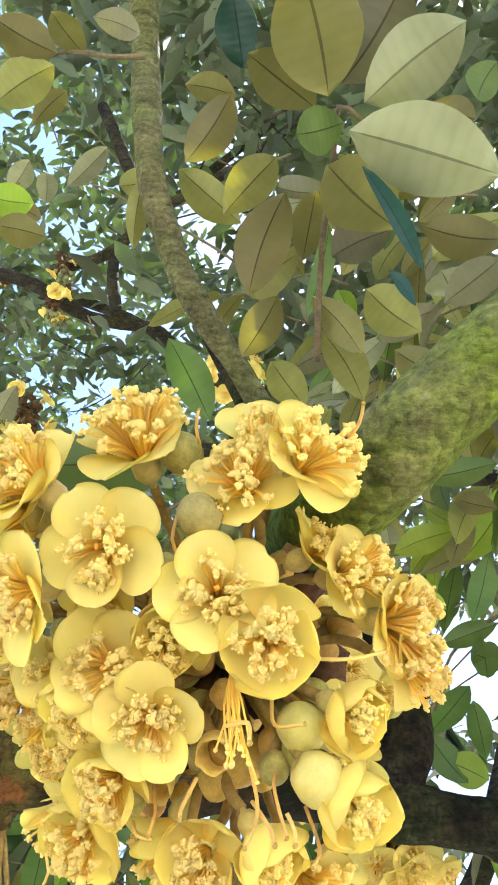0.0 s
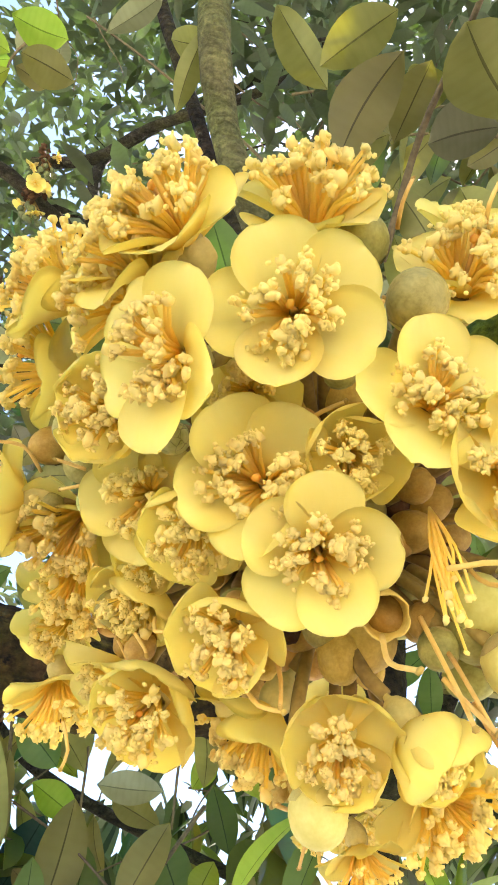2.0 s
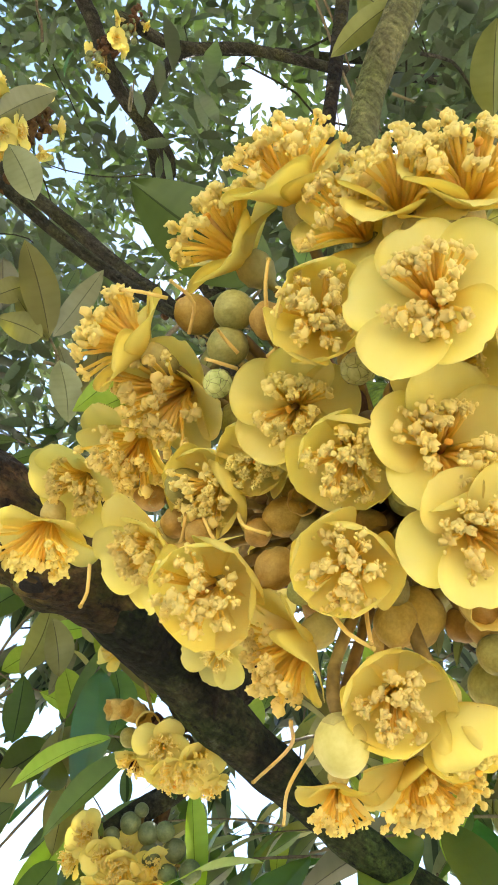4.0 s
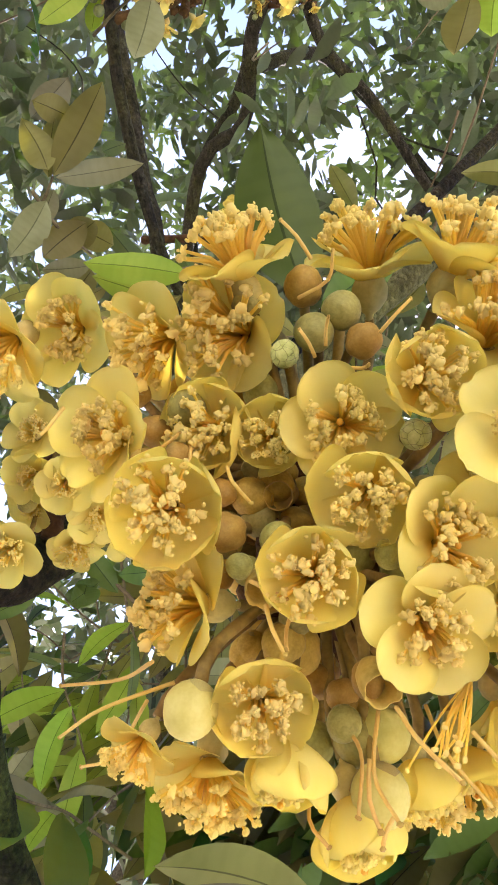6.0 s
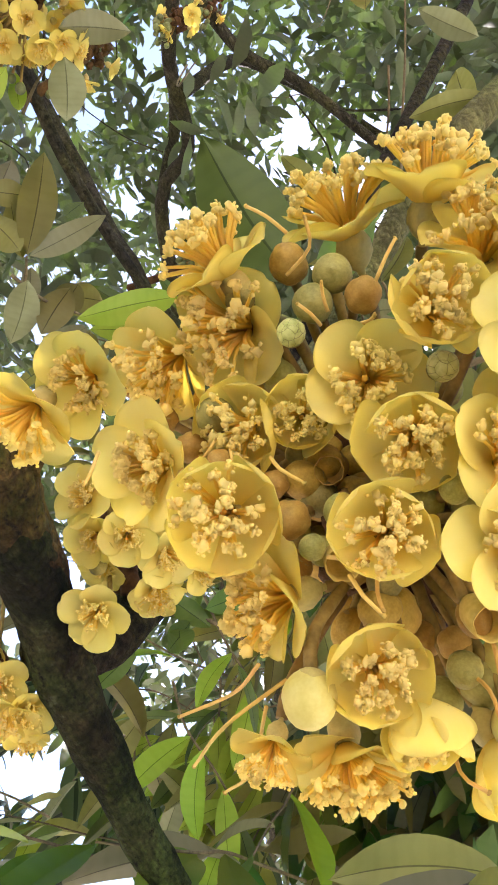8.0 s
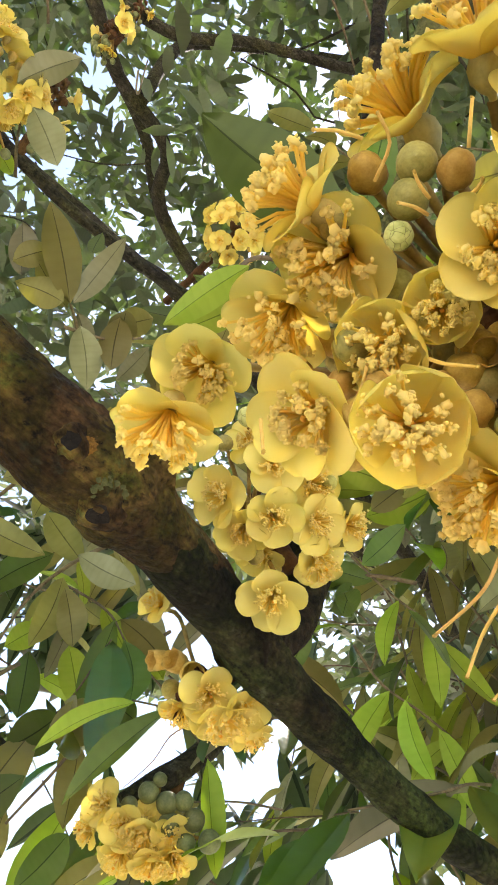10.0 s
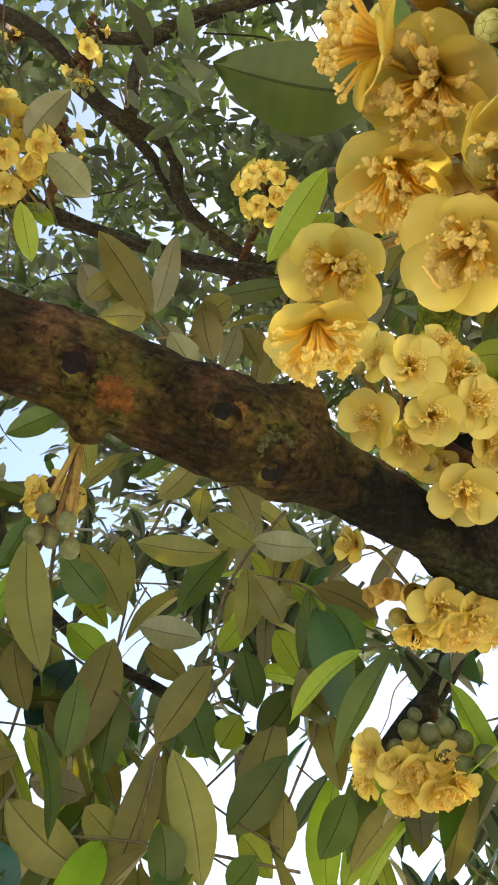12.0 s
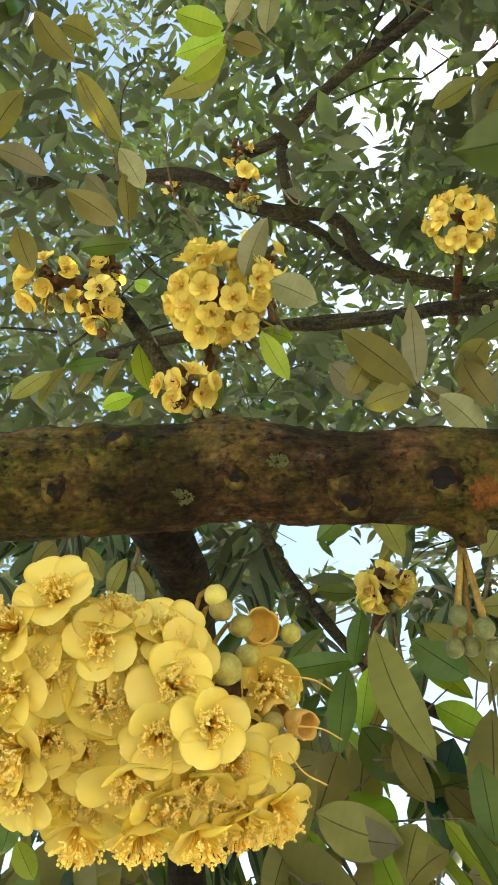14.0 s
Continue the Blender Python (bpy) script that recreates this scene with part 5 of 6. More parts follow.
leaf(near_twig, (0.056, 0.371, 2.167), (0.096, 0.396, 2.120), 0.030, (0.12, 0.55, 0.82), 5, "under")
leaf(near_twig, (0.096, 0.352, 2.149), (0.141, 0.380, 2.132), 0.041, (0.19, 0.53, 0.83), 3, "under")
leaf(near_twig, (0.069, 0.337, 2.174), (0.114, 0.315, 2.178), 0.043, (0.14, 0.46, 0.88), 20, "pale")
leaf(near_twig, (0.132, 0.298, 2.148), (0.187, 0.294, 2.119), 0.034, (0.27, 0.43, 0.86), -7, "under")
leaf(near_twig, (0.149, 0.339, 2.109), (0.179, 0.297, 2.100), 0.030, (0.29, 0.48, 0.83), -1, "pale")
leaf(near_twig, (0.068, 0.407, 2.167), (0.106, 0.460, 2.143), 0.036, (0.13, 0.60, 0.79), 17, "under")
leaf(near_twig, (0.106, 0.319, 2.120), (0.122, 0.327, 2.085), 0.011, (0.20, 0.50, 0.84), 30, "dark")
leaf(near_twig, (0.152, 0.334, 2.147), (0.162, 0.350, 2.139), 0.036, (0.25, 0.49, 0.83), 0, "pale")
leaf(near_twig, (0.022, 0.440, 2.171), (0.055, 0.483, 2.158), 0.035, (0.05, 0.62, 0.78), 1, "under")
leaf(near_twig, (-0.003, 0.204, 2.199), (-0.011, 0.157, 2.211), 0.034, (-0.02, 0.23, 0.97), 30, "dark")
leaf(near_twig, (-0.047, 0.225, 2.233), (-0.008, 0.232, 2.229), 0.023, (-0.05, 0.29, 0.95), 8, "under")
leaf(near_twig, (0.090, 0.303, 2.177), (0.071, 0.280, 2.186), 0.027, (0.13, 0.41, 0.90), 0, "under")
leaf(near_twig, (0.132, 0.425, 2.167), (0.167, 0.427, 2.138), 0.034, (0.22, 0.58, 0.78), -8, "under")
leaf(near_twig, (0.167, 0.234, 2.188), (0.137, 0.234, 2.212), 0.027, (0.24, 0.31, 0.92), -2, "under")
leaf(near_twig, (0.181, 0.203, 2.215), (0.164, 0.223, 2.191), 0.027, (0.27, 0.27, 0.92), -16, "green")
left_twig = twig_of([(-0.109, 0.268, 2.464), (-0.150, 0.272, 2.478), (-0.194, 0.270, 2.490), (-0.234, 0.283, 2.497)], "twig of olive leaves on a thin limb", 0.0025)
leaf(left_twig, (-0.205, 0.272, 2.487), (-0.264, 0.240, 2.488), 0.050, (-0.27, 0.23, 0.94), 11, "under")
leaf(left_twig, (-0.209, 0.282, 2.483), (-0.273, 0.313, 2.456), 0.050, (-0.27, 0.28, 0.92), -1, "under")
leaf(left_twig, (-0.111, 0.369, 2.408), (-0.128, 0.444, 2.385), 0.026, (-0.15, 0.42, 0.89), 12, "under")
leaf(left_twig, (-0.113, 0.253, 2.488), (-0.164, 0.244, 2.518), 0.030, (-0.16, 0.22, 0.96), -9, "pale")
leaf(left_twig, (-0.177, 0.273, 2.493), (-0.199, 0.227, 2.466), 0.033, (-0.22, 0.23, 0.95), -6, "under")
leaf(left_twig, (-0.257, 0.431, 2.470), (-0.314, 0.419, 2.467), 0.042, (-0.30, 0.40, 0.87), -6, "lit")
leaf(left_twig, (-0.247, 0.467, 2.455), (-0.297, 0.441, 2.431), 0.042, (-0.30, 0.43, 0.85), 10, "under")
leaf(left_twig, (-0.076, 0.456, 2.228), (-0.035, 0.516, 2.175), 0.041, (-0.08, 0.61, 0.78), 10, "green")
leaf(left_twig, (-0.209, 0.320, 2.525), (-0.252, 0.354, 2.514), 0.028, (-0.25, 0.30, 0.92), 2, "under")
leaf(left_twig, (-0.169, 0.380, 2.514), (-0.225, 0.429, 2.514), 0.029, (-0.21, 0.37, 0.91), -6, "pale")
leaf(left_twig, (-0.150, 0.402, 2.453), (-0.101, 0.403, 2.488), 0.040, (-0.14, 0.39, 0.91), -12, "under")
right_twig = twig_of([(0.365, 0.811, 2.177), (0.312, 0.842, 2.164), (0.263, 0.877, 2.136), (0.238, 0.915, 2.079)], "thin twig of fresh green leaves against the sky", 0.0025)
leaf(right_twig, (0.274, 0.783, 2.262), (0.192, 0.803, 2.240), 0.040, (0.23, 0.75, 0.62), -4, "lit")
leaf(right_twig, (0.313, 0.794, 2.230), (0.281, 0.826, 2.149), 0.035, (0.30, 0.78, 0.56), -3, "green")
leaf(right_twig, (0.319, 0.842, 2.160), (0.246, 0.860, 2.139), 0.031, (0.28, 0.81, 0.51), -7, "green")
leaf(right_twig, (0.298, 0.857, 2.148), (0.291, 0.852, 2.087), 0.033, (0.29, 0.82, 0.48), -17, "green")
leaf(right_twig, (0.282, 0.890, 2.102), (0.235, 0.956, 2.070), 0.036, (0.25, 0.86, 0.44), -13, "green")
leaf(right_twig, (0.284, 0.898, 2.085), (0.298, 0.942, 2.030), 0.030, (0.28, 0.87, 0.41), 0, "green")
leaf(right_twig, (0.244, 0.938, 2.028), (0.283, 0.900, 1.987), 0.042, (0.26, 0.89, 0.37), 2, "lit")
leaf(right_twig, (0.229, 0.929, 2.056), (0.266, 0.929, 1.995), 0.037, (0.25, 0.89, 0.39), 0, "green")
leaf(right_twig, (0.269, 0.812, 2.229), (0.298, 0.775, 2.296), 0.037, (0.28, 0.74, 0.61), -9, "under")
leaf(right_twig, (0.294, 0.644, 2.249), (0.219, 0.693, 2.269), 0.035, (0.28, 0.68, 0.68), 8, "green")
leaf(right_twig, (0.309, 0.716, 2.243), (0.254, 0.707, 2.253), 0.031, (0.29, 0.71, 0.64), -14, "under")
leaf(right_twig, (0.260, 0.848, 2.184), (0.232, 0.872, 2.218), 0.034, (0.24, 0.80, 0.55), -6, "lit")
leaf(right_twig, (0.321, 0.869, 2.115), (0.282, 0.846, 2.118), 0.044, (0.30, 0.82, 0.48), 0, "green")
shade_twig = twig_of([(0.06, 0.60, 2.20), (-0.02, 0.565, 2.14), (-0.09, 0.545, 2.06), (-0.10, 0.54, 1.97)], "two broad dark green leaves on a thin twig", 0.0025)
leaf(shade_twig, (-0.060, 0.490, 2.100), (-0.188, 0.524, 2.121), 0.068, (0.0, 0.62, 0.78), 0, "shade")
leaf(shade_twig, (-0.106, 0.471, 1.927), (-0.119, 0.530, 1.908), 0.022, (0.1, 0.7, 0.7), 25, "lit")
leaf(shade_twig, (-0.086, 0.513, 1.959), (-0.106, 0.566, 1.955), 0.022, (0.1, 0.7, 0.7), -10, "lit")
pair_twig = twig_of([(-0.145, 1.072, 2.379), (-0.173, 1.040, 2.382), (-0.196, 1.014, 2.378)], "pair of broad olive leaves on a pale twig", 0.0025)
leaf(pair_twig, (-0.198, 1.013, 2.379), (-0.304, 0.930, 2.424), 0.055, (-0.05, 0.62, 0.79), 5, "under")
leaf(pair_twig, (-0.193, 1.012, 2.380), (-0.195, 0.942, 2.486), 0.039, (0.00, 0.61, 0.79), -5, "pale")
leaf(pair_twig, (-0.180, 1.030, 2.391), (-0.131, 1.056, 2.374), 0.031, (0.04, 0.66, 0.75), 3, "pale")
leaf(pair_twig, (-0.097, 1.042, 2.388), (-0.132, 0.965, 2.400), 0.046, (0.07, 0.64, 0.77), 5, "under")
leaf(pair_twig, (-0.072, 1.064, 2.365), (-0.067, 1.001, 2.403), 0.035, (0.11, 0.65, 0.75), -8, "pale")
leaf(pair_twig, (-0.061, 1.007, 2.412), (-0.011, 1.067, 2.413), 0.040, (0.14, 0.64, 0.75), 5, "under")
leaf(pair_twig, (-0.328, 1.026, 2.463), (-0.277, 1.051, 2.397), 0.049, (-0.09, 0.64, 0.76), 18, "pale")
leaf(pair_twig, (-0.197, 1.040, 2.395), (-0.274, 1.012, 2.406), 0.039, (-0.03, 0.65, 0.76), -5, "under")
low_twig = twig_of([(-0.083, 1.234, 2.253), (-0.111, 1.335, 2.143), (-0.107, 1.356, 2.062), (-0.102, 1.388, 1.990)], "drooping twig of olive and green leaves below the branch", 0.003)
leaf(low_twig, (-0.109, 1.354, 2.065), (-0.206, 1.280, 2.130), 0.052, (0.03, 0.87, 0.48), -5, "under")
leaf(low_twig, (-0.113, 1.370, 2.079), (-0.144, 1.277, 2.158), 0.051, (0.06, 0.87, 0.49), -15, "under")
leaf(low_twig, (-0.123, 1.256, 2.139), (0.011, 1.240, 2.150), 0.049, (0.12, 0.84, 0.53), -8, "under")
leaf(low_twig, (-0.028, 1.208, 2.193), (0.062, 1.219, 2.165), 0.049, (0.19, 0.80, 0.56), -9, "under")
leaf(low_twig, (-0.085, 1.312, 2.033), (0.014, 1.301, 2.033), 0.051, (0.14, 0.89, 0.44), 5, "pale")
leaf(low_twig, (-0.113, 1.353, 2.022), (-0.131, 1.423, 1.861), 0.075, (0.06, 0.94, 0.35), 0, "under")
leaf(low_twig, (-0.058, 1.413, 2.047), (0.029, 1.463, 2.029), 0.048, (0.14, 0.90, 0.40), 2, "under")
leaf(low_twig, (-0.109, 1.215, 2.199), (-0.058, 1.184, 2.280), 0.044, (0.10, 0.79, 0.61), -11, "under")
leaf(low_twig, (-0.045, 1.186, 2.226), (-0.035, 1.239, 2.194), 0.036, (0.14, 0.80, 0.59), 0, "under")
leaf(low_twig, (-0.033, 1.120, 2.224), (0.059, 1.133, 2.202), 0.046, (0.19, 0.76, 0.62), 8, "pale")
leaf(low_twig, (-0.013, 1.126, 2.212), (0.039, 1.152, 2.158), 0.045, (0.19, 0.78, 0.60), -6, "under")
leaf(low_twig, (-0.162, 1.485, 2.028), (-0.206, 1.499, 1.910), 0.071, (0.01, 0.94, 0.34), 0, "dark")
leaf(low_twig, (-0.080, 1.395, 1.969), (-0.075, 1.435, 1.845), 0.058, (0.10, 0.94, 0.32), 8, "green")
low_twig = twig_of([(0.087, 1.166, 2.210), (0.049, 1.219, 2.152), (0.034, 1.292, 2.098), (0.036, 1.314, 1.986)], "drooping twig of olive and green leaves below the branch", 0.003)
leaf(low_twig, (0.041, 1.167, 2.140), (0.130, 1.133, 2.135), 0.047, (0.26, 0.79, 0.56), -4, "pale")
leaf(low_twig, (0.034, 1.310, 2.204), (-0.020, 1.392, 2.112), 0.052, (0.16, 0.85, 0.50), -3, "green")
leaf(low_twig, (0.052, 1.230, 2.133), (0.078, 1.307, 2.051), 0.050, (0.23, 0.85, 0.48), 9, "under")
leaf(low_twig, (0.060, 1.208, 2.107), (0.114, 1.200, 2.035), 0.047, (0.26, 0.83, 0.49), 13, "under")
leaf(low_twig, (0.029, 1.282, 1.985), (-0.025, 1.314, 1.871), 0.059, (0.18, 0.92, 0.36), -16, "under")
leaf(low_twig, (0.160, 1.342, 2.194), (0.236, 1.344, 2.150), 0.039, (0.30, 0.81, 0.50), -3, "lit")
leaf(low_twig, (0.078, 1.476, 2.101), (0.108, 1.432, 2.152), 0.046, (0.22, 0.87, 0.44), -4, "lit")
leaf(low_twig, (0.022, 1.466, 2.024), (0.084, 1.455, 1.910), 0.070, (0.20, 0.92, 0.34), -2, "green")
low_twig = twig_of([(-0.250, 1.351, 2.178), (-0.226, 1.398, 2.028), (-0.219, 1.385, 1.863), (-0.223, 1.359, 1.765)], "drooping twig of olive and green leaves below the branch", 0.003)
leaf(low_twig, (-0.230, 1.350, 2.079), (-0.242, 1.451, 1.942), 0.048, (-0.03, 0.92, 0.40), -15, "under")
leaf(low_twig, (-0.289, 1.340, 2.135), (-0.206, 1.425, 1.980), 0.054, (-0.04, 0.90, 0.43), 2, "under")
leaf(low_twig, (-0.174, 1.350, 1.801), (-0.097, 1.338, 1.796), 0.048, (0.06, 0.97, 0.25), 18, "pale")
leaf(low_twig, (-0.196, 1.308, 1.763), (-0.070, 1.313, 1.697), 0.062, (0.06, 0.98, 0.19), -16, "under")
leaf(low_twig, (-0.335, 1.448, 2.092), (-0.377, 1.477, 1.994), 0.049, (-0.12, 0.91, 0.40), -13, "pale")
leaf(low_twig, (-0.277, 1.391, 1.986), (-0.220, 1.458, 1.925), 0.040, (-0.04, 0.94, 0.35), 18, "under")
leaf(low_twig, (-0.366, 1.228, 2.251), (-0.287, 1.181, 2.298), 0.045, (-0.11, 0.77, 0.63), -8, "green")
leaf(low_twig, (-0.276, 1.195, 2.307), (-0.225, 1.278, 2.251), 0.046, (-0.04, 0.78, 0.62), 12, "under")
leaf(low_twig, (-0.213, 1.417, 2.168), (-0.123, 1.487, 2.099), 0.045, (0.02, 0.89, 0.46), 2, "lit")
leaf(low_twig, (-0.257, 1.354, 1.780), (-0.198, 1.318, 1.824), 0.045, (-0.03, 0.97, 0.25), 15, "under")
leaf(low_twig, (-0.142, 1.476, 1.905), (-0.188, 1.448, 1.941), 0.034, (0.03, 0.95, 0.32), -1, "under")
low_twig = twig_of([(0.085, 1.337, 2.032), (0.020, 1.342, 1.924), (-0.015, 1.315, 1.869), (-0.018, 1.327, 1.749)], "drooping twig of olive and green leaves below the branch", 0.003)
leaf(low_twig, (-0.044, 1.342, 1.690), (-0.018, 1.334, 1.874), 0.054, (0.15, 0.96, 0.23), 7, "under")
leaf(low_twig, (-0.005, 1.265, 1.852), (0.058, 1.251, 1.698), 0.059, (0.22, 0.95, 0.24), 0, "under")
leaf(low_twig, (0.164, 1.429, 2.145), (0.252, 1.488, 2.086), 0.058, (0.30, 0.85, 0.43), -1, "lit")
leaf(low_twig, (0.106, 1.417, 2.091), (0.141, 1.401, 1.984), 0.052, (0.25, 0.88, 0.40), -6, "green")
leaf(low_twig, (-0.095, 1.350, 1.783), (-0.032, 1.374, 1.749), 0.046, (0.12, 0.97, 0.21), -10, "under")
leaf(low_twig, (0.096, 1.434, 1.924), (0.120, 1.425, 1.979), 0.052, (0.24, 0.91, 0.34), -1, "lit")
leaf(low_twig, (0.056, 1.499, 1.918), (0.095, 1.512, 1.976), 0.036, (0.21, 0.93, 0.32), -15, "lit")
leaf(low_twig, (-0.004, 1.258, 1.764), (0.020, 1.275, 1.684), 0.049, (0.20, 0.96, 0.19), 11, "green")
low_twig = twig_of([(0.273, 1.292, 2.201), (0.196, 1.286, 2.059), (0.193, 1.250, 1.940), (0.166, 1.280, 1.823)], "drooping twig of olive and green leaves below the branch", 0.003)
leaf(low_twig, (0.091, 1.296, 1.773), (0.157, 1.283, 1.883), 0.063, (0.29, 0.92, 0.27), 7, "green")
leaf(low_twig, (0.113, 1.310, 1.780), (0.167, 1.329, 1.741), 0.043, (0.30, 0.93, 0.21), -5, "lit")
leaf(low_twig, (0.152, 1.248, 1.928), (0.220, 1.226, 2.010), 0.064, (0.34, 0.85, 0.39), -5, "under")
leaf(low_twig, (0.198, 1.247, 1.943), (0.237, 1.276, 1.852), 0.048, (0.37, 0.87, 0.33), -18, "under")
leaf(low_twig, (0.139, 1.365, 1.927), (0.168, 1.291, 1.984), 0.065, (0.30, 0.88, 0.36), -2, "green")
leaf(low_twig, (0.270, 1.324, 1.904), (0.219, 1.363, 1.967), 0.052, (0.36, 0.87, 0.33), 6, "under")
leaf(low_twig, (0.213, 1.287, 2.044), (0.262, 1.230, 2.012), 0.048, (0.37, 0.83, 0.42), 17, "green")
leaf(low_twig, (0.290, 1.267, 2.128), (0.172, 1.262, 2.151), 0.051, (0.35, 0.80, 0.50), -6, "under")
leaf(low_twig, (0.169, 1.296, 1.759), (0.164, 1.306, 1.844), 0.038, (0.33, 0.91, 0.24), 3, "under")
leaf(low_twig, (0.239, 1.245, 1.841), (0.224, 1.299, 1.768), 0.053, (0.39, 0.89, 0.25), 17, "green")
leaf(low_twig, (0.097, 1.277, 1.707), (0.131, 1.294, 1.753), 0.044, (0.29, 0.94, 0.19), 12, "green")
leaf(low_twig, (0.218, 1.331, 2.178), (0.292, 1.276, 2.113), 0.052, (0.36, 0.80, 0.48), 10, "lit")
low_twig = twig_of([(-0.457, 1.426, 1.967), (-0.369, 1.371, 1.865), (-0.307, 1.354, 1.764), (-0.244, 1.320, 1.700)], "drooping twig of olive and green leaves below the branch", 0.003)
leaf(low_twig, (-0.373, 1.324, 1.842), (-0.256, 1.301, 1.822), 0.059, (-0.11, 0.95, 0.28), 10, "pale")
leaf(low_twig, (-0.367, 1.307, 1.700), (-0.236, 1.306, 1.768), 0.049, (-0.10, 0.98, 0.20), -11, "under")
leaf(low_twig, (-0.474, 1.416, 2.106), (-0.303, 1.437, 2.146), 0.047, (-0.15, 0.88, 0.46), -2, "green")
leaf(low_twig, (-0.293, 1.365, 1.714), (-0.219, 1.322, 1.744), 0.044, (-0.05, 0.98, 0.19), -10, "pale")
leaf(low_twig, (-0.272, 1.374, 1.667), (-0.236, 1.390, 1.727), 0.053, (-0.05, 0.99, 0.15), -13, "under")
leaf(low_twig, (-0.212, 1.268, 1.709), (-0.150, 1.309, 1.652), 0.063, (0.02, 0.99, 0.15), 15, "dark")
leaf(low_twig, (-0.402, 1.372, 1.843), (-0.353, 1.435, 1.747), 0.048, (-0.15, 0.96, 0.23), 1, "under")
leaf(low_twig, (-0.467, 1.434, 1.940), (-0.355, 1.404, 1.958), 0.059, (-0.17, 0.92, 0.34), -14, "under")
leaf(low_twig, (-0.428, 1.422, 2.114), (-0.508, 1.388, 2.132), 0.053, (-0.21, 0.86, 0.46), 16, "under")
leaf(low_twig, (-0.419, 1.378, 1.972), (-0.504, 1.369, 2.017), 0.050, (-0.22, 0.90, 0.38), -5, "under")
high_twig = twig_of([(-0.472, 0.667, 3.079), (-0.499, 0.698, 3.066), (-0.511, 0.742, 3.050)], "twig with bright yellow-green sunlit leaves", 0.0025)
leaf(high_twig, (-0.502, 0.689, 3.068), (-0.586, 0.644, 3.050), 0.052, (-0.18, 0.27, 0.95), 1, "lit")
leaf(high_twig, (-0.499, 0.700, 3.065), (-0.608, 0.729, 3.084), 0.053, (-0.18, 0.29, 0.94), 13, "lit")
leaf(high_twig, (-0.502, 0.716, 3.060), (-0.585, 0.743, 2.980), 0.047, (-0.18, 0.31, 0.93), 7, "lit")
leaf(high_twig, (-0.521, 0.757, 3.064), (-0.651, 0.800, 3.080), 0.054, (-0.20, 0.33, 0.92), -11, "under")
leaf(high_twig, (-0.491, 0.682, 3.072), (-0.445, 0.628, 3.094), 0.050, (-0.13, 0.26, 0.96), 5, "pale")
leaf(high_twig, (-0.490, 0.709, 3.064), (-0.432, 0.734, 3.052), 0.044, (-0.12, 0.30, 0.95), 9, "under")
leaf(high_twig, (-0.424, 0.711, 3.072), (-0.400, 0.629, 3.040), 0.043, (-0.09, 0.27, 0.96), 10, "pale")
high_left_twig = twig_of([(-0.638, 0.831, 2.587), (-0.629, 0.748, 2.598), (-0.631, 0.672, 2.608), (-0.658, 0.580, 2.632)], "twig of narrow olive leaves", 0.0025)
leaf(high_left_twig, (-0.653, 0.585, 2.632), (-0.616, 0.690, 2.621), 0.040, (-0.31, 0.33, 0.89), -6, "under")
leaf(high_left_twig, (-0.616, 0.692, 2.605), (-0.589, 0.748, 2.579), 0.038, (-0.28, 0.40, 0.87), 12, "pale")
leaf(high_left_twig, (-0.805, 0.662, 2.595), (-0.723, 0.705, 2.577), 0.039, (-0.41, 0.36, 0.84), 17, "pale")
leaf(high_left_twig, (-0.702, 0.725, 2.557), (-0.626, 0.776, 2.524), 0.044, (-0.34, 0.43, 0.84), -8, "under")
leaf(high_left_twig, (-0.627, 0.798, 2.573), (-0.617, 0.725, 2.594), 0.033, (-0.30, 0.43, 0.85), -9, "under")
leaf(high_left_twig, (-0.717, 0.825, 2.558), (-0.627, 0.828, 2.563), 0.034, (-0.33, 0.47, 0.82), 3, "green")
leaf(high_left_twig, (-0.679, 0.721, 2.592), (-0.659, 0.766, 2.602), 0.030, (-0.33, 0.41, 0.85), -18, "pale")
leaf(high_left_twig, (-0.726, 0.527, 2.731), (-0.694, 0.606, 2.739), 0.045, (-0.34, 0.25, 0.91), -18, "under")
leaf(high_left_twig, (-0.769, 0.618, 2.687), (-0.834, 0.670, 2.642), 0.045, (-0.41, 0.31, 0.86), -11, "under")
leaf(high_left_twig, (-0.692, 0.549, 2.739), (-0.658, 0.589, 2.772), 0.041, (-0.31, 0.25, 0.92), 13, "under")
leaf(high_left_twig, (-0.820, 0.790, 2.589), (-0.809, 0.858, 2.559), 0.045, (-0.42, 0.45, 0.79), 12, "under")
cluster_twig = twig_of([(-0.393, 1.048, 2.561), (-0.417, 1.002, 2.568), (-0.430, 0.951, 2.566)], "twig of light green leaves beside the flowers", 0.0025)
leaf(cluster_twig, (-0.417, 0.919, 2.553), (-0.342, 0.957, 2.537), 0.057, (-0.10, 0.57, 0.81), 5, "pale")
leaf(cluster_twig, (-0.466, 0.935, 2.594), (-0.425, 0.877, 2.678), 0.049, (-0.14, 0.52, 0.84), 8, "pale")
leaf(cluster_twig, (-0.435, 0.970, 2.487), (-0.392, 1.020, 2.419), 0.036, (-0.13, 0.64, 0.76), 4, "lit")
leaf(cluster_twig, (-0.388, 1.017, 2.522), (-0.446, 1.028, 2.566), 0.028, (-0.12, 0.61, 0.78), -7, "lit")
leaf(cluster_twig, (-0.676, 1.032, 2.563), (-0.673, 1.113, 2.523), 0.039, (-0.30, 0.61, 0.73), -18, "lit")
leaf(cluster_twig, (-0.748, 1.100, 2.472), (-0.695, 1.104, 2.501), 0.033, (-0.34, 0.64, 0.69), 2, "lit")
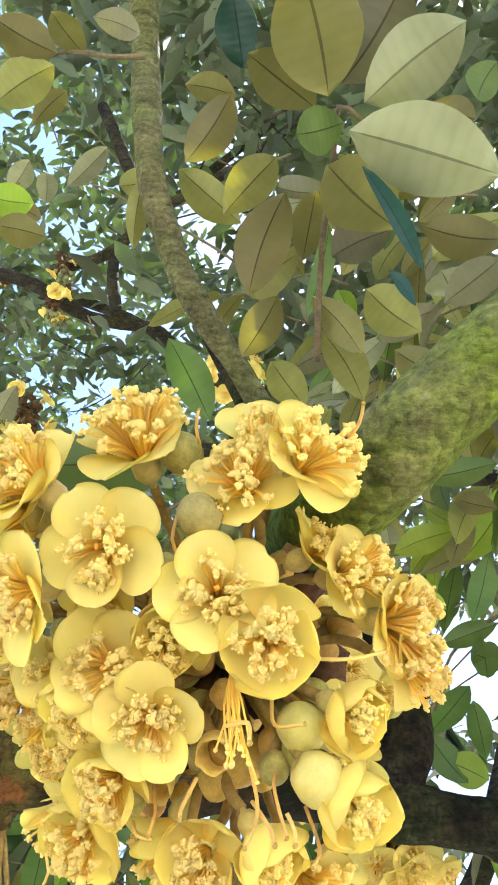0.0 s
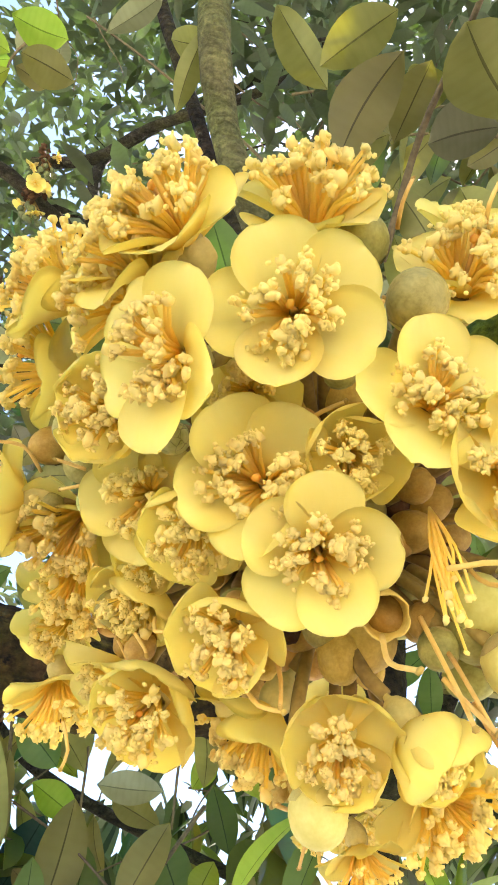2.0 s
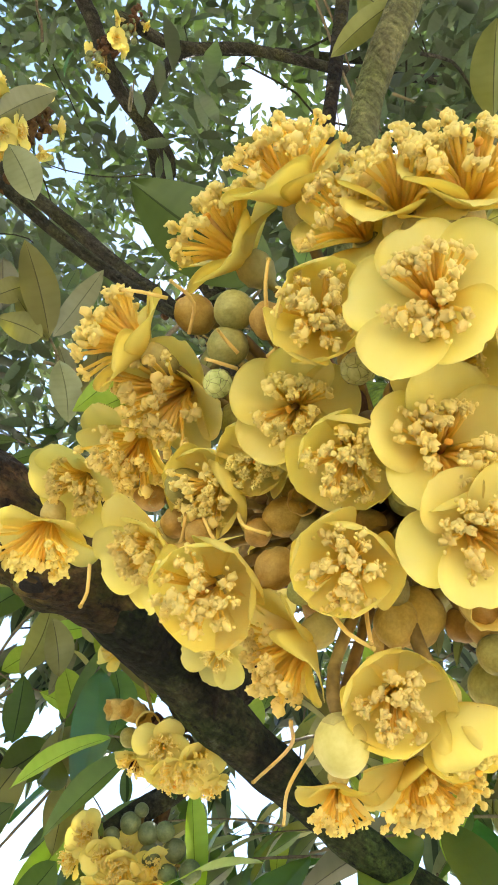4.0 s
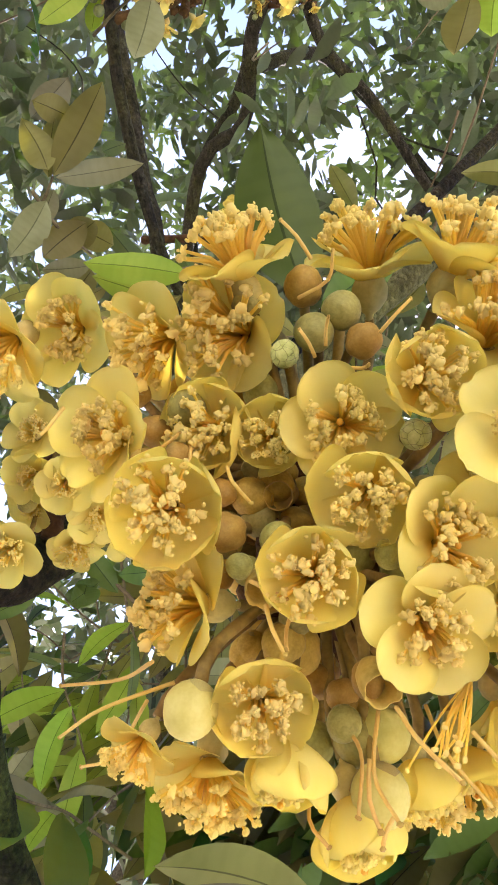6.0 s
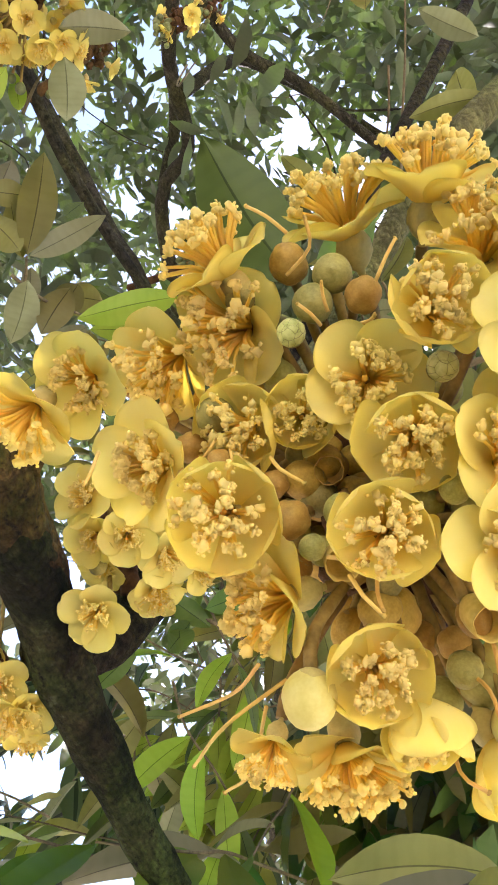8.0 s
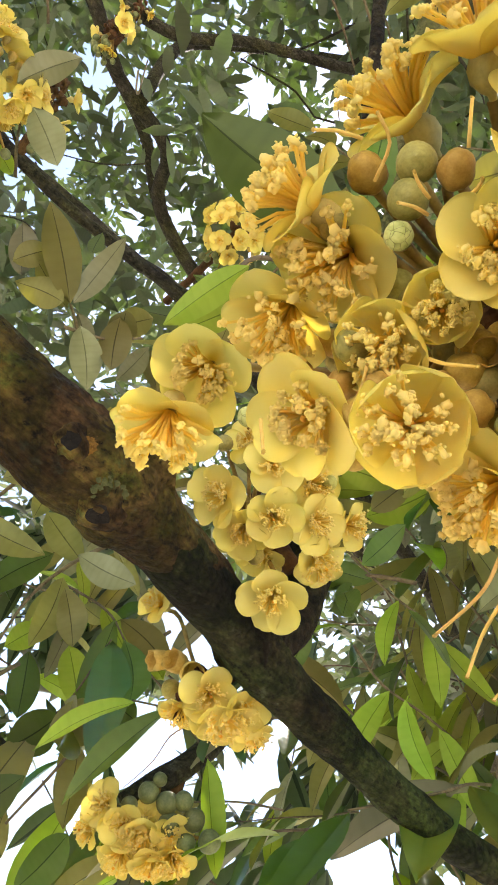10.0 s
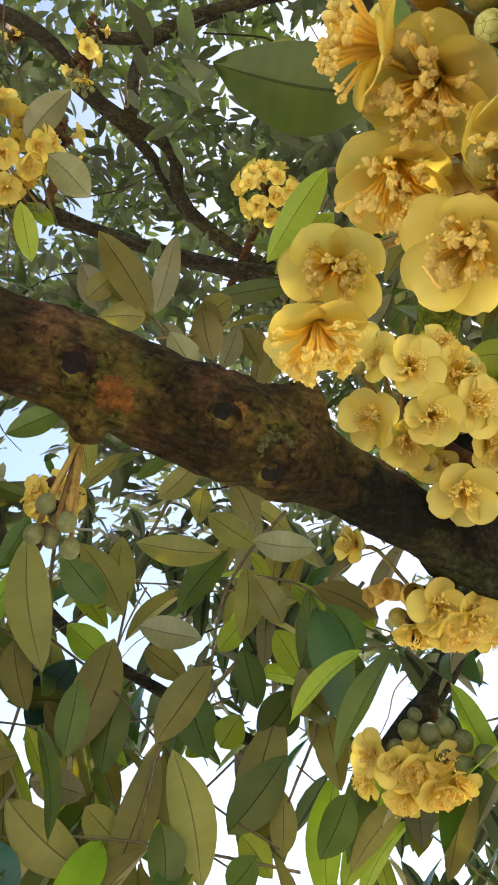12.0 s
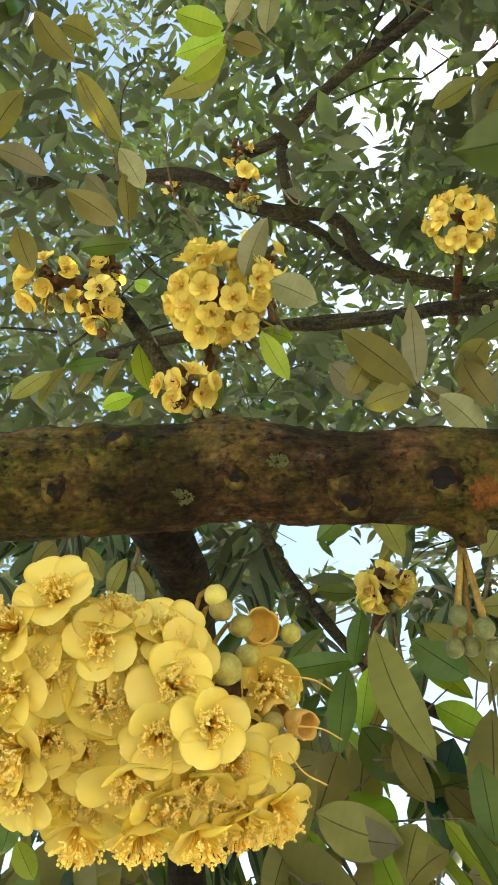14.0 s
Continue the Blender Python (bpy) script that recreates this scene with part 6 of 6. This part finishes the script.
leaf(cluster_twig, (-0.697, 1.129, 2.470), (-0.689, 1.127, 2.519), 0.028, (-0.32, 0.65, 0.69), 11, "under")
leaf(cluster_twig, (-0.545, 1.062, 2.518), (-0.532, 1.110, 2.450), 0.044, (-0.21, 0.66, 0.72), 18, "green")
leaf(cluster_twig, (-0.632, 0.932, 2.588), (-0.663, 0.934, 2.612), 0.027, (-0.29, 0.53, 0.80), 14, "lit")
edge_twig = twig_of([(-0.181, 1.011, 2.331), (-0.130, 1.006, 2.357), (-0.084, 0.994, 2.401)], "twig of olive leaves by the branch", 0.0025)
leaf(edge_twig, (-0.128, 0.975, 2.385), (-0.089, 1.015, 2.327), 0.050, (0.14, 0.68, 0.72), 10, "under")
leaf(edge_twig, (-0.165, 0.999, 2.341), (-0.100, 1.057, 2.305), 0.049, (0.12, 0.71, 0.69), -2, "pale")
leaf(edge_twig, (-0.202, 1.007, 2.365), (-0.271, 1.054, 2.383), 0.047, (0.02, 0.69, 0.72), 5, "under")
leaf(edge_twig, (-0.222, 0.911, 2.422), (-0.213, 0.916, 2.376), 0.022, (0.04, 0.62, 0.78), 3, "green")
leaf(edge_twig, (-0.091, 0.969, 2.424), (-0.124, 1.014, 2.403), 0.047, (0.14, 0.65, 0.75), -13, "under")
leaf(edge_twig, (-0.267, 0.993, 2.421), (-0.296, 1.016, 2.372), 0.039, (-0.02, 0.67, 0.74), -7, "under")
low_left_twig = twig_of([(-0.565, 0.971, 2.077), (-0.575, 0.988, 2.046), (-0.602, 1.052, 2.027)], "pale narrow leaves below the flower cluster", 0.0025)
leaf(low_left_twig, (-0.575, 0.988, 2.046), (-0.564, 1.003, 1.982), 0.022, (-0.33, 0.81, 0.49), 5, "pale")
leaf(low_left_twig, (-0.572, 0.985, 2.053), (-0.552, 1.026, 2.027), 0.022, (-0.31, 0.80, 0.51), 4, "under")
leaf(low_left_twig, (-0.582, 0.978, 2.057), (-0.593, 0.972, 1.996), 0.022, (-0.35, 0.79, 0.51), -13, "under")
leaf(low_left_twig, (-0.370, 1.292, 1.853), (-0.257, 1.318, 1.827), 0.070, (-0.05, 0.96, 0.26), 0, "under")
leaf(low_left_twig, (-0.699, 1.115, 1.762), (-0.669, 1.122, 1.724), 0.027, (-0.42, 0.88, 0.19), -7, "lit")
leaf(low_left_twig, (-0.709, 1.103, 1.789), (-0.706, 1.100, 1.741), 0.027, (-0.45, 0.87, 0.21), 5, "green")
leaf(low_left_twig, (-0.684, 0.974, 2.084), (-0.723, 1.003, 2.069), 0.028, (-0.43, 0.74, 0.52), 1, "under")
leaf(low_left_twig, (-0.650, 0.991, 2.086), (-0.631, 1.025, 2.054), 0.027, (-0.38, 0.77, 0.52), -17, "under")
bottom_twig = twig_of([(-0.227, 1.270, 2.165), (-0.283, 1.300, 2.113), (-0.263, 1.343, 2.023), (-0.242, 1.367, 1.964)], "long hanging leaves beside the sky gap", 0.0025)
leaf(bottom_twig, (-0.280, 1.251, 2.099), (-0.202, 1.344, 1.944), 0.067, (0.02, 0.91, 0.40), 0, "under")
leaf(bottom_twig, (-0.257, 1.340, 1.978), (-0.210, 1.395, 1.902), 0.047, (0.02, 0.95, 0.33), -13, "under")
leaf(bottom_twig, (-0.224, 1.302, 2.109), (-0.145, 1.293, 2.040), 0.060, (0.07, 0.89, 0.44), -12, "green")
leaf(bottom_twig, (-0.291, 1.364, 2.097), (-0.310, 1.419, 2.009), 0.038, (-0.03, 0.92, 0.40), 13, "lit")
leaf(bottom_twig, (-0.325, 1.318, 2.075), (-0.349, 1.391, 1.963), 0.047, (-0.06, 0.92, 0.39), -14, "green")
leaf(bottom_twig, (-0.301, 1.365, 2.201), (-0.319, 1.377, 2.104), 0.039, (-0.04, 0.88, 0.47), -11, "green")
leaf(bottom_twig, (-0.373, 1.301, 2.203), (-0.304, 1.323, 2.209), 0.031, (-0.06, 0.85, 0.52), 12, "green")
leaf(bottom_twig, (-0.309, 1.401, 2.011), (-0.244, 1.440, 1.940), 0.069, (-0.01, 0.94, 0.34), -4, "green")
leaf(bottom_twig, (-0.343, 1.365, 1.962), (-0.381, 1.423, 1.882), 0.067, (-0.08, 0.95, 0.31), 1, "under")
leaf(bottom_twig, (-0.235, 1.300, 1.845), (-0.254, 1.348, 1.790), 0.061, (0.02, 0.97, 0.24), 7, "under")
leaf(bottom_twig, (-0.245, 1.482, 1.936), (-0.142, 1.442, 1.951), 0.041, (0.05, 0.95, 0.31), 30, "green")
leaf(bottom_twig, (-0.149, 1.271, 1.916), (-0.141, 1.288, 1.818), 0.045, (0.11, 0.95, 0.29), 1, "green")
leaf(bottom_twig, (-0.190, 1.433, 2.062), (-0.106, 1.446, 2.021), 0.054, (0.09, 0.92, 0.38), 2, "lit")


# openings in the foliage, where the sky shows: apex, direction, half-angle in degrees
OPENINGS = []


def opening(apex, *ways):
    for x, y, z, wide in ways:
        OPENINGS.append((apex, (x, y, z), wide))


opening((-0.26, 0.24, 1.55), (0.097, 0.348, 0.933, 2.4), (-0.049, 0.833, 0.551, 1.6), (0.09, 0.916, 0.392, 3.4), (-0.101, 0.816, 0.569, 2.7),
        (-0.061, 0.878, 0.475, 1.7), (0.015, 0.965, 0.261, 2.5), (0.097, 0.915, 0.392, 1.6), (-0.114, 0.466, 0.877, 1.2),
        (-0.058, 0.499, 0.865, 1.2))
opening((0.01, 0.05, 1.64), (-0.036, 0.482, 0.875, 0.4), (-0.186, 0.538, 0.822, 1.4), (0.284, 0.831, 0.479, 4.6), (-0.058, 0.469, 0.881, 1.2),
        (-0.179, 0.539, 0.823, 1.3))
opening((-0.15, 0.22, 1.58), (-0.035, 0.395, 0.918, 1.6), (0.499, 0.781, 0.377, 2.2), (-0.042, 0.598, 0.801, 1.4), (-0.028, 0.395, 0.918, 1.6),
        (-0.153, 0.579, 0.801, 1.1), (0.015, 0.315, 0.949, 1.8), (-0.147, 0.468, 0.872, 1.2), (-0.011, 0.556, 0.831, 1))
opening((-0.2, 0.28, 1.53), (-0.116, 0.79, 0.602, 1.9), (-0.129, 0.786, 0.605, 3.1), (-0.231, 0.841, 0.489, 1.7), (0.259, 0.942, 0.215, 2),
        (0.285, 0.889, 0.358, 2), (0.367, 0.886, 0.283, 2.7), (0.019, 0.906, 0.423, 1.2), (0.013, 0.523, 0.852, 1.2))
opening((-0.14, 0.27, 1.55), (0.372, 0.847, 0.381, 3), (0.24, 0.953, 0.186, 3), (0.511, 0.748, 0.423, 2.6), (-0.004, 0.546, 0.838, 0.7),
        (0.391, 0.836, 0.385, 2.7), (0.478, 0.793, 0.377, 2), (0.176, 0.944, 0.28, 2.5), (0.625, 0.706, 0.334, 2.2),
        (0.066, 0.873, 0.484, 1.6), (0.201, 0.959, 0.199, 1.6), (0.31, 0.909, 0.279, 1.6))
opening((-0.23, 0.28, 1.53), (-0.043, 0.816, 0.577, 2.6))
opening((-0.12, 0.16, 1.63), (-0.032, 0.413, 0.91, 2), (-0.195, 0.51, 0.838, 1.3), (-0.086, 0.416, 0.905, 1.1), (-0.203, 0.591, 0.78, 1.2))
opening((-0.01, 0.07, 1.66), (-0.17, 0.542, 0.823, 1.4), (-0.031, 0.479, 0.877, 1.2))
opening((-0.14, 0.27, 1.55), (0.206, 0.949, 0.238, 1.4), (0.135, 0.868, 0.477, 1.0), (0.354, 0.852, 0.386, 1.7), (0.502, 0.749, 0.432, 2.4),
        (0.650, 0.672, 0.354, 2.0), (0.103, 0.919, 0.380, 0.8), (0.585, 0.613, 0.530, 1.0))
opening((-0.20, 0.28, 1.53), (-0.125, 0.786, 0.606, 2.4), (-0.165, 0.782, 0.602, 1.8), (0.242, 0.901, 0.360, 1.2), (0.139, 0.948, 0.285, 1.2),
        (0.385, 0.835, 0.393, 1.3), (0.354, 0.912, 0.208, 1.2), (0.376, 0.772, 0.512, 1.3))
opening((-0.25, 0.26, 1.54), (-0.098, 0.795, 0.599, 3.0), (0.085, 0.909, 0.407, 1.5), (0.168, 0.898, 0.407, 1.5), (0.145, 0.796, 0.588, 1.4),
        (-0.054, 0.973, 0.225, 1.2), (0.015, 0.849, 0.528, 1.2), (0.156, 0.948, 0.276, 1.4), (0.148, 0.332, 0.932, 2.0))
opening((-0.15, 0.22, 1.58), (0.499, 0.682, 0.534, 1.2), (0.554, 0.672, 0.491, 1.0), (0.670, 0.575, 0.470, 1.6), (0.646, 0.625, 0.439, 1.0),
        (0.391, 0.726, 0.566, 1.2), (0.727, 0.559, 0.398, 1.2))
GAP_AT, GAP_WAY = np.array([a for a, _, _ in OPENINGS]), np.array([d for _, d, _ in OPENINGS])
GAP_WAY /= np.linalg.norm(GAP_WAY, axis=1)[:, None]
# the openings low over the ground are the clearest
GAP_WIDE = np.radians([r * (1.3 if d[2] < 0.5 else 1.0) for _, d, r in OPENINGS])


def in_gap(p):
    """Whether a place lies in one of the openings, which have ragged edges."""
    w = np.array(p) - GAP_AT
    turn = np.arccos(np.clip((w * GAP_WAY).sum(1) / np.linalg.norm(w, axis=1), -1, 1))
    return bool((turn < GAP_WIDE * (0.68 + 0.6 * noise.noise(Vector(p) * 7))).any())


SUN_WAY = Vector((math.sin(_a) * math.cos(_e), math.cos(_a) * math.cos(_e), math.sin(_e)))
_rng = random.Random(4)
# gaps in the canopy through which the sun reaches the lower leaves: a place and a radius
LANES = [(Vector((_rng.uniform(-0.9, 0.9), _rng.uniform(1.1, 1.9), _rng.uniform(1.6, 2.6))), _rng.uniform(0.06, 0.14)) for _ in range(16)]
LANES += [(Vector(q), r) for q, r in (((-0.48, 0.68, 1.82), 0.10), ((-0.26, 1.21, 2.15), 0.10), ((0.12, 0.28, 2.13), 0.12), ((-0.20, 0.70, 1.83), 0.08), ((-0.5, 0.72, 3.06), 0.12), ((0.10, 0.79, 1.87), 0.10), ((0.48, 0.98, 2.26), 0.17), ((-0.67, 1.46, 1.76), 0.18), ((-0.31, 0.6, 3.03), 0.28), ((-0.52, 0.96, 3.94), 0.40), ((0.05, 1.35, 1.95), 0.10), ((0.15, 1.3, 2.05), 0.08), ((0.10, 1.1, 2.2), 0.07))]


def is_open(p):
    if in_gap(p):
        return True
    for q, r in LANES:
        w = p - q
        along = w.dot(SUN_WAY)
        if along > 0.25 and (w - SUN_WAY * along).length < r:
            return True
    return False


def spray(start, heading, n, long, sort_weights, rng, label, hang=0.0):
    """A twig with alternate drooping leaves; hang: how far they hang straight down."""
    d = Vector(heading).normalized()
    side = d.cross(Vector((0, 0, 1))).normalized()
    p = [Vector(start)]
    for i in range(4):
        d = (d + Vector((rng.gauss(0, 0.18), rng.gauss(0, 0.18), rng.gauss(0, 0.14) - 0.06))).normalized()
        p.append(p[-1] + d * long * n * 0.085)
    tw = twig_of(p, label, 0.002)
    line = smooth_line(p, 0.012)
    for i in range(n):
        at = line[int((0.2 + 0.8 * (i + 1) / n) * (len(line) - 1))]
        s = 1 if i % 2 else -1
        if i == n - 1:
            s = 0
        to = (d * rng.uniform(0.5, 0.9) + side * s * rng.uniform(0.5, 1.0) + Vector((rng.gauss(0, 0.2), rng.gauss(0, 0.2), rng.uniform(-0.75, 0.0) - hang))).normalized()
        ln = long * rng.uniform(0.75, 1.2)
        up = Vector((rng.gauss(0, 0.35 + 0.2 * hang), 0.6 * hang + rng.gauss(0, 0.35), 1.0))
        sort = rng.choices(("under", "pale", "green", "lit"), sort_weights)[0]
        mid = at + to * ln * 0.5
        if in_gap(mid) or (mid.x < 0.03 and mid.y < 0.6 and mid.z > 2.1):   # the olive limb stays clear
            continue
        leaf(tw, at, at + to * ln, ln * rng.uniform(0.27, 0.34), up, rng.uniform(-25, 25), sort)
    return tw


SPRAY_RNG = random.Random(12)
_count = 0
for _x, _y, _z, _sx, _sy, _sz, _n, _long, _w in (
        (0.05, 1.62, 1.85, 0.95, 0.35, 0.34, 43, 0.20, (6, 1.2, 3, 1.3)),
        (-0.2, 1.85, 2.45, 0.95, 0.40, 0.30, 22, 0.15, (4, 2, 2, 1)),
        (0.75, 1.3, 2.25, 0.35, 0.4, 0.35, 12, 0.15, (3, 1, 3, 2)),
        (-0.2, 1.85, 3.0, 0.9, 0.4, 0.25, 14, 0.14, (4, 2, 2, 0.6)),
        (0.90, 0.65, 2.30, 0.22, 0.40, 0.32, 26, 0.16, (4, 3, 3, 0.8)),
        # this group and the next are thickened to shade the main cluster
        (0.30, 0.66, 2.65, 0.30, 0.30, 0.22, 24, 0.13, (6, 2, 1, 0.2)),
        (0.52, 0.98, 3.10, 0.30, 0.30, 0.22, 18, 0.14, (6, 2, 2, 0.2)),
        (0.62, 1.15, 2.36, 0.20, 0.20, 0.26, 14, 0.15, (3, 1, 3, 3)),
        (-0.60, 1.45, 1.78, 0.28, 0.20, 0.12, 14, 0.14, (3, 1, 3, 3))):
    for _ in range(_n):
        _at = Vector((_x + SPRAY_RNG.uniform(-_sx, _sx), _y + SPRAY_RNG.uniform(-_sy, _sy), _z + SPRAY_RNG.uniform(-_sz, _sz)))
        _to = (SPRAY_RNG.uniform(-1, 1), SPRAY_RNG.uniform(-0.3, 0.6), SPRAY_RNG.uniform(-0.5, 0.2))
        _count += 1
        if not is_open(_at):
            spray(_at, _to, SPRAY_RNG.randint(6, 8), _long, _w, random.Random(_count), "leafy twig with drooping olive and green leaves", 0.9 if _z < 2.0 else 0.25)

# leaves in the gaps, mostly in the colours that hold sunshine
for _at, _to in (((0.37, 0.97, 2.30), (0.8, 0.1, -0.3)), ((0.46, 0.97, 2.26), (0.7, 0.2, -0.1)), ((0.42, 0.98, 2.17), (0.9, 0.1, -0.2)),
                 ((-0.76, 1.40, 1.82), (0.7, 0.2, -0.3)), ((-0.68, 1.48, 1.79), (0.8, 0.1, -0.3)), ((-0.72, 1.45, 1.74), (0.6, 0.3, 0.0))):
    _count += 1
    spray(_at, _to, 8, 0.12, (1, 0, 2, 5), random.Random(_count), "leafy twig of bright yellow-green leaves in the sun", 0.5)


def crown(name, parent, count, pick, long, seed, label, coarse=3, mats=None, across=(-1, 0, 1), hang=0.0):
    """Many leaves in one mesh, set in sprays: pick(rng) gives the place of a spray."""
    rng = random.Random(seed)
    shapes = [leaf_shape(1.0, 0.30, seed + k, steps=coarse, across=across, thick=0.004) for k in range(4)]
    arr = [np.array(s[0]) for s in shapes]
    vs, fs, mi, uvs = [], [], [], []
    base = 0
    made = 0
    while made < count:
        at = pick(rng)
        if at is None:
            continue
        at = Vector(at)
        a = rng.uniform(0, 6.28)
        d = Vector((math.cos(a), math.sin(a), rng.gauss(-0.1, 0.35))).normalized()
        side = d.cross(Vector((0, 0, 1))).normalized()
        n = rng.randint(5, 9)
        for i in range(n):
            ln = long * rng.uniform(0.55, 1.3)
            p = at + d * (i - n / 2) * long * 0.28 + Vector((rng.gauss(0, 1), rng.gauss(0, 1), rng.gauss(0, 1))) * long * 0.15
            x = (d * rng.uniform(0.3, 1.0) + side * (1 if i % 2 else -1) * rng.uniform(0.4, 1.0) + Vector((0, 0, rng.uniform(-0.9, 0.1) - hang))).normalized()
            z = Vector((rng.gauss(0, 0.45), 0.6 * hang + rng.gauss(0, 0.45), 1.0))
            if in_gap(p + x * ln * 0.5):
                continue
            z = (z - x * z.dot(x)).normalized()
            y = z.cross(x)
            k = rng.randrange(4)
            R = np.array((x, y, z)) * ln
            vs.append(arr[k] @ R + np.array(p))
            fs.append(np.array(shapes[k][1]) + base)
            mi.append(shapes[k][3])
            uvs.append(shapes[k][2])
            base += len(arr[k])
            made += 1
    me = bpy.data.meshes.new(name)
    me.from_pydata(np.concatenate(vs).tolist(), [], np.concatenate(fs).tolist())
    for m in (mats or CROWN):
        me.materials.append(m)
    me.polygons.foreach_set("material_index", np.concatenate(mi).astype(np.int32))
    me.polygons.foreach_set("use_smooth", np.ones(len(me.polygons), dtype=bool))
    layer = me.uv_layers.new(name="UVMap")
    idx = np.empty(len(me.loops), dtype=np.int32)
    me.loops.foreach_get("vertex_index", idx)
    layer.data.foreach_set("uv", np.concatenate([np.array(u) for u in uvs]).astype(np.float32)[idx].ravel())
    me.update()
    return tagged(part(name, me, parent, None, label), kind="stuff")


def shell(az0, az1, el0, el1, d0, d1, gap_scale, gap, seed):
    """Places between two distances round the middle of the path, in clumps with gaps between them."""
    c = Vector((-0.15, 0.2, 1.6))
    off = Vector((seed * 7.3, seed * 3.1, seed * 1.7))

    def pick(rng):
        az, el = radians(rng.uniform(az0, az1)), radians(rng.uniform(el0, el1))
        d = rng.uniform(d0, d1)
        v = Vector((math.sin(az) * math.cos(el), math.cos(az) * math.cos(el), math.sin(el)))
        if az < -0.77 and el < 0.85:   # unseen low leaves in the west left out to let skylight in
            return None
        if rng.random() > math.cos(el) + 0.15:
            return None
        p = c + v * d
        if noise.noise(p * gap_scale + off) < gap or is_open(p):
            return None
        return p
    return pick


crown("crown", tree, 3600, shell(-70, 70, 16, 85, 2.05, 2.8, 1.6, -0.05, 1), 0.12, 41, "olive leaves of the upper branches")
crown("crown", far_tree, 24000, shell(-80, 80, 24, 88, 2.85, 4.7, 2.8, -0.14, 2), 0.105, 42, "dense green leaves high above", 4, None, (-1, 1))
crown("crown", far_tree, 18000, shell(-80, 80, 36, 88, 4.6, 8.0, 2.4, -0.16, 3), 0.13, 43, "dense leaves in the distance", 3, None, (-1, 1))
crown("crown", far_tree, 1350, shell(-60, 70, 2, 34, 1.9, 3.0, 1.5, 0.04, 4), 0.18, 44, "large drooping leaves low behind the branch", 5, None, (-1, -0.5, 0, 0.5, 1), 1.1)

# foliage added to the right and behind to dim the light on the cluster
crown("crown", far_tree, 3600, shell(72, 165, 14, 70, 2.6, 4.8, 1.6, -0.12, 5), 0.14, 49, "dense leaves added to dim light from the right", 3, None, (-1, 1))


def boxed(x0, x1, y0, y1, z0, z1):
    def pick(rng):
        p = Vector((rng.uniform(x0, x1), rng.uniform(y0, y1), rng.uniform(z0, z1)))
        return None if is_open(p) else p
    return pick


crown("crown", tree, 900, boxed(0.75, 1.5, 0.15, 1.0, 1.95, 2.75), 0.16, 45, "shaded olive leaves beside the cluster", 5, LEAF, (-1, 0, 1), 0.8)
crown("crown", tree, 500, boxed(0.75, 1.5, 0.15, 1.0, 1.95, 2.75), 0.14, 46, "shaded green leaves beside the cluster", 5, GREEN, (-1, 0, 1), 0.8)
crown("crown", tree, 260, boxed(-1.05, -0.30, 1.30, 1.85, 1.50, 1.86), 0.15, 47, "green leaves low behind the flower cluster", 5, GREEN, (-1, 0, 1), 0.8)
crown("crown", tree, 200, boxed(-1.05, -0.30, 1.30, 1.85, 1.50, 1.86), 0.15, 48, "olive leaves low behind the flower cluster", 5, LEAF, (-1, 0, 1), 0.8)
# added high on the right so that the ground below it lies in shadow
crown("crown", far_tree, 3200, boxed(1.8, 5.5, 0.4, 5.0, 3.6, 6.0), 0.20, 50, "broad leaves added to shade the ground on the right", 3, None, (-1, 1))

# thin bare twigs among the leaves
TWIG_RNG = random.Random(77)
for _ in range(80):
    _az, _el, _d = radians(TWIG_RNG.uniform(-50, 65)), radians(TWIG_RNG.uniform(22, 80)), TWIG_RNG.uniform(1.9, 3.6)
    _p = Vector((-0.15, 0.2, 1.6)) + Vector((math.sin(_az) * math.cos(_el), math.cos(_az) * math.cos(_el), math.sin(_el))) * _d
    _to = Vector((TWIG_RNG.gauss(0, 1), TWIG_RNG.gauss(0, 1), TWIG_RNG.gauss(0, 0.7))).normalized()
    _line = [_p]
    for _ in range(4):
        _to = (_to + Vector((TWIG_RNG.gauss(0, 0.25), TWIG_RNG.gauss(0, 0.25), TWIG_RNG.gauss(0, 0.25)))).normalized()
        _line.append(_line[-1] + _to * TWIG_RNG.uniform(0.06, 0.16))
    limb("twig", far_tree, _line, TWIG_RNG.uniform(0.0025, 0.005), 0.0015, TWIG_RNG.choice((TWIG, LIMB)), 7, 0.04)
